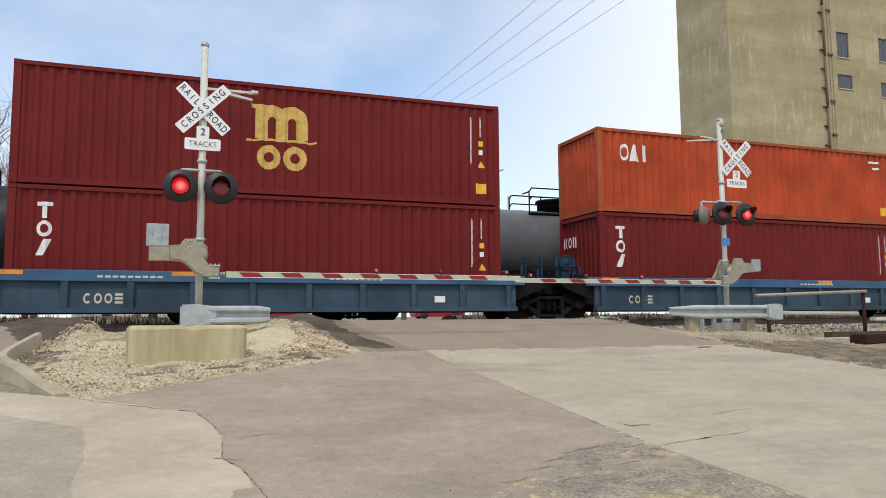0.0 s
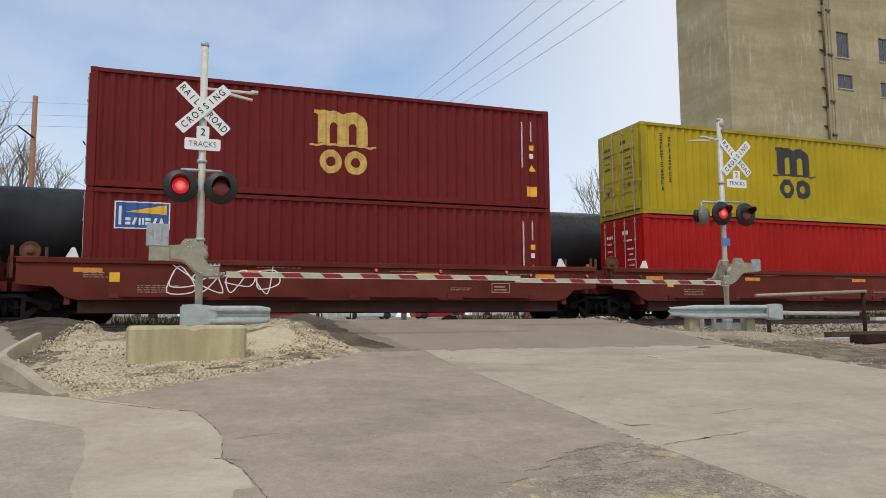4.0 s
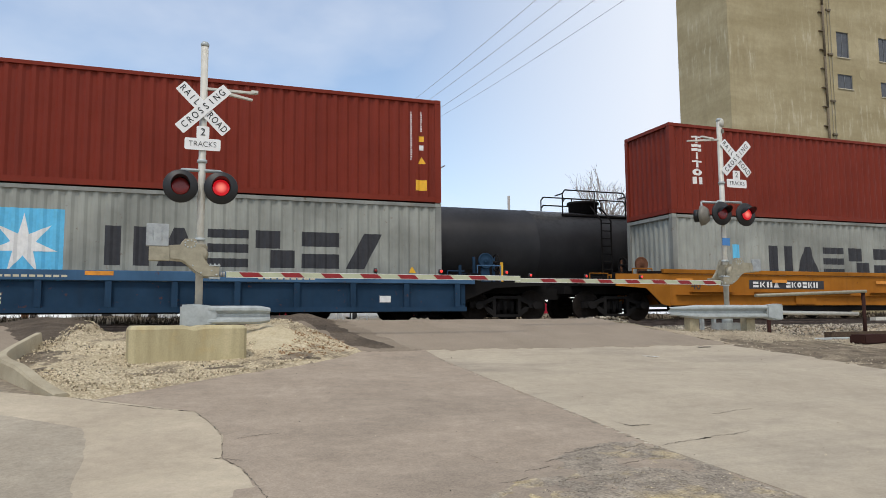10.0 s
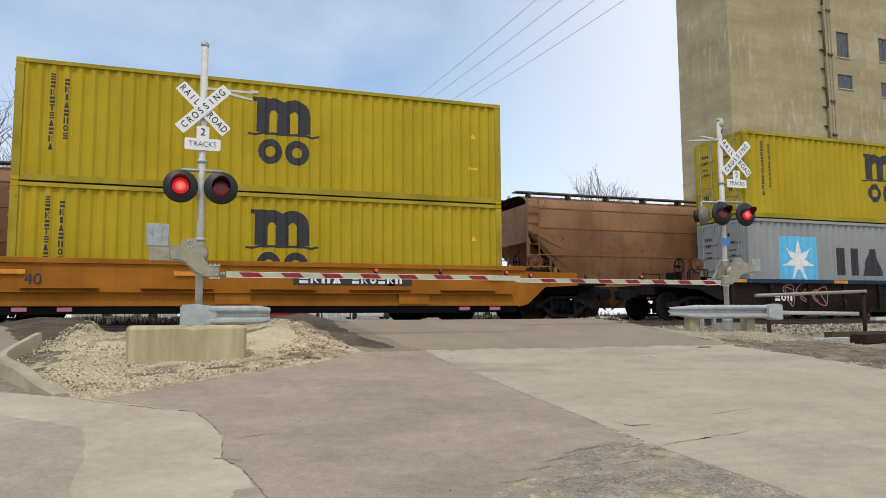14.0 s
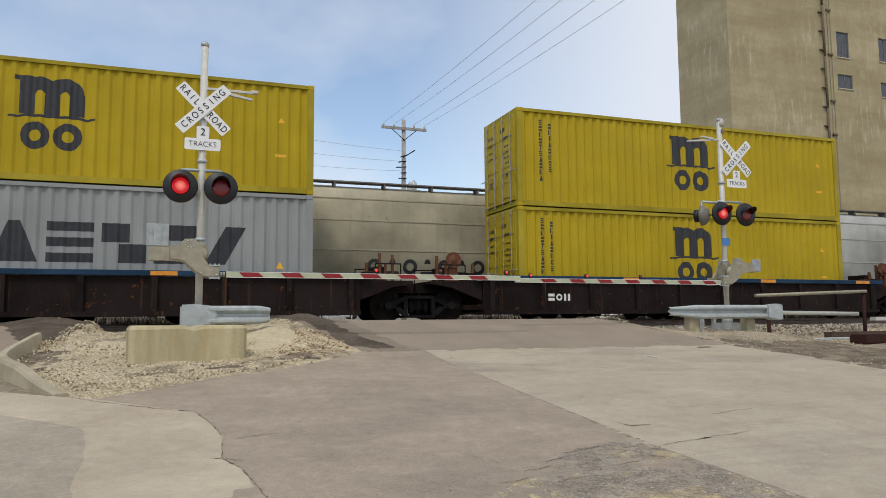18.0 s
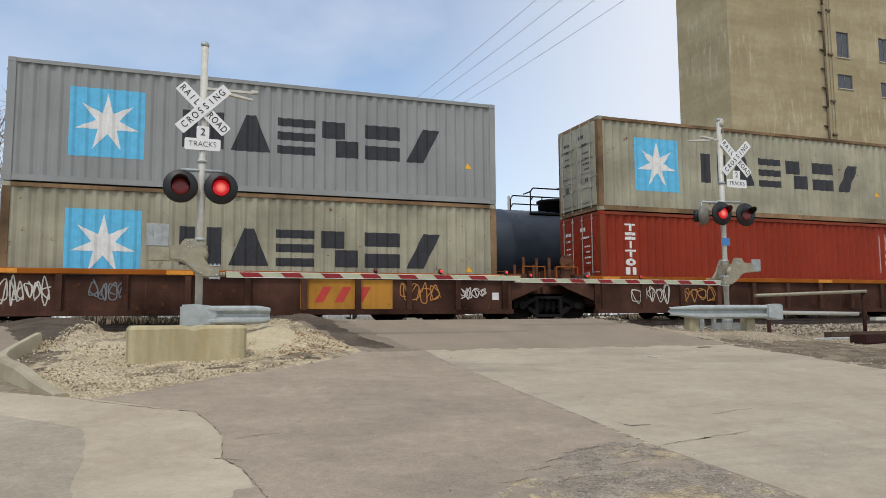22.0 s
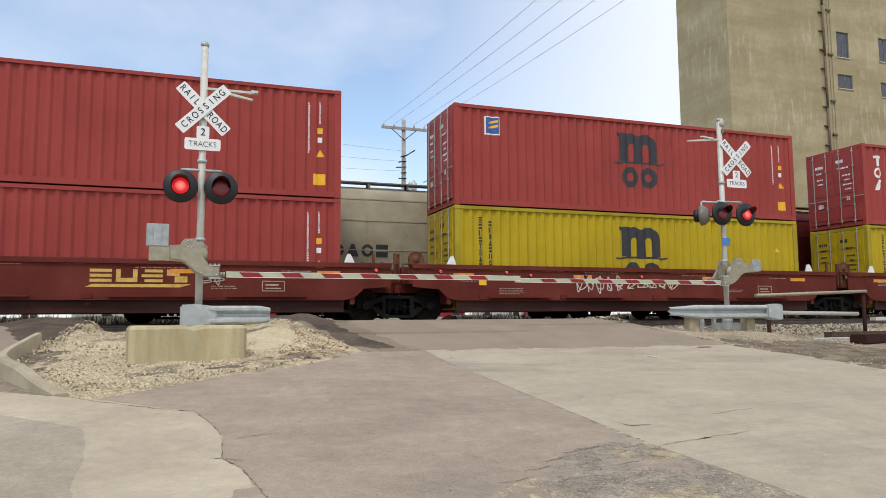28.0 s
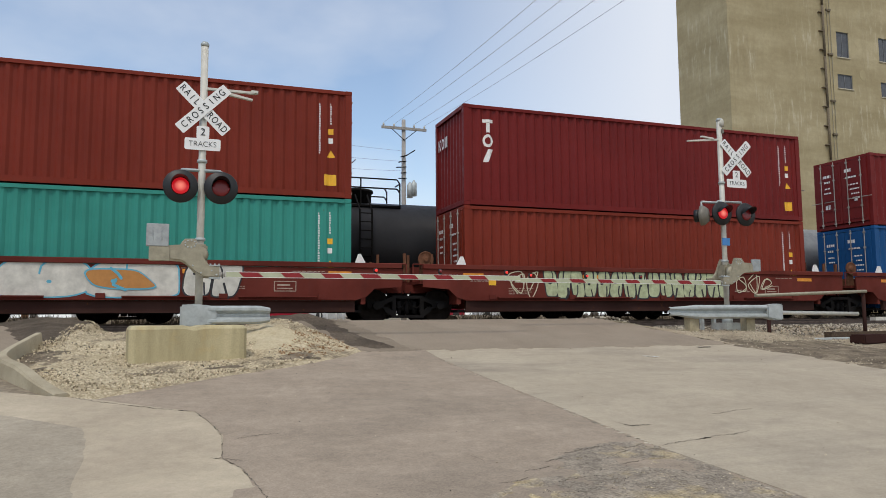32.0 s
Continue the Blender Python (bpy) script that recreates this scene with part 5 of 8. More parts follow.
# place of the left end at 0 s; upper: paint, emblem, doors towards us, height; lower the same
STACKS = [
    (-3.94, ("maroon", "arch_gold", 0, HC), ("maroon", "three", 0, HC)),
    (11.49, ("orange", "short_word", 0, STD), ("maroon", "three", 0, HC)),
    (26.90, ("yellow", "arch", 0, HC), ("maroon", "badge", 0, HC)),
    (46.94, ("yellow", "arch", 0, HC), ("yellow", "arch", 0, STD)),
    (62.33, ("brown_red", "tag", 0, HC), ("navy", "gold_word", 0, HC)),
    (77.70, ("maroon", "arch_gold", 1, HC), ("maroon", "badge", 1, HC)),
    (93.09, ("yellow", "arch", 1, HC), ("bright_red", "none", 1, HC)),
    (108.47, ("dirty_grey", "star", 0, HC), ("maroon", "three", 0, HC)),
    (128.12, ("red", "short_word", 1, HC), ("yellow", "arch", 1, HC)),
    (144.51, ("yellow", "arch", 1, HC), ("maroon", "flag", 1, HC)),
    (161.49, ("yellow", "arch", 1, HC), ("brown_red", "six", 1, HC)),
    (178.63, ("pale_yellow", "arch", 1, HC), ("bright_red", "bird", 1, HC)),
    (194.82, ("brown_red", "six", 0, HC), ("grey", "star", 1, HC)),
    (214.62, ("brown_red", "six", 0, HC), ("grey", "star_faded", 0, HC)),
    (230.04, ("maroon", "three", 0, HC), ("grey", "star", 1, HC)),
    (245.47, ("yellow", "arch", 0, HC), ("grey", "star", 1, HC)),
    (260.87, ("brown_red", "six", 1, HC), ("blue", "white_word", 1, HC)),
    (276.31, ("yellow", "arch", 1, HC), ("yellow", "arch", 1, HC)),
    (297.22, ("yellow", "arch", 1, HC), ("cool_grey", "star", 1, HC)),
    (315.28, ("yellow", "arch", 1, HC), ("brown_red", "none", 1, HC)),
    (333.35, ("yellow", "arch", 1, HC), ("brown_red", "six", 1, HC)),
    (351.40, ("yellow", "arch", 1, HC), ("cool_grey", "star", 1, HC)),
    (369.45, ("yellow", "arch", 1, HC), ("yellow", "arch", 1, HC)),
    (390.33, ("yellow", "arch", 1, HC), ("cool_grey", "star", 1, HC)),
    (405.91, ("yellow", "arch", 1, HC), ("maroon", "badge", 1, HC)),
    (421.48, ("yellow", "arch", 1, HC), ("brown_red", "six", 1, HC)),
    (437.05, ("cool_grey", "star", 1, HC), ("dirty_grey", "star", 1, HC)),
    (452.62, ("dirty_grey", "star", 1, HC), ("rust_orange", "six", 1, HC)),
    (472.32, ("red", "short_word", 1, HC), ("maroon", "flag", 1, HC)),
    (487.71, ("maroon", "three", 1, HC), ("yellow", "arch", 1, HC)),
    (503.12, ("yellow", "arch", 1, STD), ("sea_blue", "square", 1, HC)),
    (518.50, ("maroon", "three", 1, HC), ("rust_orange", "six", 1, HC)),
    (533.89, ("maroon", "none", 1, HC), ("bright_red", "none", 1, HC)),
    (553.38, ("faded_red", "three", 1, HC), ("faded_red", "flag", 1, HC)),
    (568.77, ("faded_red", "arch_dark", 1, HC), ("yellow", "arch", 1, HC)),
    (584.12, ("faded_red", "three", 1, HC), ("yellow", "arch", 1, HC)),
    (599.50, ("yellow", "arch", 1, STD), ("maroon", "three", 1, HC)),
    (614.91, ("pale_yellow", "arch", 1, HC), ("pale_yellow", "arch", 1, HC)),
    (634.44, ("brown_red", "six", 0, HC), ("teal", "banner", 1, HC)),
    (649.83, ("maroon", "three", 0, HC), ("brown_red", "none", 1, HC)),
    (665.25, ("maroon", "none", 1, STD), ("blue", "none", 1, HC)),
]
for (x_left, up, down), floor_z in zip(STACKS, FLOOR_OF):
    xc = x_left + CL / 2
    container(xc, floor_z, down[3], down[0], down[1], down[2])
    container(xc, floor_z + down[3] + 0.012, up[3], up[0], up[1], up[2])


# ---------------------------------------------------------------- well cars of the near train
def wheel_mesh():
    bm = B()
    lathe(bm, [(-0.07, 0.30), (-0.07, 0.42), (-0.055, 0.455), (-0.03, 0.455), (-0.025, 0.425), (0.07, 0.415), (0.07, 0.33), (0.02, 0.27), (0.03, 0.12), (0.09, 0.11), (0.09, 0.02)], "y", 24)
    return mesh_of("wheel", bm, "wheel_steel")


def truck_frame_mesh(s):
    bm = B()
    for q in (-1, 1):
        prism(bm, [(q * 1.13, 0.40), (q * 1.13, 0.57), (q * 0.72, 0.60), (q * 0.42, 0.72), (q * 0.42, 0.60), (q * 0.66, 0.50), (q * 0.70, 0.40)], -0.07, 0.07)
        prism(bm, [(q * 0.70, 0.42), (q * 0.62, 0.30), (q * 0.42, 0.17), (q * 0.34, 0.17), (q * 0.34, 0.27), (q * 0.58, 0.44)], -0.07, 0.07)
        box(bm, min(q * 0.34, q * 0.44), max(q * 0.34, q * 0.44), -0.07, 0.07, 0.17, 0.72)
    box(bm, -0.44, 0.44, -0.07, 0.07, 0.66, 0.74)
    box(bm, -0.44, 0.44, -0.07, 0.07, 0.14, 0.22)
    for x in (-0.22, 0, 0.22):
        rod(bm, (x, -0.10 * s, 0.24), (x, -0.10 * s, 0.60), 0.065, 8)
    for x in (-0.89, 0.89):
        rod(bm, (x, 0.02, 0.47), (x, -0.17 * 1, 0.47), 0.11, 10)
    return mesh_of("side_frame", fix(bm), "dark_steel")


def truck(parent, x):
    """Four-wheel truck under a railcar: side frames, bolster, axles, wheels."""
    bm = B()
    box(bm, -0.19, 0.19, -0.92, 0.92, 0.36, 0.72)
    rod(bm, (0, 0, 0.7), (0, 0, 0.86), 0.30, 14)
    t = part("truck", cached("bolster", lambda: mesh_of("truck", bm, "dark_steel")), "", parent, at=pose(x, 0, 0))
    for s in (-1, 1):
        part("side_frame", cached(("sideframe", s), lambda: truck_frame_mesh(s)), "", t, at=pose(0, s * 1.02, 0) @ Matrix.Diagonal((1, 1 if s < 0 else -1, 1, 1)))
    for xa in (-0.89, 0.89):
        for s in (-1, 1):
            part("wheel", cached("wheel", wheel_mesh), "", t, at=pose(xa, s * 0.775, 0.455) @ Matrix.Diagonal((1, -s, 1, 1)))
        ax = B()
        rod(ax, (0, -0.95, 0), (0, 0.95, 0), 0.08, 8)
        part("axle", cached("axle", lambda: mesh_of("axle", ax, "dark_steel")), "", t, at=pose(xa, 0, 0.455))
    return t


def brush_line(pts, w):
    """A painted stroke of width w along a bent line: quads with round joints and ends."""
    out = []
    for (x0, z0), (x1, z1) in zip(pts, pts[1:]):
        ln = math.hypot(x1 - x0, z1 - z0) + 1e-6
        u, v = -(z1 - z0) / ln * w / 2, (x1 - x0) / ln * w / 2
        out.append([(x0 + u, z0 + v), (x0 - u, z0 - v), (x1 - u, z1 - v), (x1 + u, z1 + v)])
    return out + [poly_disc(x, z, w / 2, 9) for x, z in pts]


def scribble(rnd, x0, x1, z0, z1):
    """One loose sprayed stroke that turns back over itself."""
    a, turn, key_ = rnd.uniform(0, math.tau), rnd.choice((-1, 1)), []
    for i in range(7):
        key_.append(Vector(((x0 + x1) / 2 + (x1 - x0) * rnd.uniform(0.25, 0.62) * math.cos(a), (z0 + z1) / 2 + (z1 - z0) * rnd.uniform(0.20, 0.5) * math.sin(a))))
        a += turn * rnd.uniform(1.2, 2.9)
    n_, out = len(key_), []
    for i in range(n_ - 1):
        p0, p1, p2, p3 = (key_[min(n_ - 1, max(0, i + q))] for q in (-1, 0, 1, 2))
        for k in range(5):
            u = k / 5
            out.append(tuple(0.5 * (2 * p1 + (p2 - p0) * u + (2 * p0 - 5 * p1 + 4 * p2 - p3) * u * u + (3 * p1 - p0 - 3 * p2 + p3) * u ** 3)))
    return out


def graffiti_polys(seed, x0, x1, z0, z1, count, thick, filled):
    """Sprayed shapes with no words in them: rounded masses with a rim, slits cut into them, or loose scribbled lines."""
    rnd = random.Random(seed)
    outer, inner, lines = [], [], []
    w, hh, zc = (x1 - x0) / count, (z1 - z0) / 2, (z0 + z1) / 2
    for k in range(count):
        cx = x0 + (k + 0.5) * w
        if not filled:
            inner.append(brush_line(scribble(rnd, cx - w * 0.55, cx + w * 0.55, z0, z1), thick))
            continue
        tilt, top, bot = rnd.uniform(-0.18, 0.18) * w, rnd.uniform(0.86, 1.0), rnd.uniform(0.86, 1.0)
        ph, sq = rnd.uniform(0, 6), rnd.uniform(0.32, 0.55)
        shape = []
        for i in range(22):
            a = i * math.tau / 22
            sx = math.copysign(abs(math.cos(a)) ** sq, math.cos(a))
            sz = math.copysign(abs(math.sin(a)) ** sq, math.sin(a))
            bulge = 1 + 0.06 * math.sin(3 * a + ph)
            shape.append((cx + sx * w * 0.52 * bulge + sz * tilt, zc + sz * hh * (top if sz > 0 else bot)))
        outer.append([shape])
        kx, kz = 1 - thick / (w * 0.52), 1 - thick / hh
        inner.append([[(cx + (q[0] - cx) * kx, zc + (q[1] - zc) * kz) for q in shape]])
        up = rnd.random() < 0.5
        for side in ((1, -1) if rnd.random() < 0.75 else (1,)):
            sx = cx + rnd.uniform(-0.24, 0.24) * w
            z_a, z_b = zc + hh * side * (0.97 if up else -0.97), zc + hh * side * (rnd.uniform(0.05, 0.45) if up else -rnd.uniform(0.05, 0.45))
            lines += brush_line([(sx + tilt * 0.9 * side, z_a), (sx + rnd.uniform(-0.06, 0.06) * w, (z_a + z_b) / 2), (sx + rnd.uniform(-0.08, 0.08) * w, z_b)], thick * rnd.uniform(0.9, 1.9))
        if rnd.random() < 0.5:
            lines.append(poly_disc(cx + rnd.uniform(-0.2, 0.2) * w, zc + rnd.uniform(-0.35, 0.35) * hh, thick * rnd.uniform(0.9, 1.6), 10, 1.3))
    return outer, inner, lines


WELLS = dict(
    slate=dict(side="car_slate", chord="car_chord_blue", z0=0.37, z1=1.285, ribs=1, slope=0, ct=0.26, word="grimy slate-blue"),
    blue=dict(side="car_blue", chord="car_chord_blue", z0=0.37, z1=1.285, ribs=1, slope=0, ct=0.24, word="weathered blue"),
    maroon=dict(side="car_maroon", chord="car_maroon", z0=0.60, z1=1.57, ribs=0, slope=1, word="oxide-red"),
    yellow=dict(side="car_yellow", chord="car_yellow", z0=0.49, z1=1.56, ribs=0, slope=0, word="faded yellow"),
    brown=dict(side="car_brown", chord="car_blue", z0=0.28, z1=1.30, ribs=1, slope=0, word="grimy brown"),
    rust=dict(side="car_rust", chord="car_orange", z0=0.30, z1=1.32, ribs=1, slope=0, word="rusty brown"),
)


def spray_mesh(polys, mat, y):
    """Overlapping strokes of one sprayed shape, each a hair before the last."""
    bm = B()
    for i, pl in enumerate(polys):
        f = bm.faces.new([bm.verts.new((x, y - 0.00035 * (i % 12), z)) for x, z in pl])
        f.normal_update()
        if f.normal.y > 0:
            f.normal_flip()
    return mesh_of("graffiti", bm, mat)


def well_side(kind, hl, s):
    """One side of a well unit: its plate and bottom sill in one welded piece."""
    k = WELLS[kind]
    bm = B()
    z0, z1 = k["z0"], k["z1"]
    y0, y1 = sorted((s * 1.44, s * 1.47)) if not k["ribs"] else sorted((s * 1.39, s * 1.42))
    if k["slope"]:
        prism(bm, [(-hl + 0.3, z0), (hl - 0.3, z0), (hl - 0.02, 0.68), (hl + 0.22, 0.90), (hl + 0.95, 0.96), (hl + 0.95, z1 - 0.14), (-hl - 0.95, z1 - 0.14), (-hl - 0.95, 0.96), (-hl - 0.22, 0.90), (-hl + 0.02, 0.68)], y0, y1)
    elif kind == "yellow":
        box(bm, -hl, hl, y0, y1, z0 + 0.06, z1 - 0.14)
        a, b = sorted((s * 1.40, s * 1.50))
        box(bm, -hl, hl, a, b, z0 - 0.03, z0 + 0.06)
    else:
        box(bm, -hl, hl, y0, y1, z0 + 0.06, z1 - k.get("ct", 0.13) - 0.004)
        a, b = sorted((s * 1.34, s * 1.53))
        box(bm, -hl, hl, a, b, z0 - 0.06, z0 + 0.06)
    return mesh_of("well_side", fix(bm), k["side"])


def well_floor(kind, hl):
    bm = B()
    box(bm, -hl + 0.1, hl - 0.1, -1.28, 1.28, 0.29, 0.36)
    return mesh_of("well_floor", bm, "dark_steel")


def well_bulkhead(kind):
    return mesh_of("bulkhead", box(B(), -0.06, 0.06, -1.43, 1.43, 0.5, 1.15), WELLS[kind]["side"])


def well_chord(kind, hl, s):
    k = WELLS[kind]
    bm = B()
    a, b = sorted((s * 1.36, s * 1.52))
    over = 0.95 if k["slope"] else 0.25
    box(bm, -hl - over, hl + over, a, b, k["z1"] - k.get("ct", 0.13), k["z1"] + 0.0)
    bmesh.ops.bevel(bm, geom=bm.edges[:], offset=0.012, segments=1, affect="EDGES")
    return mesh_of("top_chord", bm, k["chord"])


def platform_mesh(kind, length):
    """End platform over a truck: deck, bulkhead, grab irons."""
    k = WELLS[kind]
    bm = B()
    box(bm, 0.0, length, -0.62, 0.62, 0.82, 1.05)
    box(bm, 0.0, length - 0.2, -1.30, 1.30, 1.05, 1.13)
    for s in (-1, 1):
        box(bm, 0.15, 0.55, min(s * 0.8, s * 1.25), max(s * 0.8, s * 1.25), 1.13, 1.36)
        if kind == "yellow":
            prism(bm, [(0.0, 0.45), (0.35, 0.50), (0.75, 0.95), (1.05, 1.02), (1.05, 1.48), (0.0, 1.52)], min(s * 1.38, s * 1.42), max(s * 1.38, s * 1.42))
        elif kind != "maroon":
            prism(bm, [(0.0, 0.60), (0.9, 0.95), (length - 0.2, 1.05), (0.0, 1.05)], min(s * 1.28, s * 1.36), max(s * 1.28, s * 1.36))
    box(bm, 0.62, 0.95, -0.5, 0.2, 1.13, 1.55)
    return mesh_of("end_platform", fix(bm), "dark_steel" if kind in ("yellow", "blue", "slate") else k["side"])


def grab_mesh(mat):
    """One hooped grab iron."""
    bm = B()
    for x in (0.35, 1.05):
        rod(bm, (x, 0, 1.1), (x, 0, 1.58), 0.017, 6)
    rod(bm, (0.35, 0, 1.58), (1.05, 0, 1.58), 0.017, 6)
    return mesh_of("grab_iron", bm, mat)


def brake_wheel_mesh():
    bm = B()
    seg = 16
    ring = [Vector((0, math.cos(i * math.tau / seg) * 0.24, math.sin(i * math.tau / seg) * 0.24)) for i in range(seg)]
    tube = [[bm.verts.new(p * (1 + 0.083 * math.cos(k * math.tau / 5)) + Vector((0.02 * math.sin(k * math.tau / 5), 0, 0))) for k in range(5)] for p in ring]
    for i in range(seg):
        for k in range(5):
            bm.faces.new((tube[i][k], tube[(i + 1) % seg][k], tube[(i + 1) % seg][(k + 1) % 5], tube[i][(k + 1) % 5]))
    fix(bm)
    for i in range(0, seg, 4):
        rod(bm, (0, 0, 0), ring[i], 0.014, 5)
    rod(bm, (-0.12, 0, 0), (0.03, 0, 0), 0.04, 8)
    return mesh_of("brake_wheel", bm, "dark_steel")


def coupler_mesh():
    bm = B()
    box(bm, -0.7, 0.35, -0.08, 0.08, 0.74, 0.93)
    prism(bm, [(0.30, 0.66), (0.62, 0.66), (0.70, 0.74), (0.70, 0.93), (0.62, 1.0), (0.30, 1.0)], -0.16, 0.13)
    rod(bm, (0.2, 0.2, 0.75), (0.75, 0.25, 0.35), 0.025, 6)
    return mesh_of("coupler", fix(bm), "dark_steel")


def well_unit(kind, x, hl, left_end, right_end, left_x, right_x, seed, sprayed=None):
    """One unit of an articulated well car. left_x, right_x: distance from its middle to the trucks."""
    k = WELLS[kind]
    t = thing("well_car", pose(x, 0, 0), f"{k['word']} intermodal well car unit carrying stacked containers", "well car", "units of the container train")
    for sy in (-1, 1):
        part("well_side", cached(("side", kind, hl, sy), lambda: well_side(kind, hl, sy)), "", t)
        part("top_chord", cached(("chord", kind, hl, sy), lambda: well_chord(kind, hl, sy)), "", t)
        part("bulkhead", cached(("bulk", kind), lambda: well_bulkhead(kind)), "", t, at=pose(sy * (hl - 0.08), 0, 0))
    if kind == "maroon":
        part("bottom_sill", cached(("msill", hl), lambda: mesh_of("bottom_sill", box(B(), -hl + 0.3, hl - 0.3, -1.42, -1.30, 0.30, 0.598), "sill_maroon")), "", t)
        part("side_ledge", cached(("mledge", hl), lambda: mesh_of("side_ledge", box(B(), -hl + 0.35, hl - 0.35, -1.53, -1.4705, 0.60, 0.622), "car_maroon")), "", t)
        for q in (-4.3, -1.9, 1.6, 4.2):
            lb = B()
            box(lb, -0.95, 0.95, -1.60, -1.471, 0.675, 0.70)
            box(lb, -0.95, 0.95, -1.50, -1.471, 0.63, 0.675)
            part("step_ledge", cached("mstep", lambda: mesh_of("step_ledge", lb, "car_maroon")), "", t, at=pose(q, 0, 0))
        for q in (-1, 1):
            guide = prism(B(), [(0.0, 1.572), (0.27, 1.572), (0.15, 1.80), (0.08, 1.80)], -1.46, -1.40)
            part("corner_guide", cached("mguide", lambda: mesh_of("corner_guide", fix(guide), "white_mark")), "", t, "white steel corner guide", at=pose(q * (CL / 2 + 0.06), 0, 0) @ Matrix.Diagonal((q, 1, 1, 1)))
        for q in (-5.4, -2.9, 0.2, 2.9, 5.3):
            part("lug", cached("mlug", lambda: mesh_of("lug", box(B(), -0.10, 0.10, -1.52, -1.471, 0.64, 0.76), "car_maroon")), "", t, at=pose(q, 0, 0))
    if kind == "yellow":
        part("side_ledge", cached(("sledge", hl), lambda: mesh_of("side_ledge", box(B(), -hl + 0.2, hl - 0.2, -1.58, -1.4705, 0.772, 0.790), "car_yellow")), "", t)
    part("well_floor", cached(("floor", kind, hl), lambda: well_floor(kind, hl)), "", t)
    if k["ribs"]:
        rib = B()
        box(rib, -0.07, 0.07, -1.51, -1.421, k["z0"] + 0.065, k["z1"] - k.get("ct", 0.13) - 0.006)
        me = cached(("rib", kind), lambda: mesh_of("rib", rib, k["side"]))
        n_ = 9
        for i in range(n_ + 1):
            part("rib", me, "", t, at=pose(-hl + 0.25 + i * (2 * hl - 0.5) / n_, 0, 0))
    if kind == "yellow":
        part("bottom_sill", cached(("ysill", hl), lambda: mesh_of("bottom_sill", box(B(), -hl, hl, -1.40, -1.28, 0.28, 0.455), "dark_steel")), "", t)
        for i in range(5):
            lb = B()
            box(lb, -0.80, 0.80, -1.63, -1.471, 0.862, 0.882)
            prism(lb, [(-0.80, 0.862), (0.80, 0.862), (0.78, 0.80), (-0.78, 0.80)], -1.51, -1.471)
            part("step_ledge", cached("ledge", lambda: mesh_of("step_ledge", fix(lb), "car_yellow")), "", t, at=pose(-hl + 1.5 + i * (2 * hl - 3.0) / 4, 0, 0))
        for q in (-1.2, 3.4):
            part("side_box", cached("ysidebox", lambda: mesh_of("side_box", box(B(), -0.42, 0.42, -1.53, -1.471, 0.50, 0.765), "car_yellow")), "", t, at=pose(q, 0, 0))
        for i in range(4):
            cb = box(B(), -0.15, 0.15, -1.48, -1.405, 0.34, 0.43)
            part("well_bracket", cached("wbracket", lambda: mesh_of("well_bracket", cb, "pink_mark")), "", t, at=pose(-hl + 0.7 + (i % 2) * 0.9 + (i // 2) * (2 * hl - 2.3), 0, 0))
    if kind in ("blue", "slate"):
        for q in (-hl + 2.3, 1.2):
            st = B()
            for i in range(9):
                st.faces.new([st.verts.new(p) for p in ((i * 0.16, -1.5235, 0.0), (i * 0.16 + 0.12, -1.5235, 0.0), (i * 0.16 + 0.12, -1.5235, 0.05), (i * 0.16, -1.5235, 0.05))])
            ob = part("fine_marking", cached("chord_stencil", lambda: mesh_of("fine_marking", st, "beige_mark")), "", t, at=pose(q, 0, k["z1"] - 0.17))
            ob["kind"] = "stuff"
    # lifting brackets and reflectors along the chord
    for i, xx in enumerate((-hl + 0.5, -hl * 0.35, hl * 0.35, hl - 0.7)):
        rf = box(B(), -0.30, 0.30, -1.5245 if kind != "maroon" else -1.476, -1.5205 if kind != "maroon" else -1.4705, 0, 0.10)
        part("reflector", cached(("refl", kind), lambda: mesh_of("reflector", rf, "amber_mark")), "", t, at=pose(xx, 0, k["z1"] - 0.118 if kind in ("slate", "blue", "brown", "rust") else 1.24 if kind == "maroon" else 1.18))
    marks, rnd = [], random.Random(seed)
    y = -1.424 if k["ribs"] else -1.474
    if kind in ("blue", "slate"):
        marks = [("beige_mark", run("cood", -hl + 1.0 + rnd.uniform(0, 1.2), 0.52, 0.17, 0.24, 0.05, 0.05)), ("white_mark", [poly_rect(hl - 2.4, hl - 2.1, 0.55, 0.72)])]
    if kind == "maroon":
        marks = [("yellow_mark", [poly_rect(-hl + 0.95, -hl + 1.17, 1.02, 1.24)])]
        if seed in (7, 33):
            marks.append(("gold", run("duse", 0.25, 1.02, 0.46, 0.30, 0.09, 0.10) + [[(0.15, 0.90), (2.2, 0.90), (2.45, 0.98), (0.30, 0.97)]]))
    if kind == "maroon":
        fine = []
        for q, zz, n_, ln in ((-hl + 0.4, 1.22, 3, 0.55), (-4.9, 0.93, 4, 0.8), (1.2, 1.36, 1, 1.1), (2.9, 0.93, 2, 0.6), (hl - 1.9, 1.32, 1, 0.8), (-2.2, 1.40, 1, 1.2)):
            for i in range(n_):
                p = q
                while p < q + ln * rnd.uniform(0.7, 1.0):
                    e_ = p + rnd.uniform(0.04, 0.14)
                    fine.append(poly_rect(p, e_, zz - i * 0.05, zz - i * 0.05 + 0.017))
                    p = e_ + 0.03
        cx_ = 4.1
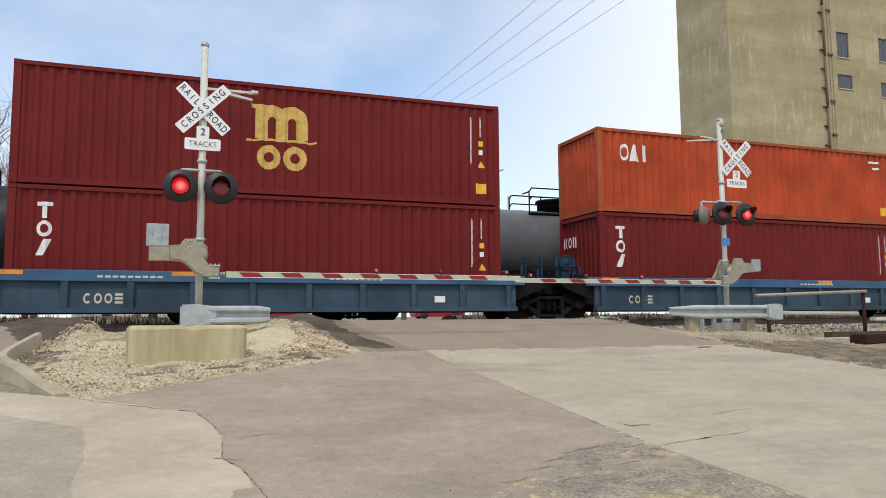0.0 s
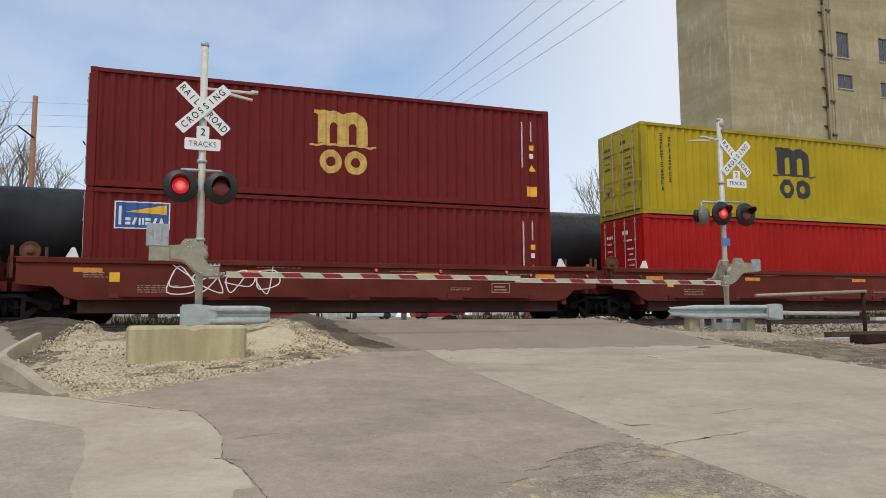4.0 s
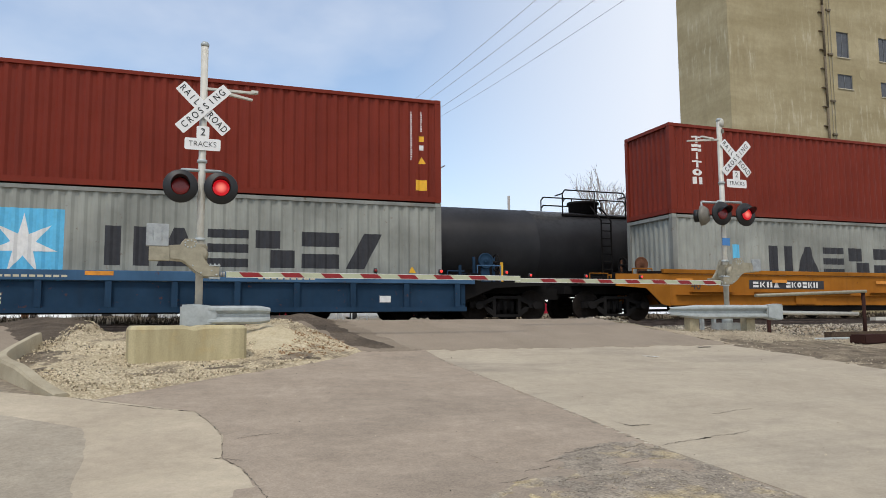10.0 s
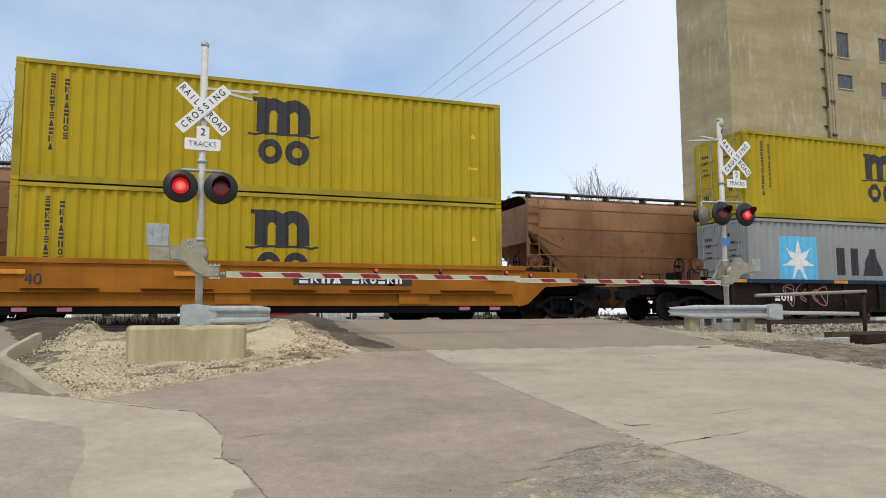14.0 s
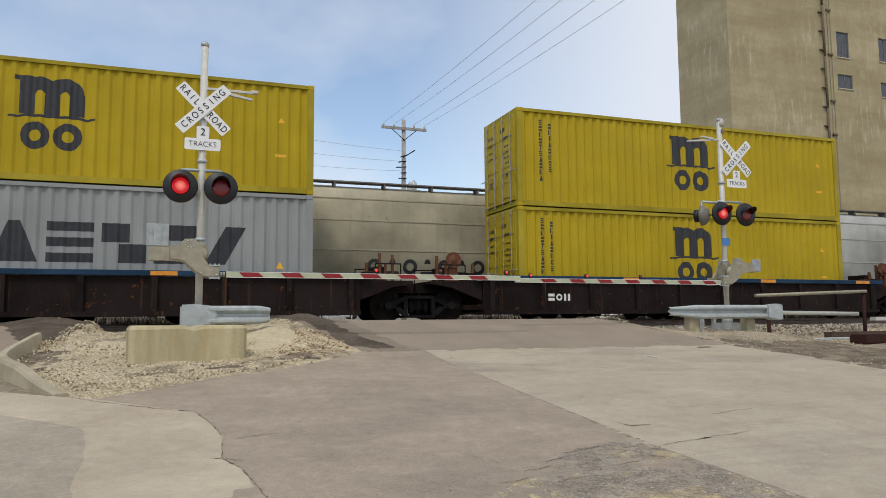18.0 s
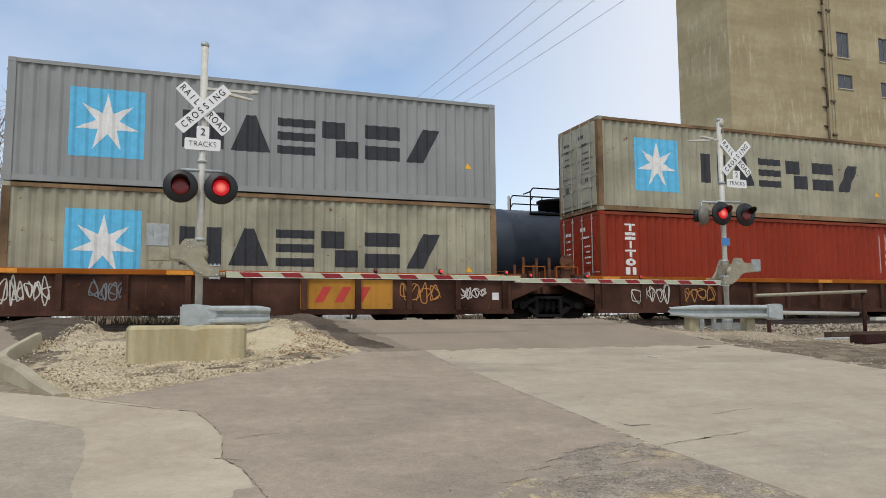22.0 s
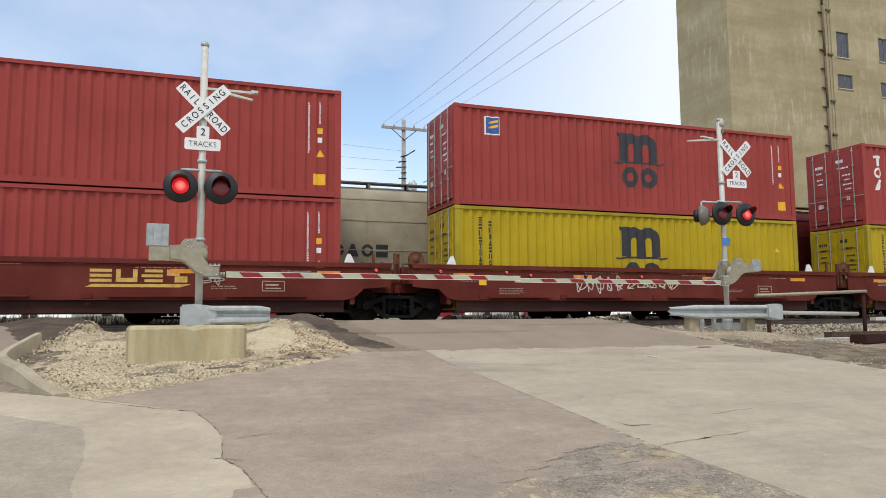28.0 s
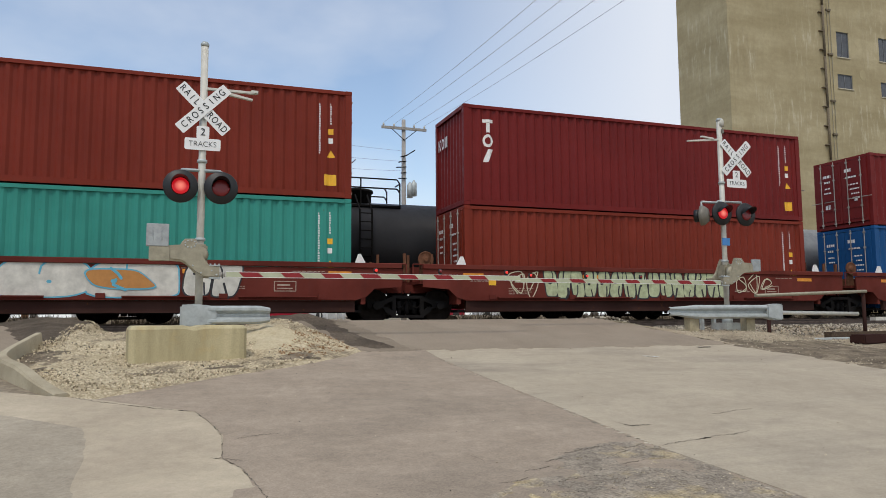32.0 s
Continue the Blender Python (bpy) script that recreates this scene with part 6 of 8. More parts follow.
        fine += [poly_rect(cx_, cx_ + 0.55, 0.82, 0.84), poly_rect(cx_, cx_ + 0.55, 1.06, 1.08), poly_rect(cx_, cx_ + 0.02, 0.841, 1.059), poly_rect(cx_ + 0.53, cx_ + 0.55, 0.841, 1.059), poly_rect(cx_ + 0.08, cx_ + 0.46, 0.88, 0.91), poly_rect(cx_ + 0.08, cx_ + 0.4, 0.96, 1.0)]
        marks.append(("faded_mark", fine))
    if kind == "yellow":
        tag = ("ink", blocks("d", 2.7, 0.98, 0.17, 0.22, 0.05))
        if seed % 2 and seed != 29:
            q = -3.45 if seed == 13 else 0.25
            marks = [("ink", [poly_rect(q, q + 3.1, 0.98, 1.26)]), ("white_mark", run("hkma", q + 0.15, 1.03, 0.22, 0.18, 0.06, 0.06) + run("hkohkm", q + 1.5, 1.03, 0.18, 0.18, 0.05, 0.06), 0.003), tag]
        else:
            marks = [("red_mark", run("xx", -4.6, 1.0, 0.62, 0.50, 0.06, 0.14) + [[(-3.22, 1.0), (-2.98, 1.0), (-2.46, 1.5), (-2.72, 1.5)], [(-3.22, 1.5), (-2.96, 1.5), (-2.86, 1.4), (-3.0, 1.26)], [(-2.76, 1.2), (-2.62, 1.08), (-2.54, 1.0), (-2.88, 1.0), (-2.88, 1.06)]]), tag]
    if kind == "brown":
        marks = [("white_mark", run("hom", -hl + 2.0, 0.60, 0.20, 0.20, 0.05, 0.05) if seed % 2 == 0 else [poly_rect(-hl + 0.5, -hl + 0.75, 0.66, 0.86)])]
    if kind == "rust":
        marks = [("white_mark", [poly_rect(hl - 0.6, hl - 0.4, 0.62, 0.82)])]
        if seed in (24, 25, 26):
            marks += [("sign_amber", [poly_rect(0.6, 3.0, 0.38, 1.14)]), ("red_mark", run("xxx", 0.95, 0.55, 0.45, 0.40, 0.06, 0.12), 0.003)]
    sprays = []
    for j, (fill, line, a, b, n_, *inset) in enumerate(sprayed or ()):
        dz, up = (inset[0] if inset else 0.0), 0.010 * j
        o, f, g = graffiti_polys(seed * 7 + 1 + j, a, b, k["z0"] + 0.03 + dz, k["z1"] - 0.03 - dz, n_, 0.030 if fill == "ink" else 0.035 if fill else 0.028, bool(fill))
        if fill:
            sprays += [(line, q, up + 0.001 + 0.0005 * (i % 3)) for i, q in enumerate(o)] + [(fill, q, up + 0.0035 + 0.0005 * (i % 3)) for i, q in enumerate(f)] + [(line, g[i:i + 30], up + 0.0055) for i in range(0, len(g), 30)]
        else:
            sprays += [(line, q, up + 0.001) for q in f]
    for e in marks:
        for group, fine in paint_pieces(e[1]):
            ob = part("fine_marking" if fine else "marking", side_paint(group, e[0], "marking", wavy=False, yside=y - (e[2] if len(e) > 2 else 0.0)), "", t)
            if fine:
                ob["kind"] = "stuff"
    for mat, group, lift in sprays:
        part("graffiti", spray_mesh(group, mat, y - lift), "", t)
    if kind == "yellow":
        part("lettering", cached("forty", lambda: text_mesh("40", 0.36, "ink")), "", t, at=pose(-hl + 0.95, y - 0.004, 1.06) @ FACE)
    # platforms and trucks
    for sgn, dist, end in ((-1, left_x, left_end), (1, right_x, right_end)):
        ln = max(0.8, dist - hl + (1.5 if end else -0.05))
        part("end_platform", cached(("plat", kind, round(ln, 2)), lambda: platform_mesh(kind, ln)), "", t, at=pose(sgn * hl, 0, 0) @ Matrix.Diagonal((sgn, 1, 1, 1)))
        for gy in (-1.22, 1.22):
            part("grab_iron", cached(("grab", kind), lambda: grab_mesh(k["chord"] if kind not in ("slate", "brown") else "dark_steel")), "", t, at=pose(sgn * (hl + 0.1), gy, 0) @ Matrix.Diagonal((sgn, 1, 1, 1)))
        if kind == "yellow" and sgn > 0 and not end:
            ladder = B()
            for q in (0.62, 1.10):
                rod(ladder, (q, -1.20, 0.55), (q, -1.20, 2.5), 0.022, 6)
            for i in range(6):
                rod(ladder, (0.62, -1.20, 0.75 + i * 0.33), (1.10, -1.20, 0.75 + i * 0.33), 0.014, 6)
            part("ladder", cached("car_ladder", lambda: mesh_of("ladder", ladder, "rusty_iron")), "", t, at=pose(hl, 0, 0))
        if kind == "yellow" and end:
            panel = prism(B(), [(0.002, 0.43), (0.30, 0.50), (0.85, 0.98), (1.9, 1.04), (1.9, 1.40), (0.002, 1.42)], -1.47, -1.44)
            part("end_panel", cached("yellow_end", lambda: mesh_of("end_panel", fix(panel), "car_yellow")), "", t, at=pose(sgn * hl, 0, 0) @ Matrix.Diagonal((sgn, 1, 1, 1)))
        if kind == "yellow" and not end:
            skirt = prism(B(), [(0.02, 0.50), (0.02, 1.50), (0.95, 1.46), (0.95, 0.98), (0.62, 0.92), (0.30, 0.58)], -1.445, -1.41)
            sk = part("end_skirt", cached("yellow_skirt", lambda: mesh_of("end_skirt", fix(skirt), "car_black")), "", t, "black painted end plate", at=pose(sgn * hl, 0, 0) @ Matrix.Diagonal((sgn, 1, 1, 1)))
            if sgn < 0:
                me_ = cached("plate_text", lambda: text_mesh("125 T", 0.25, "white_mark"))
                part("lettering", me_, "", sk, at=pose(0.50, -1.4475, 1.32) @ Matrix.Diagonal((-1, 1, 1, 1)) @ FACE)
                part("data_plate", cached("dplate", lambda: mesh_of("data_plate", box(B(), 0.10, 0.24, -1.4485, -1.4455, 0.98, 1.10), "white_mark")), "", sk)
        # stakes, hand brake and gear on the platform
        gear = "rusty_iron" if kind in ("maroon", "rust", "brown", "yellow") else "car_blue"
        rnd2 = random.Random(seed * 3 + sgn)
        for i in range(4):
            hgt = rnd2.uniform(0.35, 0.85)
            stake = cached(("stake", gear, i % 2), lambda: mesh_of("stake", box(B(), -0.035, 0.035, -0.03, 0.03, 0, 0.75 if i % 2 else 0.5), gear))
            part("stake", stake, "", t, at=pose(sgn * (hl + 0.25 + i * 0.3 + rnd2.uniform(-0.1, 0.1)), rnd2.choice((-1.15, -0.95, -0.6)), 1.12))
        if end or sgn < 0:
            disc = B()
            lathe(disc, [(-0.02, 0.02), (-0.035, 0.06), (-0.01, 0.07), (-0.01, 0.19), (-0.03, 0.22), (0.02, 0.23), (0.02, 0.02)], "y", 18)
            wheel = part("hand_wheel", cached(("hand_wheel", gear), lambda: mesh_of("hand_wheel", disc, gear)), "", t, at=pose(sgn * (hl + 0.75), -1.12, 1.72))
            part("brake_stand", cached(("stand", gear), lambda: mesh_of("brake_stand", prism(B(), [(-0.16, -0.6), (0.16, -0.6), (0.07, 0.1), (-0.07, 0.1)], 0.03, 0.10), gear)), "", wheel)
        part("valve_box", cached(("vbox", gear), lambda: mesh_of("valve_box", box(B(), -0.22, 0.22, -0.14, 0.14, 0, 0.26), gear)), "", t, at=pose(sgn * (hl + 0.45), -0.75, 1.13, 0, 0, rnd2.uniform(-20, 20)))
        hose = B()
        for i in range(6):
            q0, q1 = i / 6, (i + 1) / 6
            ring = [[hose.verts.new((q * 0.7, 0.022 * math.cos(k * math.tau / 6), -0.45 * math.sin(q * math.pi) + 0.022 * math.sin(k * math.tau / 6))) for k in range(6)] for q in ((q0, q1) if i == 0 else (q1,))]
            last_ring, this_ring = (ring[0], ring[1]) if i == 0 else (this_ring, ring[0])
            for k in range(6):
                hose.faces.new((last_ring[k], last_ring[(k + 1) % 6], this_ring[(k + 1) % 6], this_ring[k]))
        part("air_hose", cached("air_hose", lambda: mesh_of("air_hose", hose, "dark_steel")), "", t, at=pose(sgn * (hl + 1.0) - 0.35, -1.0, 0.85))
        if end:
            part("brake_wheel", cached("brake", brake_wheel_mesh), "", t, at=pose(sgn * (hl + 1.2), -0.8, 1.7))
            part("coupler", cached("coupler", coupler_mesh), "", t, at=pose(sgn * (hl + ln), 0, 0) @ Matrix.Diagonal((sgn, 1, 1, 1)))
        if end or sgn > 0:
            truck(t, sgn * dist)
    MOVERS.append((t, x, 0.0, "near"))
    return t


# groups of units: kind, first and last stack, half length of the well, sprayed units
G_W = ("white_mark", "ink")
CARS = [
    ("slate", 0, 2, 6.45, {}), ("maroon", 3, 7, 6.45, {4: [(None, "white_mark", 0.0, 1.6, 2)], 5: [(None, "white_mark", -4.3, -1.6, 4)]}), ("blue", 8, 12, 6.9, {}),
    ("yellow", 13, 17, 6.45, {16: [("ink", "white_mark", -4.95, -1.72, 7), (None, "white_mark", -5.9, -5.15, 2, 0.3), ("ink", "white_mark", 0.73, 3.6, 6)]}), ("brown", 18, 22, 7.3, {18: [(None, "pink_mark", -5, -3, 3)]}),
    ("rust", 23, 27, 6.45, {23: [(None, "white_mark", -4.6, -3.4, 3), ("sage_mark", "cyan_mark", 0.85, 2.0, 4, 0.1), (None, "beige_mark", 2.1, 3.0, 3, 0.12)], 24: [(None, "faded_mark", -4.3, -0.9, 14, 0.05), (None, "spray_white", -4.2, -1.0, 9, 0.12), (None, "beige_mark", -0.6, 0.3, 4, 0.2)], 25: [(None, "spray_white", -5.2, -3.6, 6, 0.1), (None, "faded_mark", -2.1, -1.2, 5, 0.1), (None, "beige_mark", -0.7, 0.3, 4, 0.2), ("blue_mark", "slate_mark", 0.5, 1.8, 3, 0.12)], 26: [(None, "spray_white", -6.0, -5.0, 6, 0.1), (None, "slate_mark", -4.2, -3.4, 4, 0.2), (None, "ochre_mark", 3.2, 4.3, 4, 0.15), (None, "spray_white", 4.8, 5.7, 4, 0.3)], 27: [(None, "spray_white", -5.2, -3.8, 5, 0.15), (None, "ochre_mark", -3.4, -2.2, 4, 0.2)]}),
    ("yellow", 28, 32, 6.45, {29: [(None, "red_mark", -4.4, -3.4, 2)]}),
    ("maroon", 33, 37, 6.45, {33: [("car_maroon", "spray_white", -3.9, -2.3, 2, 0.2), (None, "spray_white", -3.7, -2.5, 3, 0.3), (None, "faded_mark", 2.6, 3.2, 2, 0.3)], 34: [(None, "spray_white", -2.5, -0.9, 5, 0.15), (None, "beige_mark", -0.8, 1.0, 5, 0.3)], 35: [("slate_mark", "white_mark", -5.6, -2.4, 5), ("beige_mark", "ink", 1.2, 4.8, 4)], 36: [("spray_white", "ink", -5.1, -2.2, 4), (None, "white_mark", -2.0, -1.0, 2), ("beige_mark", "ink", -0.9, 5.0, 5)], 37: [("beige_mark", "ink", -6.2, -2.6, 4), ("cyan_mark", "spray_white", -2.55, -1.9, 1, 0.2), (None, "beige_mark", -1.5, -0.4, 4, 0.25), ("spray_white", "slate_mark", 0.45, 3.2, 4), (None, "faded_mark", 3.9, 4.9, 4, 0.3), (None, "faded_mark", 5.3, 6.3, 5, 0.33)]}),
    ("maroon", 38, 40, 6.45, {38: [("spray_white", "cyan_mark", -3.9, 1.9, 3), ("spray_white", "ink", 2.0, 3.3, 2), ("ochre_mark", "cyan_mark", -0.05, 1.25, 1, 0.2)], 39: [("sage_mark", "ink", -3.8, 2.7, 15), (None, "beige_mark", -4.9, -3.9, 2), (None, "beige_mark", 2.9, 4.4, 3)]}),
]
for kind, a, b, hl, sprayed in CARS:
    mid = [STACKS[i][0] + CL / 2 for i in range(a, b + 1)]
    for i, xm in enumerate(mid):
        first, last = i == 0, i == len(mid) - 1
        lx = (7.8 if kind == "rust" else 8.1) if first else (xm - mid[i - 1]) / 2
        rx = (8.55 if kind == "brown" else 8.1) if last else (mid[i + 1] - xm) / 2
        well_unit(kind, xm, hl if a != 8 else 6.7, first, last, lx, rx, a + i, sprayed.get(a + i))


# ---------------------------------------------------------------- cars of the far train
def far_trucks(t, half):
    for s in (-1, 1):
        truck(t, s * (half - 2.3))
        part("coupler", cached("coupler", coupler_mesh), "", t, at=pose(s * (half - 0.7), 0, 0) @ Matrix.Diagonal((s, 1, 1, 1)))


def tank_car(x, half, paint, word, letters=None, long_rail=False, r=1.49, zc=2.58):
    t = thing("tank_car", pose(x, FAR_TRACK, 0), f"{word} railway tank car with a railed platform on top", "tank car", "cars of the far train")
    hl = half - 0.74
    bm = B()
    prof = [(-hl, 0.03 * r), (-hl + 0.02, 0.32 * r), (-hl + 0.09, 0.60 * r), (-hl + 0.20, 0.82 * r), (-hl + 0.34, 0.945 * r), (-hl + 0.52, r)]
    prof += [(-hl / 3, r), (-hl / 3 + 0.02, r + 0.012), (-hl / 3 + 0.14, r + 0.012), (-hl / 3 + 0.16, r), (hl / 3, r), (hl / 3 + 0.02, r + 0.012), (hl / 3 + 0.14, r + 0.012), (hl / 3 + 0.16, r)]
    prof += [(-q, w) for q, w in reversed(prof[:6])]
    lathe(bm, prof, "x", 40, (0, 0, zc))
    part("tank", cached(("tank", paint, round(half, 2), r), lambda: mesh_of("tank", bm, paint)), "", t)
    sill = B()
    for s in (-1, 1):
        a, b = sorted((s * (half - 0.7), s * (hl - 3.2)))
        box(sill, a, b, -0.35, 0.35, 0.72, 1.02)
        box(sill, min(s * (half - 1.1), s * (half - 0.6)), max(s * (half - 1.1), s * (half - 0.6)), -1.4, 1.4, 0.95, 1.05)
        prism(sill, [(s * (hl - 2.6), 0.95), (s * (hl - 1.2), 0.95), (s * (hl - 1.4), 1.6), (s * (hl - 2.4), 1.6)], -1.1, 1.1)
        for y in (-1.38, 1.38):
            for q in (half - 0.7, half - 1.6):
                rod(sill, (s * q, y, 1.0), (s * q, y, 2.0), 0.03, 6)
            rod(sill, (s * (half - 0.7), y, 2.0), (s * (half - 1.6), y, 2.0), 0.03, 6)
    part("underframe", fix(sill), "dark_steel", t)
    lad = B()
    for q in (-0.2, 0.2):
        rod(lad, (q, -1.62, 0.6), (q, -1.60, 3.6), 0.03, 6)
        rod(lad, (q, -1.60, 3.6), (q, -0.9, 4.2), 0.03, 6)
    for i in range(11):
        rod(lad, (-0.2, -1.62, 0.7 + i * 0.28), (0.2, -1.62, 0.7 + i * 0.28), 0.018, 5)
    if "short" not in word:
        part("ladder", lad, "dark_steel", t)
    dome = B()
    lathe(dome, [(zc + r - 0.06, 0.55), (zc + r + 0.30, 0.55), (zc + r + 0.34, 0.62), (zc + r + 0.42, 0.60), (zc + r + 0.46, 0.2)], "z", 20)
    if "short" not in word:
        part("valve_housing", dome, "dark_steel", t)
    else:
        for q in (-1.9, -1.2, 2.1):
            part("side_post", box(B(), q, q + 0.09, -1.64, -1.57, 1.0, 2.25 if q > 0 else 1.95), "rusty_iron", t)
        vb = B()
        box(vb, 0.2, 0.75, -1.55, -1.2, 1.35, 1.8)
        rod(vb, (0.45, -1.6, 1.6), (0.45, -1.2, 1.6), 0.16, 12)
        part("valve_box", vb, "rusty_iron", t)
        part("lever", box(B(), 1.2, 1.28, -1.66, -1.60, 1.1, 2.0), "white_mark", t)
    rl, wd = (4.6 if long_rail else 1.35), 0.85
    rail = B()
    zb, zt = zc + r - 0.12, zc + r + 0.72
    for s in (-1, 1):
        k = 7 if long_rail else 3
        for i in range(k):
            q = -rl + 2 * rl * i / (k - 1)
            rod(rail, (q, s * wd, zb - 0.15), (q, s * wd, zt - (0.0 if 0 < i < k - 1 else 0.12)), 0.025, 6)
        for zz in (zt, (zb + zt) / 2 + 0.1):
            rod(rail, (-rl + 0.1, s * wd, zz), (rl - 0.1, s * wd, zz), 0.025, 6)
            for e in (-1, 1):
                rod(rail, (e * (rl - 0.1), s * wd, zz), (e * rl, s * wd, zz - 0.14), 0.025, 6)
        for e in (-1, 1):
            rod(rail, (e * rl, -wd, zt - 0.14), (e * rl, -0.3, zt - 0.14), 0.025, 6)
    pl = part("platform", box(B(), -rl, rl, -wd - 0.05, wd + 0.05, zb - 0.12, zb - 0.06), "dark_steel", t)
    part("railing", rail, "dark_steel", pl)
    part("placard_post", box(B(), -hl * 0.52, -hl * 0.52 + 0.10, -1.66, -1.60, 1.05, 2.0), "yellow_mark", t)
    part("placard_post", box(B(), hl * 0.52, hl * 0.52 + 0.10, -1.66, -1.60, 1.05, 2.0), "yellow_mark", t)
    if letters:
        for x0, z0, w, h, kinds, mat in letters:
            bm = B()
            for pl_ in run(kinds, x0, z0, w, h, w * 0.2, w * 0.28):
                bm.faces.new([bm.verts.new((p, 0, q)) for p, q in pl_])
            for v in bm.verts:
                v.co.y = -math.sqrt(max(0.1, (r + 0.008) ** 2 - (v.co.z - zc) ** 2))
            bad = [f for f in bm.faces if f.normal.y > 0]
            bm.normal_update()
            part("marking", bm, mat, t)
    far_trucks(t, half)
    MOVERS.append((t, x, 0.0, "far"))
    return t


def hopper_car(x, half, paint, word, end_paint=None, open_top=False, letters=None, rounded=True):
    t = thing("hopper_car", pose(x, FAR_TRACK, 0), f"{word} {'open-top' if open_top else 'covered'} railway hopper car", "hopper car", "cars of the far train")
    hl = half - 0.75
    sect = [(1.36, 1.35), (1.47, 1.75), (1.52, 2.4), (1.54, 3.2), (1.50, 3.85), (1.38, 4.25), (1.15, 4.36)] if rounded else [(1.45, 1.35), (1.50, 1.40), (1.50, 2.4), (1.50, 3.2), (1.50, 3.95), (1.50, 4.2), (1.42, 4.26)]
    bm = B()
    for s in (-1, 1):
        cols = []
        for q in (-hl, -hl + 1.7, hl - 1.7, hl):
            row = []
            for w, z in sect:
                zz = z
                if abs(q) == hl:
                    zz = max(z, 3.7 if open_top else 3.15)
                row.append(bm.verts.new((q, s * w, zz)))
            cols.append(row)
        for c0, c1 in zip(cols, cols[1:]):
            for i in range(len(sect) - 1):
                f = bm.faces.new((c0[i], c1[i], c1[i + 1], c0[i + 1]))
                f.smooth = rounded
    bmesh.ops.remove_doubles(bm, verts=bm.verts, dist=0.0005)
    part("side_sheet", fix(bm), paint, t)
    if rounded:
        for zz in (2.30, 3.25, 3.95):
            wd_ = float(np.interp(zz, [q[1] for q in sect], [q[0] for q in sect]))
            for s in (-1, 1):
                part("side_seam", box(B(), -hl + 0.4, hl - 0.4, min(s * (wd_ - 0.01), s * (wd_ + 0.016)), max(s * (wd_ - 0.01), s * (wd_ + 0.016)), zz, zz + 0.035), paint, t)
    bm = B()
    for s in (-1, 1):
        box(bm, -hl, hl, min(s * 1.40, s * 1.52), max(s * 1.40, s * 1.52), 1.20, 1.36)
        for q in (-hl + 0.06, -hl + 1.1, hl - 1.1, hl - 0.06):
            box(bm, q - 0.05, q + 0.05, min(s * 1.38, s * 1.48), max(s * 1.38, s * 1.48), 1.35, 2.9 if abs(q) > hl - 0.5 else 1.9)
    box(bm, -half + 0.7, half - 0.7, -0.3, 0.3, 0.85, 1.18)
    for s in (-1, 1):
        a, b = sorted((s * (hl - 1.9), s * half * 0.985))
        box(bm, a, b, -1.42, 1.42, 1.06, 1.20)
    part("side_sill", fix(bm), end_paint or paint, t)
    for s in (-1, 1):
        ends = B()
        v = [ends.verts.new(p) for p in ((s * hl, -1.45, 4.1), (s * hl, 1.45, 4.1), (s * hl, 1.5, 2.75), (s * hl, -1.5, 2.75), (s * (hl - 1.75), -1.42, 1.3), (s * (hl - 1.75), 1.42, 1.3))]
        ends.faces.new((v[0], v[1], v[2], v[3]))
        ends.faces.new((v[3], v[2], v[5], v[4]))
        part("end_slope", fix(ends), end_paint or paint, t)
    hp = B()
    for q in (-hl * 0.42, 0.0, hl * 0.42):
        a = [hp.verts.new((q + dx, dy, 1.36)) for dx, dy in ((-hl * 0.2, -1.35), (hl * 0.2, -1.35), (hl * 0.2, 1.35), (-hl * 0.2, 1.35))]
        b = [hp.verts.new((q + dx, dy, 0.45)) for dx, dy in ((-0.35, -0.5), (0.35, -0.5), (0.35, 0.5), (-0.35, 0.5))]
        for i in range(4):
            hp.faces.new((a[i], a[(i + 1) % 4], b[(i + 1) % 4], b[i]))
        hp.faces.new(b)
    part("discharge_hopper", fix(hp), paint, t)
    if not open_top:
        rf = B()
        prof = [(-1.20, 4.34), (-0.8, 4.47), (0, 4.52), (0.8, 4.47), (1.20, 4.34)]
        a = [rf.verts.new((-hl, y, z)) for y, z in prof]
        b = [rf.verts.new((hl, y, z)) for y, z in prof]
        for i in range(4):
            rf.faces.new((a[i], a[i + 1], b[i + 1], b[i]))
        part("roof", fix(rf), paint, t)
        wk = B()
        for y in (-1.02, 1.02):
            box(wk, -hl - 0.25, hl + 0.25, y - 0.20, y + 0.20, 4.55, 4.59)
            for i in range(10):
                q = -hl + 0.3 + i * (2 * hl - 0.6) / 9
                box(wk, q - 0.03, q + 0.03, y - 0.18, y + 0.18, 4.38, 4.55)
        part("running_board", wk, "board_steel", t)
        for i in range(5):
            part("roof_hatch", cached(("hatch", paint), lambda: mesh_of("roof_hatch", box(B(), -0.7, 0.7, -0.32, 0.32, 4.505, 4.58), paint)), "", t, at=pose(-hl * 0.8 + i * hl * 0.4, 0, 0))
    else:
        rb = B()
        for i in range(13):
            q = -hl + 0.15 + i * (2 * hl - 0.3) / 12
            box(rb, q - 0.05, q + 0.05, -1.60, -1.505, 1.4, 4.2)
        box(rb, -hl, hl, -1.62, -1.45, 4.18, 4.30), box(rb, -hl, hl, 1.45, 1.62, 4.18, 4.30)
        part("side_post", rb, paint, t)
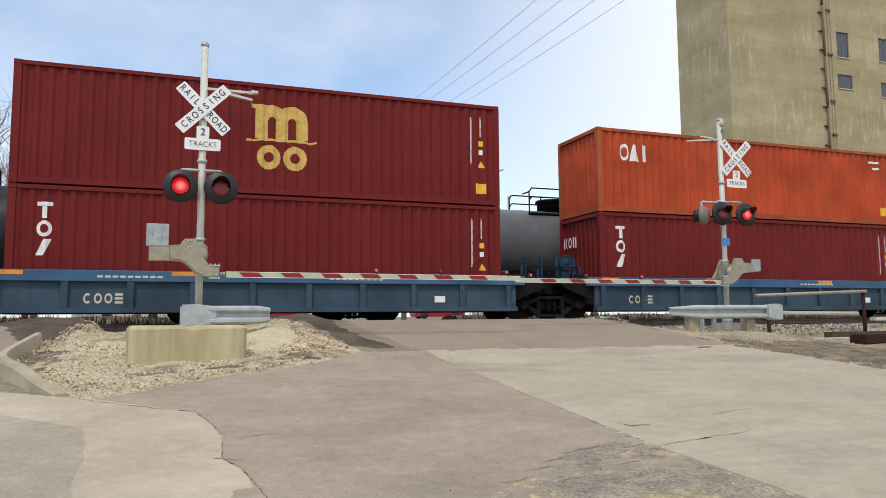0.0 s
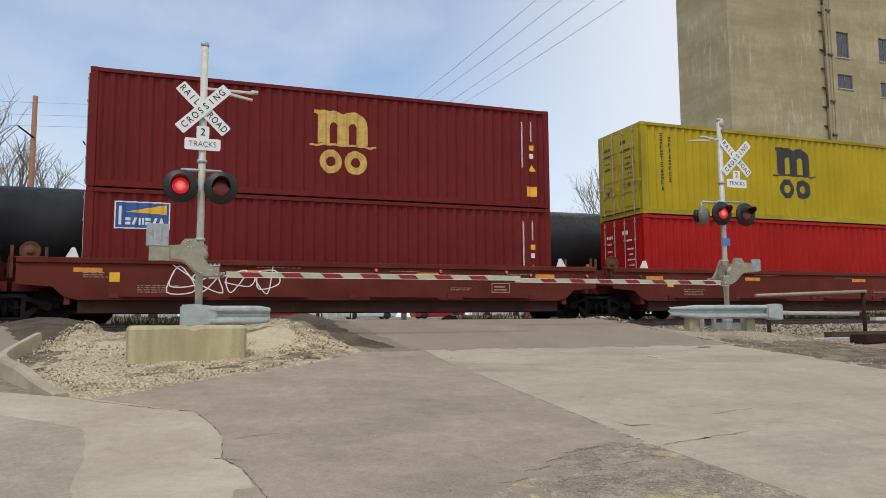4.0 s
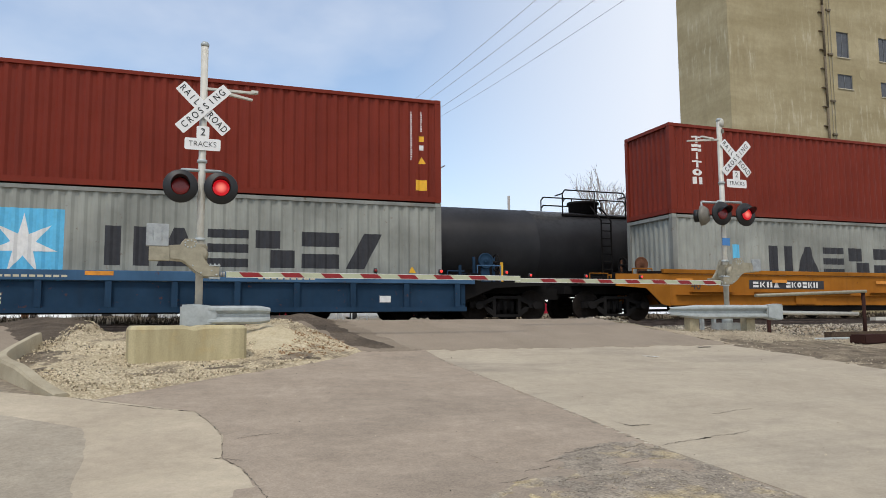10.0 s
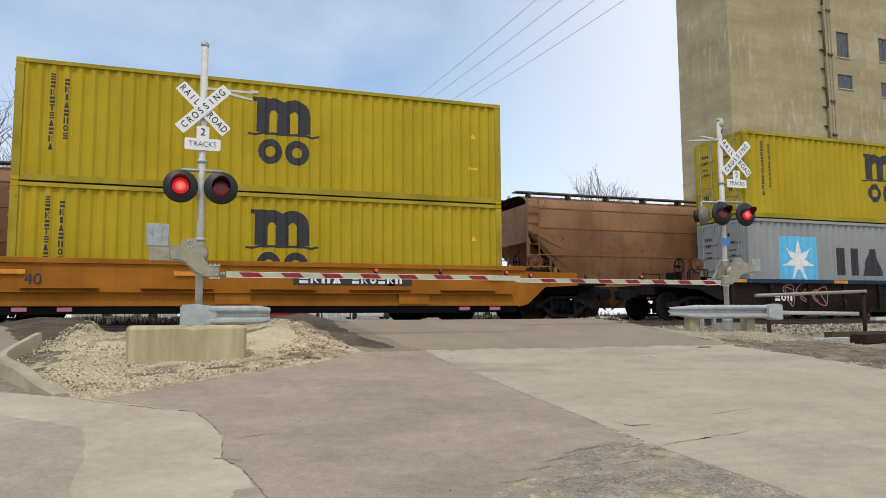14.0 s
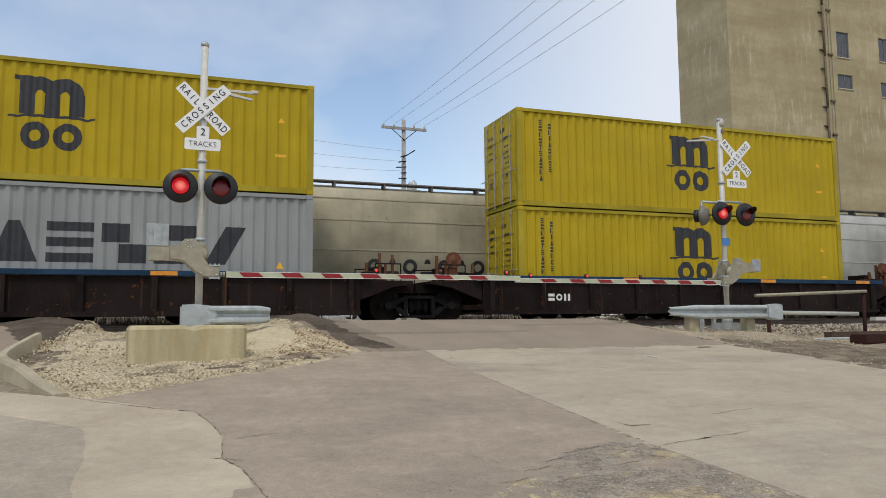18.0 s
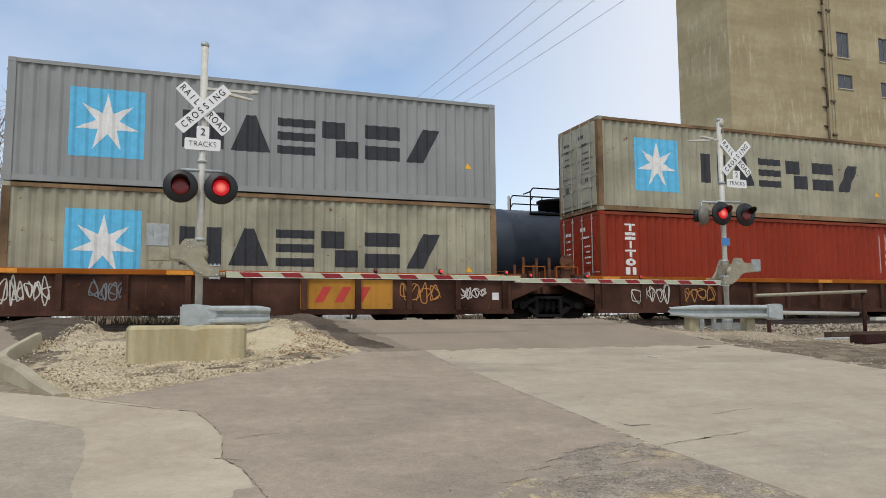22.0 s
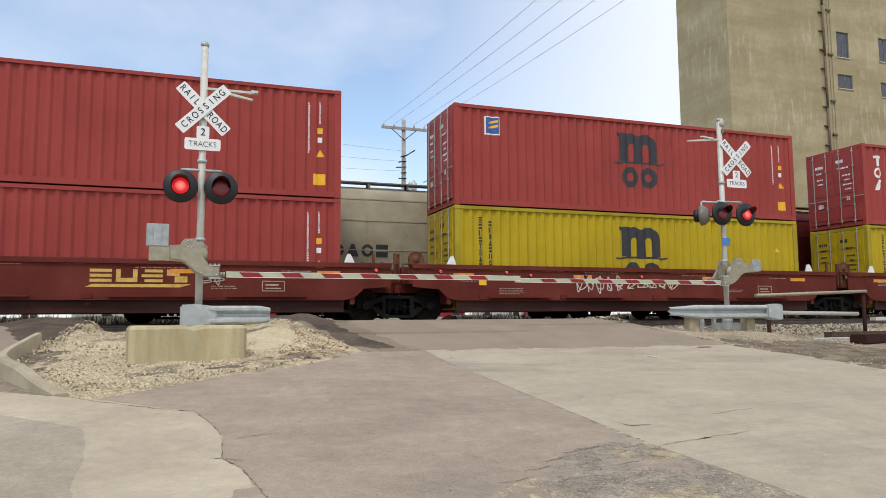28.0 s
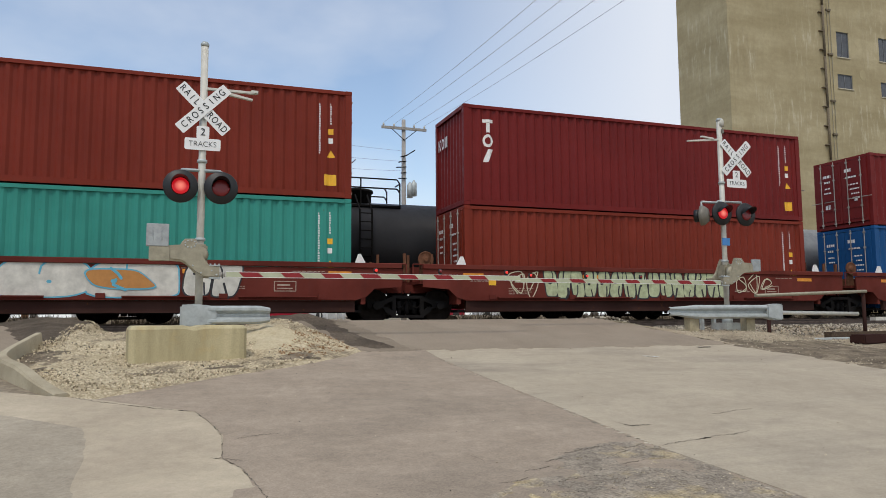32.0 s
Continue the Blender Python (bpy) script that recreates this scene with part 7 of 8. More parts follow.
    for s in (-1, 1):
        ld = B()
        for q in (hl + 0.02, hl - 0.42):
            rod(ld, (s * q, -1.56, 1.0), (s * q, -1.56, 4.3), 0.025, 5)
        for i in range(9):
            rod(ld, (s * (hl + 0.02), -1.56, 1.15 + i * 0.38), (s * (hl - 0.42), -1.56, 1.15 + i * 0.38), 0.016, 4)
        part("ladder", ld, paint if end_paint is None else end_paint, t)
        for y in (-1.3, -0.4, 0.4, 1.3):
            part("end_post", rod(B(), (s * (half - 0.75), y, 1.2), (s * (half - 0.95), y, 2.8), 0.035, 5), paint if end_paint is None else end_paint, t)
    bw = part("brake_wheel", cached("brake", brake_wheel_mesh), "", t, at=pose(-half + 0.7, -0.7, 2.1))
    for i, (x0, z0, w, h, kinds, mat) in enumerate(letters or ()):
        bm = B()
        for pl_ in run(kinds, x0, z0, w, h, w * 0.2, w * 0.24):
            bm.faces.new([bm.verts.new((p, 0, q)) for p, q in pl_])
        zs_, ws_ = [q[1] for q in sect], [q[0] for q in sect]
        for v in bm.verts:
            v.co.y = -float(np.interp(v.co.z, zs_, ws_)) - 0.012
        part("marking", bm, mat, t)
    far_trucks(t, half)
    MOVERS.append((t, x, 0.0, "far"))
    return t


W4, K4 = "white_mark", "ink"
FAR_CARS = [   # right end, left end at 0 s
    ("tank", 22.8, 3.1, "tank_grey", "dull grey", None, False), ("tank", 3.1, -16.6, "tank_black", "black", None, False), ("tank", -16.6, -36.3, "tank_black", "black", None, True),
    ("tank", -36.3, -56.0, "tank_black", "black", None, False), ("tank", -56.0, -75.8, "tank_black", "black", [(-7.4, 2.95, 0.55, 0.42, "ahokoa", W4), (-6.9, 2.2, 0.26, 0.28, "hkomhkoh", W4)], False),
    ("tank", -75.8, -95.5, "tank_black", "black", [(-7.4, 2.95, 0.55, 0.42, "ahokoa", W4), (-6.9, 2.2, 0.26, 0.28, "hkomhkoh", W4)], False),
    ("tank", -95.5, -115.6, "tank_black", "black", [(-7.9, 2.0, 0.30, 0.34, "kihmohkoho", W4)], False), ("tank", -115.6, -133.4, "tank_black", "soot-black", None, False),
    ("hopper", -133.4, -151.2, "hop_white", "off-white", None, [(3.0, 3.3, 0.52, 0.5, "ohkm", "sky_mark")]), ("hopper", -151.2, -168.2, "hop_cream", "dusty cream", None, [(-6.3, 2.6, 0.26, 0.3, "ohkm", K4), (-6.3, 2.15, 0.26, 0.3, "hkooh", K4)]),
    ("hopper", -168.2, -184.8, "hop_brown", "rust-stained brown", None, None), ("hopper", -184.8, -202.3, "hop_brown", "rusty streaked brown", None, [(3.8, 3.35, 0.5, 0.42, "ohkm", K4)]),
    ("hopper", -202.3, -219.7, "hop_grey", "dirty grey", None, [(-6.3, 2.7, 0.3, 0.3, "hkom", K4)]), ("hopper", -219.7, -237.4, "hop_white", "off-white", None, [(-6.6, 2.5, 0.25, 0.25, "hkom", K4)]),
    ("hopper", -237.4, -254.5, "hop_cream", "cream", None, [(-5.6, 2.72, 0.34, 0.34, "ohkm", K4), (-5.6, 2.1, 0.34, 0.34, "hkohkk", K4), (-1.5, 1.55, 0.5, 0.5, "gagagaga", K4)]), ("hopper", -254.5, -272.8, "hop_tan", "tan and teal", "hop_teal", [(-5.2, 2.75, 0.28, 0.28, "ohm", W4)]),
    ("hopper", -272.8, -290.5, "hop_brown", "rust-brown", None, [(2.0, 3.3, 0.4, 0.3, "kohk", K4)]), ("tank", -290.5, -306.2, "tank_blue", "dark blue-grey", None, False), ("tank", -306.2, -318.8, "tank_light", "light grey short", None, False),
    ("hopper", -318.8, -336.2, "hop_blue", "pale blue-grey", None, [(-4.6, 2.1, 0.32, 0.36, "hkmm", K4)]), ("tank", -336.2, -352.0, "tank_black", "black", None, False),
    ("hopper", -352.0, -368.0, "hop_maroon", "dark maroon", None, None), ("hopper", -368.0, -384.5, "hop_maroon", "dark maroon", None, None), ("hopper", -384.5, -398.5, "hop_cream", "cream", None, [(-4.6, 2.1, 0.4, 0.4, "oaoh", K4)]), ("hopper", -398.5, -413.2, "hop_cream", "cream", None, None),
    ("open", -413.2, -432.8, "hop_green", "dark green", None, [(3.5, 2.2, 0.9, 1.2, "gg", "beige_mark")]), ("tank", -432.8, -446.1, "tank_light", "light grey short", None, False), ("tank", -446.1, -464.8, "tank_black", "black", None, False), ("tank", -464.8, -484.0, "tank_black", "black", None, False),
]
for e in FAR_CARS:
    xm, half = (e[1] + e[2]) / 2, (e[1] - e[2]) / 2
    if e[0] == "tank":
        tank_car(xm, half, e[3], e[4], e[5], e[6], *((1.37, 2.46) if "short" in e[4] else (1.49, 2.58)))
    else:
        hopper_car(xm, half, e[3], e[4], e[5], e[0] == "open", e[6], rounded=e[0] != "open")


# ---------------------------------------------------------------- crossing signals
LAMPS = []


def rounded_plate(w, h, r, d):
    bm = B()
    pts = []
    for cx, cy, a0 in ((w / 2 - r, h / 2 - r, 0), (-w / 2 + r, h / 2 - r, 90), (-w / 2 + r, -h / 2 + r, 180), (w / 2 - r, -h / 2 + r, 270)):
        pts += [(cx + math.cos(radians(a0 + q)) * r, cy + math.sin(radians(a0 + q)) * r) for q in (0, 30, 60, 90)]
    prism(bm, pts, -d / 2, d / 2)
    return fix(bm)


def flasher(parent, x, z, phase, flash, y=-0.16, turn=0):
    """One round signal lamp: backing disc, hood, lens and the lit filter that comes forward when it flashes."""
    bm = B()
    lathe(bm, [(-0.02, 0.05), (-0.02, 0.27), (0.0, 0.283), (0.02, 0.283), (0.03, 0.24), (0.03, 0.05)], "y", 32)
    d = part("lamp_disc", bm, "lamp_black", parent, "round black signal backing", at=pose(x, y, z, 0, 0, turn))
    hood = B()
    seg, rr = 22, 0.155
    for k in range(seg):
        a0, a1 = radians(-20 + 220 * k / seg), radians(-20 + 220 * (k + 1) / seg)
        dep = lambda a: 0.03 + 0.27 * max(0, math.sin(a)) ** 0.6 if math.sin(a) > 0 else 0.03
        p = [(math.cos(a) * r, -dd, math.sin(a) * r) for a, dd, r in ((a0, 0.02, rr), (a1, 0.02, rr), (a1, dep(a1), rr), (a0, dep(a0), rr))]
        q = [(math.cos(a) * r, -dd, math.sin(a) * r) for a, dd, r in ((a0, 0.02, rr - 0.006), (a1, 0.02, rr - 0.006), (a1, dep(a1), rr - 0.006), (a0, dep(a0), rr - 0.006))]
        hood.faces.new([hood.verts.new(v) for v in p])
        hood.faces.new([hood.verts.new(v) for v in reversed(q)])
    part("hood", hood, "lamp_black", d)
    ln = B()
    lathe(ln, [(-0.045, 0.02), (-0.045, 0.10), (-0.038, 0.135), (-0.02, 0.15), (-0.021, 0.02)], "y", 24)
    part("lens", ln, "lens_dark", d, "dark red lens")
    lit = B()
    lathe(lit, [(-0.012, 0.02), (-0.012, 0.09), (-0.006, 0.13), (0.004, 0.14), (0.005, 0.02)], "y", 24)
    g = part("lit_filter", lit, "lens_lit", d, "glowing red light")
    LAMPS.append((g, phase, flash))
    back = B()
    lathe(back, [(0.03, 0.18), (0.16, 0.14), (0.20, 0.08), (0.205, 0.01)], "y", 20)
    part("lamp_housing", back, "lamp_black", d)
    return d


def crossbuck(parent, z, y=-0.075, turn=0, dx=0.0):
    blade = rounded_plate(1.10, 0.205, 0.02, 0.012)
    me = mesh_of("sign_blade", blade, "sign_white")
    b1 = part("sign_blade", me, "", parent, "white blade reading RAILROAD in black", at=pose(dx, y, z, 0, 0, turn) @ pose(0, 0, 0, 0, 45, 0))
    b2 = part("sign_blade", me, "", parent, "white blade reading CROSSING in black", at=pose(dx, y - 0.016, z, 0, 0, turn) @ pose(0, 0, 0, 0, -45, 0))
    for b, words in ((b1, (("RAIL", -0.32), ("ROAD", 0.32))), (b2, (("CROSSING", 0.0),))):
        for w, q in words:
            n_ = len(w)
            pitch = 0.108 if n_ == 4 else 0.122
            for i, ch in enumerate(w):
                part("lettering", text_mesh(ch, 0.165, "sign_ink", 0.0005), "", b, at=pose(q + (i - (n_ - 1) / 2) * pitch, -0.009, 0) @ FACE @ Matrix.Diagonal((0.80, 1.0, 1, 1)))


def gate_arm(parent, length, z, direction, lamps, start, flash):
    """Striped gate arm tapering to its tip, with three small lamps on top, two of which flash in turn."""
    bm = B()
    s = direction
    h0, h1 = 0.050, 0.045
    v0 = [(0, -0.025, -h0), (0, 0.025, -h0), (0, 0.025, h0), (0, -0.025, h0)]
    v1 = [(s * length, -0.02, -h1), (s * length, 0.02, -h1), (s * length, 0.02, h1), (s * length, -0.02, h1)]
    a, b = [bm.verts.new(p) for p in v0], [bm.verts.new(p) for p in v1]
    bm.faces.new(a), bm.faces.new(list(reversed(b)))
    for i in range(4):
        bm.faces.new((a[i], a[(i + 1) % 4], b[(i + 1) % 4], b[i]))
    arm = part("gate_arm", fix(bm), "gate_white", parent, "white gate arm with slanting red stripes", at=pose(s * start, -0.22, z))
    n_ = int((length - 0.25) / 0.70)
    for k in range(n_):
        x0 = 0.20 + k * 0.70
        hh = (h0 + (h1 - h0) * x0 / length) * 0.80
        lean = 0.085 * s
        st = B()
        f = st.faces.new([st.verts.new((s * p, -0.0275, q)) for p, q in ((x0, hh), (x0 + 0.33, hh), (x0 + 0.33 + lean, -hh), (x0 + lean, -hh))])
        st.normal_update()
        if f.normal.y > 0:
            bmesh.ops.reverse_faces(st, faces=[f])
        part("red_stripe", st, "gate_red", arm)
    edge = B()
    for e in (-1, 1):
        a = [edge.verts.new((0, -0.026, e * h0 * 0.84)), edge.verts.new((s * length, -0.0215, e * h1 * 0.84)), edge.verts.new((s * length, -0.0215, e * h1)), edge.verts.new((0, -0.026, e * h0))]
        f = edge.faces.new(a)
        edge.normal_update()
        if f.normal.y > 0:
            bmesh.ops.reverse_faces(edge, faces=[f])
    part("edge_strip", edge, "sign_white", arm)
    coil = B()
    for k in range(4):
        lathe(coil, [(-s * (0.10 - k * 0.024) - 0.008, 0.02), (-s * (0.10 - k * 0.024) - 0.008, 0.042), (-s * (0.10 - k * 0.024) + 0.008, 0.042), (-s * (0.10 - k * 0.024) + 0.008, 0.02)], "x", 12)
    part("spring", coil, "rod_steel", arm, "coiled steel break-away spring")
    for q in lamps:
        lb = B()
        lathe(lb, [(0.02, 0.02), (0.02, 0.034), (0.05, 0.04), (0.10, 0.034), (0.105, 0.01)], "z", 14)
        box(lb, -0.02, 0.02, -0.02, 0.02, -0.01, 0.03)
        lm = part("gate_lamp", lb, "lamp_black", arm, at=pose(s * q, 0, h1))
        le = B()
        lathe(le, [(-0.047, 0.004), (-0.045, 0.024), (-0.036, 0.030), (-0.034, 0.004)], "y", 12, (0, 0, 0.062))
        part("gate_lens", le, "lens_dark", lm, "dark red gate lens")
        gl = B()
        lathe(gl, [(-0.030, 0.004), (-0.029, 0.024), (-0.022, 0.029), (-0.020, 0.004)], "y", 12, (0, 0, 0.062))
        lit = part("gate_light", gl, "gate_glow", lm, "glowing red gate light", at=pose(0, -0.022, 0))
        if q != max(lamps):
            LAMPS.append((lit, lamps.index(q), flash))


def signal(name, at, mast_h, gate_len, direction, lamps, lamp_x, lamp_z, phase0, flash, buck_z, buck_dx=0.0, gate_z=0.92, gate_x=0.36):
    t = thing(name, at, "silver crossing signal mast with crossbuck, flashing red lamps and lowered gate", "crossing signal", "crossing signals")
    bm = B()
    rod(bm, (0, 0, -0.35), (0, 0, mast_h), 0.062, 18)
    part("mast", bm, "alu", t)
    bm = B()
    lathe(bm, [(mast_h - 0.01, 0.068), (mast_h + 0.03, 0.075), (mast_h + 0.07, 0.05), (mast_h + 0.08, 0.01)], "z", 16)
    for z in (0.08, 1.42, 2.78, 3.32):
        lathe(bm, [(z, 0.07), (z + 0.01, 0.085), (z + 0.05, 0.085), (z + 0.06, 0.07)], "z", 16)
    part("collar", bm, "galv", t)
    crossbuck(t, buck_z, -0.085, dx=buck_dx)
    pl = part("track_count_sign", rounded_plate(0.21, 0.215, 0.025, 0.010), "sign_white", t, "white plate reading 2 TRACKS", at=pose(buck_dx, -0.078, buck_z - 0.415))
    part("lettering", text_mesh("2", 0.18, "sign_ink"), "", pl, at=pose(0, -0.008, 0) @ FACE)
    p2 = part("track_count_sign", rounded_plate(0.59, 0.205, 0.03, 0.010), "sign_white", t, at=pose(buck_dx, -0.078, buck_z - 0.625))
    me = text_mesh("TRACKS", 0.135, "sign_ink", -0.002)
    wid = max(v.co.x for v in me.vertices) - min(v.co.x for v in me.vertices)
    part("lettering", me, "", p2, at=pose(0, -0.008, 0) @ FACE @ Matrix.Diagonal((0.45 / wid, 1, 1, 1)))
    # cross arm and lamps
    bm = B()
    rod(bm, (lamp_x[0], -0.02, lamp_z + 0.31), (lamp_x[1], -0.02, lamp_z + 0.31), 0.03, 10)
    for q in lamp_x:
        rod(bm, (q, -0.02, lamp_z + 0.31), (q, -0.06, lamp_z + 0.1), 0.024, 8)
    part("lamp_bracket", bm, "galv", t)
    flasher(t, lamp_x[0], lamp_z, phase0, flash)
    flasher(t, lamp_x[1], lamp_z, 1 - phase0, flash)
    # side arm near the top
    bm = B()
    s = direction
    if s > 0:
        box(bm, 0.0, 0.90, -0.03, 0.03, 4.085, 4.125)
        prism(bm, [(0.32, 4.03), (0.82, 3.955), (0.83, 3.985), (0.40, 4.07)], -0.05, 0.02)
        box(bm, 0.80, 0.92, -0.04, 0.04, 4.10, 4.145)
    else:
        prism(bm, [(0.0, 4.40), (-0.95, 4.30), (-0.95, 4.335), (0.0, 4.445)], -0.03, 0.03)
        prism(bm, [(-0.20, 4.44), (-0.56, 4.47), (-0.58, 4.44), (-0.22, 4.40)], -0.05, 0.02)
    part("side_arm", fix(bm), "alu", t)
    # gate machine: bearing housing, crank arm, counterweights
    bm = B()
    box(bm, -0.12, 0.12, -0.14, 0.14, 1.0, 1.36)
    bmesh.ops.bevel(bm, geom=bm.edges[:], offset=0.025, segments=2, affect="EDGES")
    lathe(bm, [(-0.24, 0.02), (-0.24, 0.12), (-0.15, 0.14)], "y", 16, (0, 0, 1.18))
    part("gate_mechanism", bm, "machine", t, "grey cast gate mechanism housing")
    bm = B()
    dz = gate_z - 0.84
    pts = [(s * q, z_ + dz) for q, z_ in ((0.315, 0.79), (0.315, 0.965), (0.15, 0.977), (0.056, 1.10), (-0.024, 1.307), (-0.072, 1.43), (-0.24, 1.425), (-0.30, 1.36), (-0.31, 1.315), (-0.62, 1.31), (-0.62, 1.09), (-0.45, 1.09), (-0.30, 1.085), (-0.226, 1.045), (-0.089, 0.894), (0.063, 0.80))]
    prism(bm, pts, -0.29, -0.20)
    prism(bm, pts, 0.20, 0.29)
    bmesh.ops.bevel(bm, geom=bm.edges[:], offset=0.008, segments=1, affect="EDGES")
    crank = part("crank_arm", fix(bm), "machine", t, "bent grey crank arm")
    bolt = cached("crank_bolt", lambda: mesh_of("bolt", lathe(B(), [(-0.008, 0.006), (-0.007, 0.013), (0.004, 0.016), (0.006, 0.006)], "y", 8), "galv"))
    for k in range(9):
        a_ = k * math.tau / 9
        part("bolt", bolt, "", crank, at=pose(s * (-0.155 + math.cos(a_) * 0.085), -0.292, 1.34 + dz + math.sin(a_) * 0.06))
    for q, z_ in ((-0.11, 0.98), (0.02, 0.86), (0.19, 0.90), (0.27, 0.83)):
        part("bolt", bolt, "", crank, at=pose(s * q, -0.292, z_ + dz))
    clamp = B()
    for z_ in (0.765, 0.975):
        box(clamp, min(s * 0.15, s * 0.33), max(s * 0.15, s * 0.33), -0.30, -0.17, z_ + dz, z_ + 0.022 + dz)
        for q in (0.17, 0.24, 0.31):
            rod(clamp, (s * q, -0.235, z_ - 0.01 + dz), (s * q, -0.235, z_ + 0.045 + dz), 0.014, 6)
    part("clamp", clamp, "galv", crank)
    plates = ((-0.635, 0.32, 1.05 + dz, 0.235, "machine"), (-0.668, 0.345, 1.29 + dz, 0.37, "dull_galv")) if s > 0 else ((-0.60, 0.26, 1.10 + dz, 0.17, "machine"), (-0.66, 0.24, 1.12 + dz, 0.28, "dull_galv"))
    for cx, w, z_, hh, mat in plates:
        bm = box(B(), -w / 2, w / 2, -0.31, -0.185 if s > 0 else -0.25, 0, hh)
        if mat == "dull_galv":
            for q in (-0.07, 0.07):
                box(bm, q - 0.012, q + 0.012, -0.317, -0.311, hh * 0.28, hh * 0.70)
        bmesh.ops.bevel(bm, geom=bm.edges[:], offset=0.006, segments=1, affect="EDGES")
        part("counterweight", bm, mat, t, at=pose(s * cx, 0 if mat == "machine" else -0.006, z_))
    gate_arm(t, gate_len, gate_z, s, lamps, gate_x, flash)
    bm = B()
    box(bm, -0.22, 0.22, -0.22, 0.22, -0.30, -0.02), rod(bm, (0, 0, -0.05), (0, 0, 0.12), 0.12, 14)
    part("mast_base", bm, "galv", t)
    return t


def guard_rail(at, x0, x1, z, label, posts=(), block=None, bent=False):
    t = thing("guard_rail", at, label, "guard rail", "guard rails")
    bm = B()
    prof = [(0.0, 0.155), (-0.04, 0.15), (-0.09, 0.115), (-0.09, 0.075), (-0.005, 0.02), (-0.005, -0.02), (-0.09, -0.075), (-0.09, -0.115), (-0.04, -0.15), (0.0, -0.155)]
    prof = prof + [(y + 0.006, zz) for y, zz in reversed(prof)]
    rows, n_ = [], 16
    for k in range(n_ + 1):
        u = k / n_
        x = x0 + (x1 - x0) * u
        bow = 0.10 * (1 - (2 * u - 1) ** 2)
        tall = 1.0
        if bent:                        # the free end curls back and is crushed flat
            bow -= 0.30 * max(0, 0.22 - u) ** 1.5 / 0.22 ** 1.5
            tall = 0.60 + 0.40 * smooth(0.0, 0.20, u)
        elif u > 0.86:
            tall = 1.0 - 0.22 * (u - 0.86) / 0.14
        rows.append([bm.verts.new((x, y - bow, z + zz * tall + (0.05 * (1 - tall) if bent else 0))) for y, zz in prof])
    for a, b in zip(rows, rows[1:]):
        for i in range(len(prof)):
            bm.faces.new((a[i], a[(i + 1) % len(prof)], b[(i + 1) % len(prof)], b[i]))
    part("rail_beam", fix(bm), "galv", t, "galvanised corrugated beam")
    for q in posts:
        part("post", box(B(), q - 0.12, q + 0.12, 0.02, 0.22, -0.6, z + 0.10), "kerb_post", t)
    if block:
        b0, b1 = (block[0], block[1]) if block[0] < 0 else (block[1], block[0])
        bm = fix(prism(B(), [(b0, z - 0.20), (b0, z + 0.17), (b0 + (b1 - b0) * 0.4, z + 0.185), (b1, z + 0.14), (b1, z - 0.15), (b0 + (b1 - b0) * 0.5, z - 0.20)], -0.15, 0.08))
        bmesh.ops.bevel(bm, geom=bm.edges[:], offset=0.03, segments=2, affect="EDGES")
        part("end_shoe", bm, "galv", t, "bent galvanised end piece")
    return t


# flashing: full period and start of the first light, in seconds
signal("crossing_signal", pose(0.19, -6.74, 0.06), 4.87, 5.50, 1, (2.6, 3.85, 5.2), (-0.338, 0.315), 2.335, 0, (1.071, -0.33), 3.72, gate_z=0.845, gate_x=0.43)
signal("crossing_signal", pose(12.15, -5.74, 0.0), 4.88, 5.30, -1, (2.2, 3.6, 4.95), (-0.165, 0.545), 2.58, 1, (1.081, -0.22), 3.97, 0.39)
guard_rail(pose(0.0, -7.0, 0.0), 0.1, 1.35, 0.22, "short galvanised guard rail round the signal base", (), (-0.10, 0.50))
guard_rail(pose(11.5, -6.35, 0.0), -1.27, 1.45, 0.235, "bowed galvanised guard rail before the signal", (-0.78, 0.80), (1.15, 1.62), bent=True)
SIG = [o for o in bpy.data.objects if o.name.startswith("crossing_signal")]


def right_signal_extras():
    t = SIG[-1]
    bm = B()
    lathe(bm, [(-0.16, 0.02), (-0.15, 0.16), (-0.06, 0.23), (0.02, 0.24), (0.05, 0.14), (0.10, 0.05)], "y", 22)
    d = part("rear_lamp", bm, "lamp_back", t, "grey back of a lamp turned to the other road", at=pose(-0.665, -0.05, 2.52, 0, 0, 38))
    part("rear_hood", rod(B(), (0, 0.05, 0.0), (0, 0.16, 0.0), 0.15, 16), "lamp_black", d)
    bm = B()
    rod(bm, (-0.62, 0, 2.86), (0.0, 0, 2.86), 0.03, 8)
    rod(bm, (-0.62, 0, 2.86), (-0.62, 0, 2.55), 0.024, 8)
    part("lamp_bracket", bm, "galv", t)
    part("notice_plate", box(B(), -0.12, 0.10, -0.085, -0.075, 1.82, 2.0), "plate_blue", t, "small blue notice plate with unreadable lines")
    bm = B()
    lathe(bm, [(4.90, 0.06), (4.90, 0.085), (5.06, 0.085), (5.10, 0.06), (5.11, 0.01)], "z", 14, (0.03, 0, -0.16))
    part("bell", bm, "alu", t)
    part("bell_mouth", fix(prism(B(), [(0.03 + math.cos(k * math.tau / 12) * 0.04, 4.62 + math.sin(k * math.tau / 12) * 0.06) for k in range(12)], -0.09, -0.064)), "lamp_back", t, "dark opening of the crossing bell")


right_signal_extras()


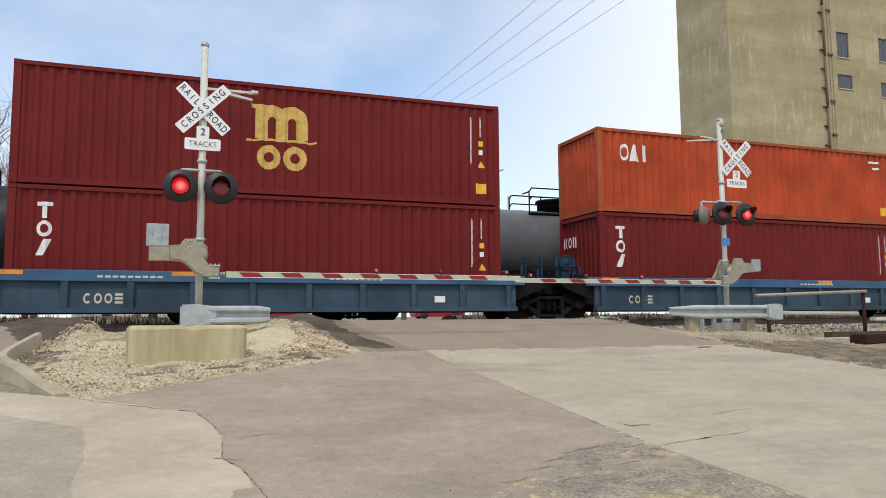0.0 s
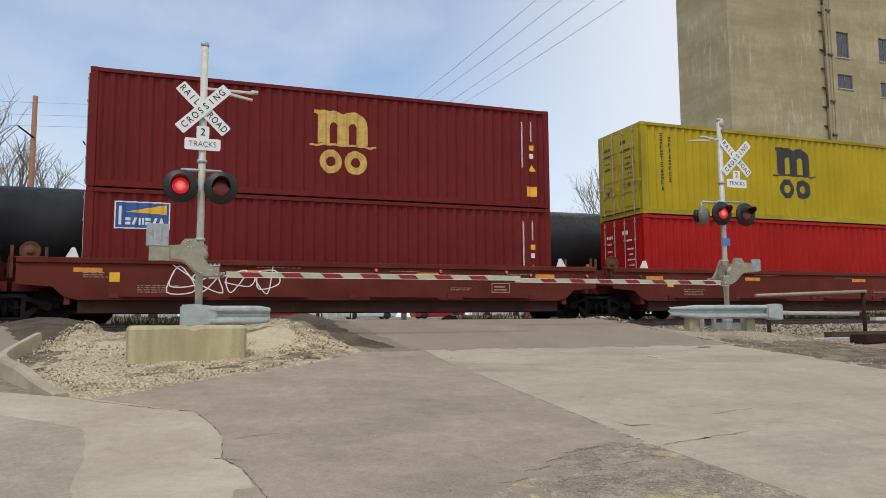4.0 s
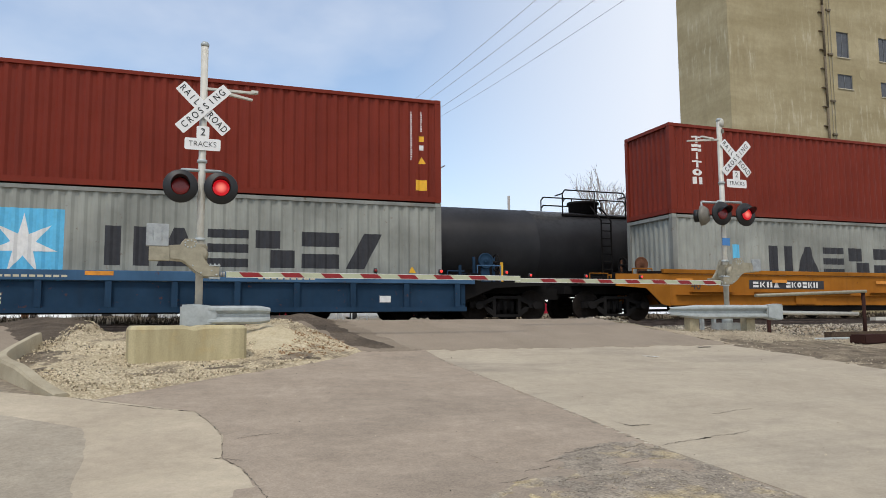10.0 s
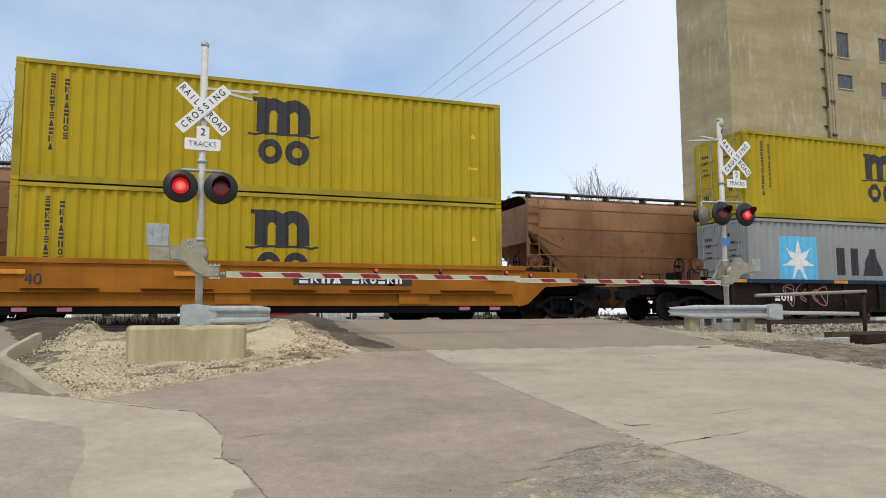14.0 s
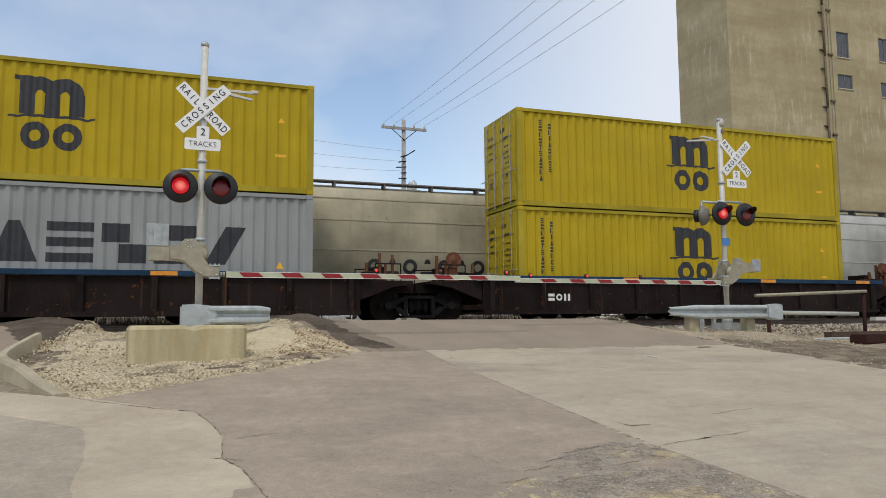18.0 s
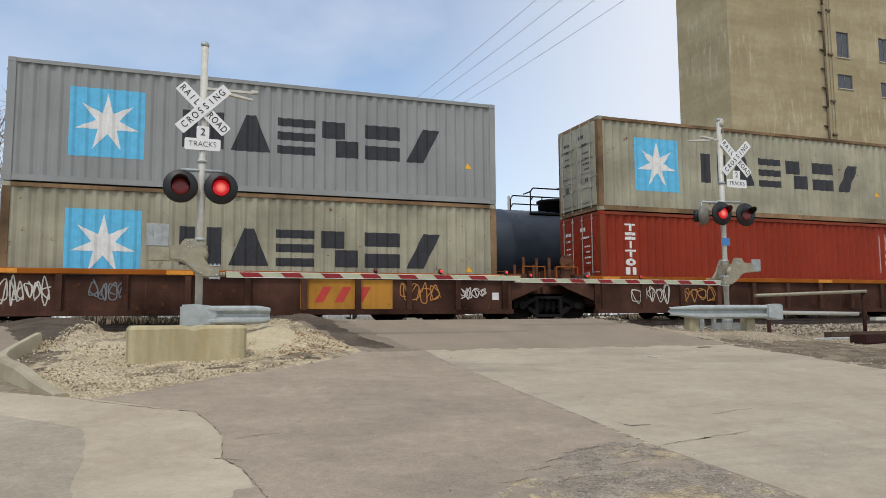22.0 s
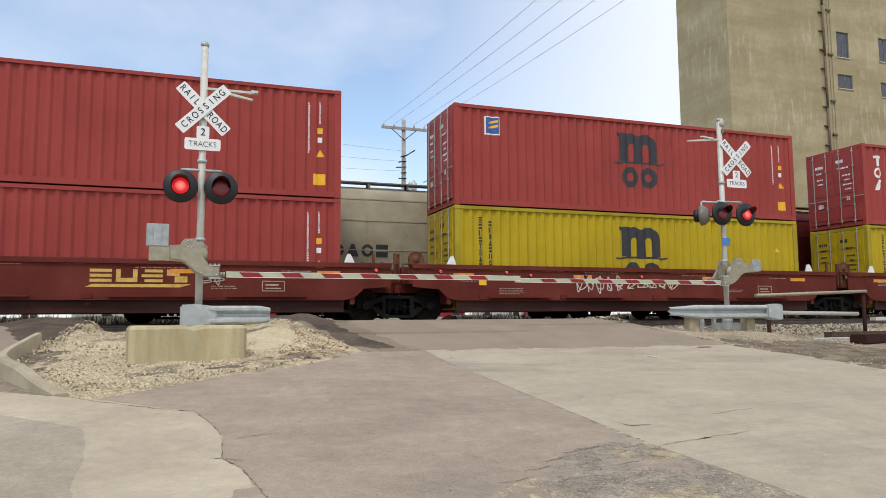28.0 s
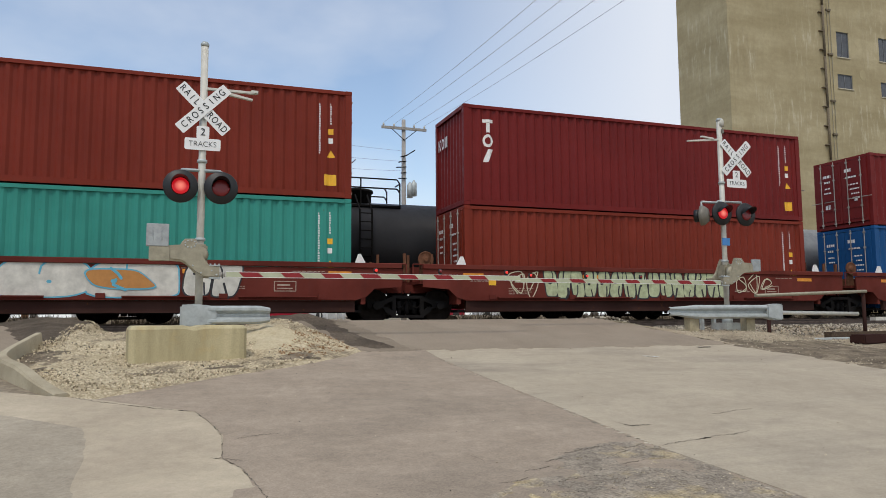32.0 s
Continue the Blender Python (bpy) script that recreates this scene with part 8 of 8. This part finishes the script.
def concrete_block():
    """Cast block with broad chamfers and a lifting notch in its top."""
    bm = B()
    H, c = 0.725, 0.05
    foot = [(-0.78, 0.06), (-0.70, 0.0), (0.76, 0.0), (0.80, 0.04), (0.80, 0.60), (0.76, 0.64), (-0.72, 0.64), (-0.78, 0.58)]
    rows = []
    for z, inset in ((0.0, 0.02), (0.03, 0.0), (H - c, 0.0), (H - 0.010, 0.03), (H, 0.05)):
        rows.append([bm.verts.new((x * (1 - inset / 0.8), 0.32 + (y - 0.32) * (1 - inset / 0.32), z)) for x, y in foot])
    for r0, r1 in zip(rows, rows[1:]):
        for i in range(8):
            bm.faces.new((r0[i], r0[(i + 1) % 8], r1[(i + 1) % 8], r1[i]))
    bm.faces.new(rows[-1]), bm.faces.new(list(reversed(rows[0])))
    for x in (-0.6, -0.45, -0.3, -0.18, -0.08, 0.02, 0.10, 0.16, 0.22, 0.3, 0.42, 0.56, 0.7):
        bmesh.ops.bisect_plane(bm, geom=bm.verts[:] + bm.edges[:] + bm.faces[:], plane_co=(x, 0, 0), plane_no=(1, 0, 0))
    for z in (0.15, 0.3, 0.45):
        bmesh.ops.bisect_plane(bm, geom=bm.verts[:] + bm.edges[:] + bm.faces[:], plane_co=(0, 0, z), plane_no=(0, 0, 1))
    for v in bm.verts:
        if v.co.z > H - c - 0.01:
            v.co.z -= 0.022 * math.exp(-((v.co.x - 0.07) / 0.085) ** 4)
        if v.co.x > 0.43:
            v.co.y -= 0.012
        v.co += Vector((noise.noise(v.co * 3.3), noise.noise(v.co * 3.3 + Vector((9, 0, 0))), noise.noise(v.co * 3.3 + Vector((0, 9, 0))))) * 0.006
    t = thing("concrete_block", pose(0.05, -8.88, -0.655, 0, 0, 8), "large stained concrete block barrier on the gravel", "concrete block")
    part("block", fix(bm), "block_concrete", t)


concrete_block()


def pipe_fence():
    t = thing("pipe_fence", pose(0, 0, 0), "low rusty steel pipe rail beside the track", "pipe fence")
    bm = B()
    rod(bm, (13.2, -4.5, 0.24), (18.0, -4.3, 0.17), 0.055, 8)
    part("pipe", bm, "alu", t)
    bm = B()
    rod(bm, (13.95, -4.75, 0.66), (18.0, -4.6, 0.80), 0.045, 8)
    part("pipe", bm, "machine", t)
    for x, y, h in ((14.35, -4.75, 0.22), (17.95, -4.55, 0.80)):
        part("post", rod(B(), (x, y, -0.7), (x, y, h), 0.05, 8), "sill_maroon", t)


pipe_fence()


def track_side_clutter():
    bm = box(B(), -1.7, 1.7, -0.14, 0.14, 0, 0.06)
    bmesh.ops.bevel(bm, geom=bm.edges[:], offset=0.012, segments=1, affect="EDGES")
    solo("steel_plank", bm, "galv", "pale blue-grey steel plank lying on the gravel", "plank", at=pose(15.0, -5.75, -0.485, 0, 0, 2))
    bm = box(B(), -1.6, 1.6, -0.10, 0.10, 0, 0.10)
    solo("steel_beam", bm, "alu", "pale steel beam lying beyond the pipe rail", "beam", at=pose(19.9, -4.5, -0.02, 0, 0, 1))
    solo("old_tie", box(B(), -1.5, 1.5, -0.12, 0.12, 0, 0.16), "old_wood", "dark old wooden tie lying on the ballast", "railway tie", at=pose(17.6, -4.9, -0.47, 0, 0, 3))
    bm = box(B(), -0.45, 0.45, -0.2, 0.2, 0, 0.22)
    bmesh.ops.bevel(bm, geom=bm.edges[:], offset=0.03, segments=2, affect="EDGES")
    solo("rusty_box", bm, "sill_maroon", "low rusty steel box beside the plank", "box", at=pose(15.15, -7.0, -0.53, 0, 0, 6))
    t = thing("tie_stack", pose(12.2, -5.2, -0.22), "small stand of steel brackets behind the guard rail", "bracket stand")
    for q in (-0.35, 0.0, 0.32):
        part("leg", box(B(), q - 0.03, q + 0.03, -0.05, 0.05, 0, 0.36), "galv", t)
    part("top_bar", box(B(), -0.42, 0.40, -0.06, 0.06, 0.36, 0.42), "galv", t)


track_side_clutter()


# ---------------------------------------------------------------- poles, wires, trees, distance
def utility_pole(x, y, h, arm=0.0, gear=False, mat="pole_wood", label="weathered wooden utility pole with a crossarm"):
    t = thing("utility_pole", pose(x, y, 0), label, "utility pole", "utility poles")
    part("pole", rod(B(), (0, 0, -0.3), (0, 0, h), 0.145, 12, 0.10), mat, t)
    if arm:
        part("crossarm", box(B(), -arm, arm, -0.16, -0.06, h - 0.55, h - 0.42), mat, t)
        for q in (-arm + 0.1, -arm * 0.45, arm * 0.45, arm - 0.1):
            ib = B()
            lathe(ib, [(h - 0.42, 0.03), (h - 0.34, 0.06), (h - 0.28, 0.04), (h - 0.26, 0.01)], "z", 8, (q, -0.11, 0))
            part("insulator", ib, "alu", t)
        br = B()
        rod(br, (-arm * 0.6, -0.12, h - 0.5), (0, -0.12, h - 1.1), 0.02, 5), rod(br, (arm * 0.6, -0.12, h - 0.5), (0, -0.12, h - 1.1), 0.02, 5)
        part("brace", br, "dark_steel", t)
    if gear:
        for k, (q, z) in enumerate(((0.30, h - 3.75), (0.52, h - 3.65))):
            tb = B()
            lathe(tb, [(z - 0.34, 0.02), (z - 0.34, 0.15), (z + 0.32, 0.15), (z + 0.36, 0.11), (z + 0.50, 0.03)], "z", 14, (q, -0.1, 0))
            part("transformer", tb, "galv", t)
        sw = B()
        for k in range(5):
            rod(sw, (-0.2 - 0.12 * (k % 3), -0.15, h - 2.0 - k * 0.28), (0.1, -0.15, h - 1.9 - k * 0.30), 0.03, 5)
        rod(sw, (0.1, 0, h - 1.9), (0.62, 0, h - 1.55), 0.03, 5)
        rod(sw, (-0.1, 0, h - 5.0), (-2.1, -0.3, h - 4.9), 0.03, 5)
        part("switch_gear", sw, "dark_steel", t)
    else:
        sw = B()
        rod(sw, (-0.6, -0.1, h - 1.4), (0.05, -0.1, h - 1.9), 0.04, 5)
        part("bracket", sw, "dark_steel", t)
    return t


utility_pole(10.37, 15.36, 10.35, 1.2, True)
utility_pole(-2.06, 15.36, 10.4, 1.2)
utility_pole(-6.5, 15.36, 9.95, 0.0, mat="brown_pole", label="plain brown wooden pole without a crossarm")
utility_pole(23.3, 30.4, 9.45, 0.0, label="thin pale pole far beyond the tracks")


def wire(a, b, sag, r=0.012):
    a, b = Vector(a), Vector(b)
    bm = B()
    n_ = 16
    pts = [a.lerp(b, k / n_) - Vector((0, 0, sag * 4 * (k / n_) * (1 - k / n_))) for k in range(n_ + 1)]
    side = (b - a).cross(Vector((0, 0, 1))).normalized()
    up = side.cross((b - a).normalized())
    rings = [[bm.verts.new(p + (side * math.cos(i * math.tau / 5) + up * math.sin(i * math.tau / 5)) * r) for i in range(5)] for p in pts]
    for p, q in zip(rings, rings[1:]):
        for i in range(5):
            bm.faces.new((p[i], p[(i + 1) % 5], q[(i + 1) % 5], q[i]))
    solo("overhead_wire", bm, "wire", "thin overhead wire strung between poles", "wire", group="overhead wires")


def wire_end(px, dist):
    """A point that far from the eye in the given direction (right, up per unit forward)."""
    rt = Vector((math.cos(YAW), -math.sin(YAW), 0))
    up = rt.cross(AIM)
    return EYE + (AIM + rt * px[0] + up * px[1]).normalized() * dist


for q, e in ((-1.1, 0.123), (-0.5, 0.158), (0.5, 0.204), (1.1, 0.245)):
    a = Vector((10.37 + q, 15.25, 10.1))
    wire(a, a + (wire_end((e, 0.3475), 22.0) - a) * 1.5, 0.2, 0.007)
for k, dz in enumerate((0.0, -0.55, -1.05)):
    wire((10.3, 15.3, 8.7 + dz), (-1.95, 15.3, 9.9 + dz * 1.6), 0.25, 0.007)
    wire((-2.2, 15.3, 9.9 + dz), (-40, 15.3, 9.4 + dz), 0.5, 0.007)
wire((-6.5, 15.3, 7.2), (-1.9, 15.6, 4.9), 0.1, 0.012)


def bare_tree(x, y, h, seed, spread=0.5):
    rnd = random.Random(seed)
    t = thing("bare_tree", pose(x, y, 0), "leafless grey tree with fine branching twigs", "tree", "bare trees")
    trunk, twigs = B(), B()

    def grow(p, d, ln, r, depth):
        q = p + d * ln
        rod(trunk if depth < 2 else twigs, p, q, r, 7 if depth < 2 else 4, r * 0.68, caps=depth == 0)
        if depth >= 6 or r < 0.006:
            return
        for k in range(3 if depth < 4 else 2):
            nd = (d + Vector((rnd.uniform(-1, 1), rnd.uniform(-1, 1), rnd.uniform(-0.25, 0.7))) * (spread + 0.06 * depth)).normalized()
            grow(q if k else p.lerp(q, rnd.uniform(0.6, 0.95)), nd, ln * rnd.uniform(0.62, 0.85), r * rnd.uniform(0.5, 0.68), depth + 1)

    grow(Vector((0, 0, -0.2)), Vector((rnd.uniform(-0.08, 0.08), 0, 1)).normalized(), h * 0.26, h * 0.017, 0)
    part("trunk", trunk, "bark", t)
    part("crown", twigs, "bark", t)


for x, y, h, s in ((-9.2, 19, 13.0, 1), (-12.5, 23, 14.0, 2), (-8.2, 27, 13, 3), (31.0, 31, 13.5, 4), (34.2, 36, 13.5, 5), (34.0, 44, 12.0, 6), (40.5, 52, 11.5, 8), (26.5, 62, 10.0, 9)):
    bare_tree(x, y, h, s)


def parked_car(x, y, rz, paint, word):
    t = thing("parked_car", pose(x, y, 0, 0, 0, rz), f"{word} car standing beyond the tracks", "car", "cars beyond the tracks")
    bm = B()
    prism(bm, [(-2.15, 0.16), (2.15, 0.16), (2.25, 0.6), (2.1, 0.85), (1.2, 0.95), (-1.7, 0.98), (-2.2, 0.9)], -0.88, 0.88)
    bmesh.ops.bevel(bm, geom=bm.edges[:], offset=0.07, segments=2, affect="EDGES")
    part("body", fix(bm), paint, t)
    bm = B()
    prism(bm, [(-1.75, 0.95), (1.15, 0.95), (0.45, 1.42), (-1.15, 1.45)], -0.74, 0.74)
    bmesh.ops.bevel(bm, geom=bm.edges[:], offset=0.09, segments=2, affect="EDGES")
    c = part("cabin", fix(bm), paint, t)
    part("rear_window", box(B(), -1.62, -1.58, -0.55, 0.55, 1.05, 1.32), "glass", c)
    for sx in (-1.4, 1.4):
        for sy in (-1, 1):
            w = B()
            lathe(w, [(-0.1, 0.05), (-0.1, 0.31), (0.1, 0.31), (0.1, 0.05)], "y", 18)
            part("wheel", w, "rubber", t, at=pose(sx, sy * 0.8, 0.31))
    for sy in (-1, 1):
        part("tail_light", box(B(), -2.24, -2.18, sy * 0.62 - 0.16, sy * 0.62 + 0.16, 0.66, 0.82), "tail", t)


parked_car(4.17, 14.2, 90, "car_red", "red")
parked_car(1.8, 31, 90, "car_white", "silver")
parked_car(14.0, 38, 0, "car_white", "white")
parked_car(20.0, 38, 0, "car_red", "red")
parked_car(9.5, 44, 0, "car_white", "silver")
parked_car(26.5, 40, 0, "car_white", "silver")
parked_car(-3.5, 33, 0, "car_white", "pale grey")
parked_car(32.0, 41, 0, "car_red", "red")
for px_ in range(9):
    solo("marker_post", rod(B(), (7.6 + px_ * 0.55, 30.0 + (px_ % 2) * 0.4, -0.1), (7.6 + px_ * 0.55, 30.0 + (px_ % 2) * 0.4, 1.1), 0.05, 8), "sign_white", "slim white post beyond the tracks", "post", group="white posts")


def house(x, y, w, d, h):
    t = thing("house", pose(x, y, 0), "low grey sided house far beyond the tracks", "house", "far houses")
    part("wall", box(B(), -w / 2, w / 2, 0, d, 0, h), "house_wall", t)
    bm = prism(B(), [(-w / 2 - 0.4, h), (w / 2 + 0.4, h), (0, h + w * 0.2)], -0.4, d + 0.4)
    part("roof", fix(bm), "house_roof", t)
    for q in (-w * 0.3, 0, w * 0.3):
        wi = part("window", box(B(), q - 0.5, q + 0.5, -0.04, -0.005, 0.9, 2.1), "glass", t)
        part("window_frame", box(B(), q - 0.58, q + 0.58, -0.03, -0.006, 0.82, 0.9), "car_white", wi)


house(-6, 62, 10, 8, 2.3)
house(18, 72, 11, 8, 2.3)


def shade_scrub(name, x0, x1, seed):
    """Added low tangle of dark brush beyond the far track: stands for shade under the trains."""
    rnd = random.Random(seed)
    verts, faces = [], []
    for _ in range(int((x1 - x0) * 130)):
        x, y = rnd.uniform(x0, x1), 7.4 + rnd.random() * 1.6
        if math.sin(x * 1.9) + math.sin(x * 0.73 + 1) < -1.75:
            continue
        h = rnd.uniform(0.10, 0.42)
        dx, dy, r = rnd.uniform(-0.35, 0.35), rnd.uniform(-0.2, 0.2), rnd.uniform(0.02, 0.05)
        k = len(verts)
        verts += [(x - r, y, -0.3), (x + r, y + r, -0.3), (x, y - r, -0.3), (x + dx, y + dy, h), (x + dx * 0.5 + 0.12, y, h * 0.7), (x + dx * 0.5 - 0.12, y, h * 0.65)]
        faces += [(k, k + 1, k + 3), (k + 1, k + 2, k + 3), (k + 2, k, k + 3), (k, k + 1, k + 4), (k, k + 2, k + 5)]
    me = bpy.data.meshes.new(name)
    me.from_pydata(verts, [], faces)
    me.materials.append(M["brush"])
    tagged(new(name, me), "low dark brush added along the far track as shade under the trains", "brush", kind="stuff")


def far_bank(x0, x1, seed):
    """Added low dark bank beyond the far track: darkens the gap under the trains like shade."""
    rnd = random.Random(seed)
    bm = B()
    rows = []
    n_ = int((x1 - x0) / 0.8)
    for i in range(n_ + 1):
        x, up = x0 + (x1 - x0) * i / n_, 0.22 + 0.13 * noise.noise(Vector((x0 + i * 0.35, seed, 0)))
        rows.append([bm.verts.new((x, y, z)) for y, z in ((7.2, -0.3), (7.9, up * 0.7), (8.6 + rnd.uniform(-0.2, 0.2), up), (9.6, up * 0.6), (10.6, -0.3))])
    for a_, b_ in zip(rows, rows[1:]):
        for k in range(4):
            f = bm.faces.new((a_[k], b_[k], b_[k + 1], a_[k + 1]))
            f.smooth = True
    solo("far_bank", fix(bm), "soil", "low dark bank added beyond the far track as shade under the trains", "earth bank", kind="structure")


# added banks and brush: dark backing in place of the shade under the trains
far_bank(-32, 0.8, 1)
far_bank(10.4, 60, 2)
shade_scrub("brush", -30, 0.6, 11)
shade_scrub("brush", 10.2, 40, 12)


# ---------------------------------------------------------------- loose stones and weeds
def stones(name, count, region, size, mat, label, seed, hills=True, lift=0.018):
    """Broken stone lying on the ground, too many to count."""
    rnd = random.Random(seed)
    verts, faces = [], []
    x0, x1, y0, y1 = region
    made = 0
    while made < count:
        x, y = rnd.uniform(x0, x1), rnd.uniform(y0, y1)
        if not hills(x, y):
            continue
        made += 1
        r = size * rnd.uniform(0.35, 1.0) ** 1.5
        c = Vector((x, y, ground_z(x, y) + lift + r * 0.25))
        m = Euler((rnd.uniform(0, 6), rnd.uniform(0, 6), rnd.uniform(0, 6))).to_matrix()
        k = len(verts)
        for p in ((1, 0, 0), (-1, 0, 0), (0, 1, 0), (0, -1, 0), (0, 0, 0.8), (0, 0, -0.8)):
            verts.append(c + m @ (Vector(p) * r * rnd.uniform(0.6, 1.0)))
        for f in ((0, 2, 4), (2, 1, 4), (1, 3, 4), (3, 0, 4), (2, 0, 5), (1, 2, 5), (3, 1, 5), (0, 3, 5)):
            faces.append([k + i for i in f])
    me = bpy.data.meshes.new(name)
    me.from_pydata(verts, [], faces)
    me.materials.append(M[mat])
    tagged(new(name, me), label, "gravel", kind="stuff")


def on_island(x, y):
    if x < (-2.12 + 0.05 * (y + 8) if y > -8.8 else -2.12 + (-8.8 - y) * 0.47):
        return False
    return x < (min(2.5, 2.6 - (y + 7.8) * 0.43) if y > -8.1 else 1.2 + (y + 9.35) * 1.1 + 0.1) and not (-0.75 < x < 0.85 and -8.95 < y < -8.2)


def in_soil(x, y):
    a = any(((x - cx) / rx) ** 2 + ((y - cy) / ry) ** 2 < 1 for cx, cy, rx, ry in ((-1.72, -8.5, 0.36, 0.75), (1.62, -8.62, 0.70, 0.36), (-1.25, -7.3, 0.35, 0.18), (-0.95, -9.4, 0.30, 0.22), (0.1, -9.5, 0.9, 0.16)))
    return a and (x * 71.3 + y * 43.7) % 1.0 < 0.82


def in_sand(x, y):
    a = ((x + 1.05) / 0.5) ** 2 + ((y + 7.5) / 1.2) ** 2 < 1 or ((x - 1.25) / 0.42) ** 2 + ((y + 6.9) / 1.1) ** 2 < 1
    return a and (x * 53.7 + y * 31.3) % 1.0 < 0.35


stones("gravel_chips", 9500, (-2.2, 2.6, -11.0, -3.2), 0.027, "stone", "pale broken limestone gravel on the island", 3, lambda x, y: on_island(x, y) and not in_sand(x, y) and not in_soil(x, y) and noise.noise(Vector((x * 1.4, y * 1.4, 5))) > -0.28, 0.050)
stones("verge_chips", 8000, (9.9, 19.0, -11.0, -2.4), 0.022, "verge_stone", "pale gravel scattered on the verge", 4, lambda x, y: x > 10.15 + 0.15 * math.sin(y * 3) and noise.noise(Vector((x, y, 2)) * 0.9) > -0.25)
stones("ballast_stones", 6500, (9.7, 30.0, -4.2, -1.5), 0.065, "ballast_stone", "coarse grey ballast beside the rails", 5, lambda x, y: True)
stones("dry_leaves", 520, (1.35, 2.7, -8.75, -6.9), 0.020, "weed", "dry reddish leaves and weeds on the gravel", 7, lambda x, y: on_island(x, y) and (x * 7 + y * 5) % 3 < 1.6, 0.06)
stones("dirt_crumbs", 650, (-2.0, 1.8, -10.6, -4.0), 0.02, "dark_chip", "dark soil crumbs among the gravel", 8, lambda x, y: on_island(x, y) and math.sin(x * 4.1 + 1.3 * y) + math.sin(y * 3.3 - x) > 0.7, 0.052)
stones("light_grit", 70, (0.6, 10.0, -15.6, -8.5), 0.010, "stone", "scattered pale grit on the road", 9, lambda x, y: True)
stones("patch_grit", 420, (1.7, 3.72, -16.2, -14.3), 0.007, "dark_chip", "dark loose grit on the worn patch", 16, lambda x, y: y < -15.9 + (x - 1.3) * 0.62 and noise.noise(Vector((x * 3, y * 3, 1))) > -0.1, 0.014)
stones("patch_chips", 300, (1.7, 3.72, -16.2, -14.3), 0.009, "stone", "pale loose aggregate on the worn patch", 17, lambda x, y: y < -15.9 + (x - 1.3) * 0.62 and noise.noise(Vector((x * 3, y * 3, 8))) > 0.0, 0.014)
stones("road_grit", 60, (0.5, 10.0, -16.0, -8.5), 0.009, "dark_chip", "scattered dark grit on the road", 6, lambda x, y: True)


# ---------------------------------------------------------------- all that moves
# small deviations of the trains from their steady run, in metres, second by second
SLIP_T = (0, 3, 6, 7, 8, 9, 10, 11, 14, 17, 19, 25, 28, 30, 31, 32)
SLIP_M = (-0.05, 0.02, 0.03, 0.15, 0.17, 0.30, 0.38, -0.18, -0.15, -0.08, -0.01, 0.05, -0.05, 0.0, 0.07, 0.01)


def slip(t):
    return float(np.interp(t, SLIP_T, SLIP_M))


def near_shift(t):
    q = t / 16
    return 16 * (19.9813 * q + 0.04347 * q * q + 0.00325 * q ** 3) + slip(t)


def far_shift(t):
    return 13.6 * t + 0.025 * t * t + slip(t) * 0.71


def motions():
    times = range(33)
    for ob, x, z, train in MOVERS:
        y = 0.0 if train == "near" else FAR_TRACK
        walk(ob, [(t, pose(x - near_shift(t) if train == "near" else x + far_shift(t), y, z)) for t in times])
    # the lamps flash in turn: the lit filter slides before the dark lens, and back behind it
    for g, phase, (period, start) in LAMPS:
        half = period / 2

        def place(t):
            return pose(0, -0.045 if (math.floor((t - start) / half) + phase) % 2 == 0 else 0.012, 0)

        rows, k = [(0.0, place(0.0))], 1
        while start + k * half < 31.9:
            t = start + k * half
            if t > 0.1:
                was = place(t - 0.04)
                late = 0.05 if was.translation.y < 0 else -0.05      # the filament takes its time
                rows += [(t + late - 0.03, was), (t + late + 0.03, place(t + 0.04))]
            k += 1
        walk(g, rows + [(32.0, place(32.0))])


motions()
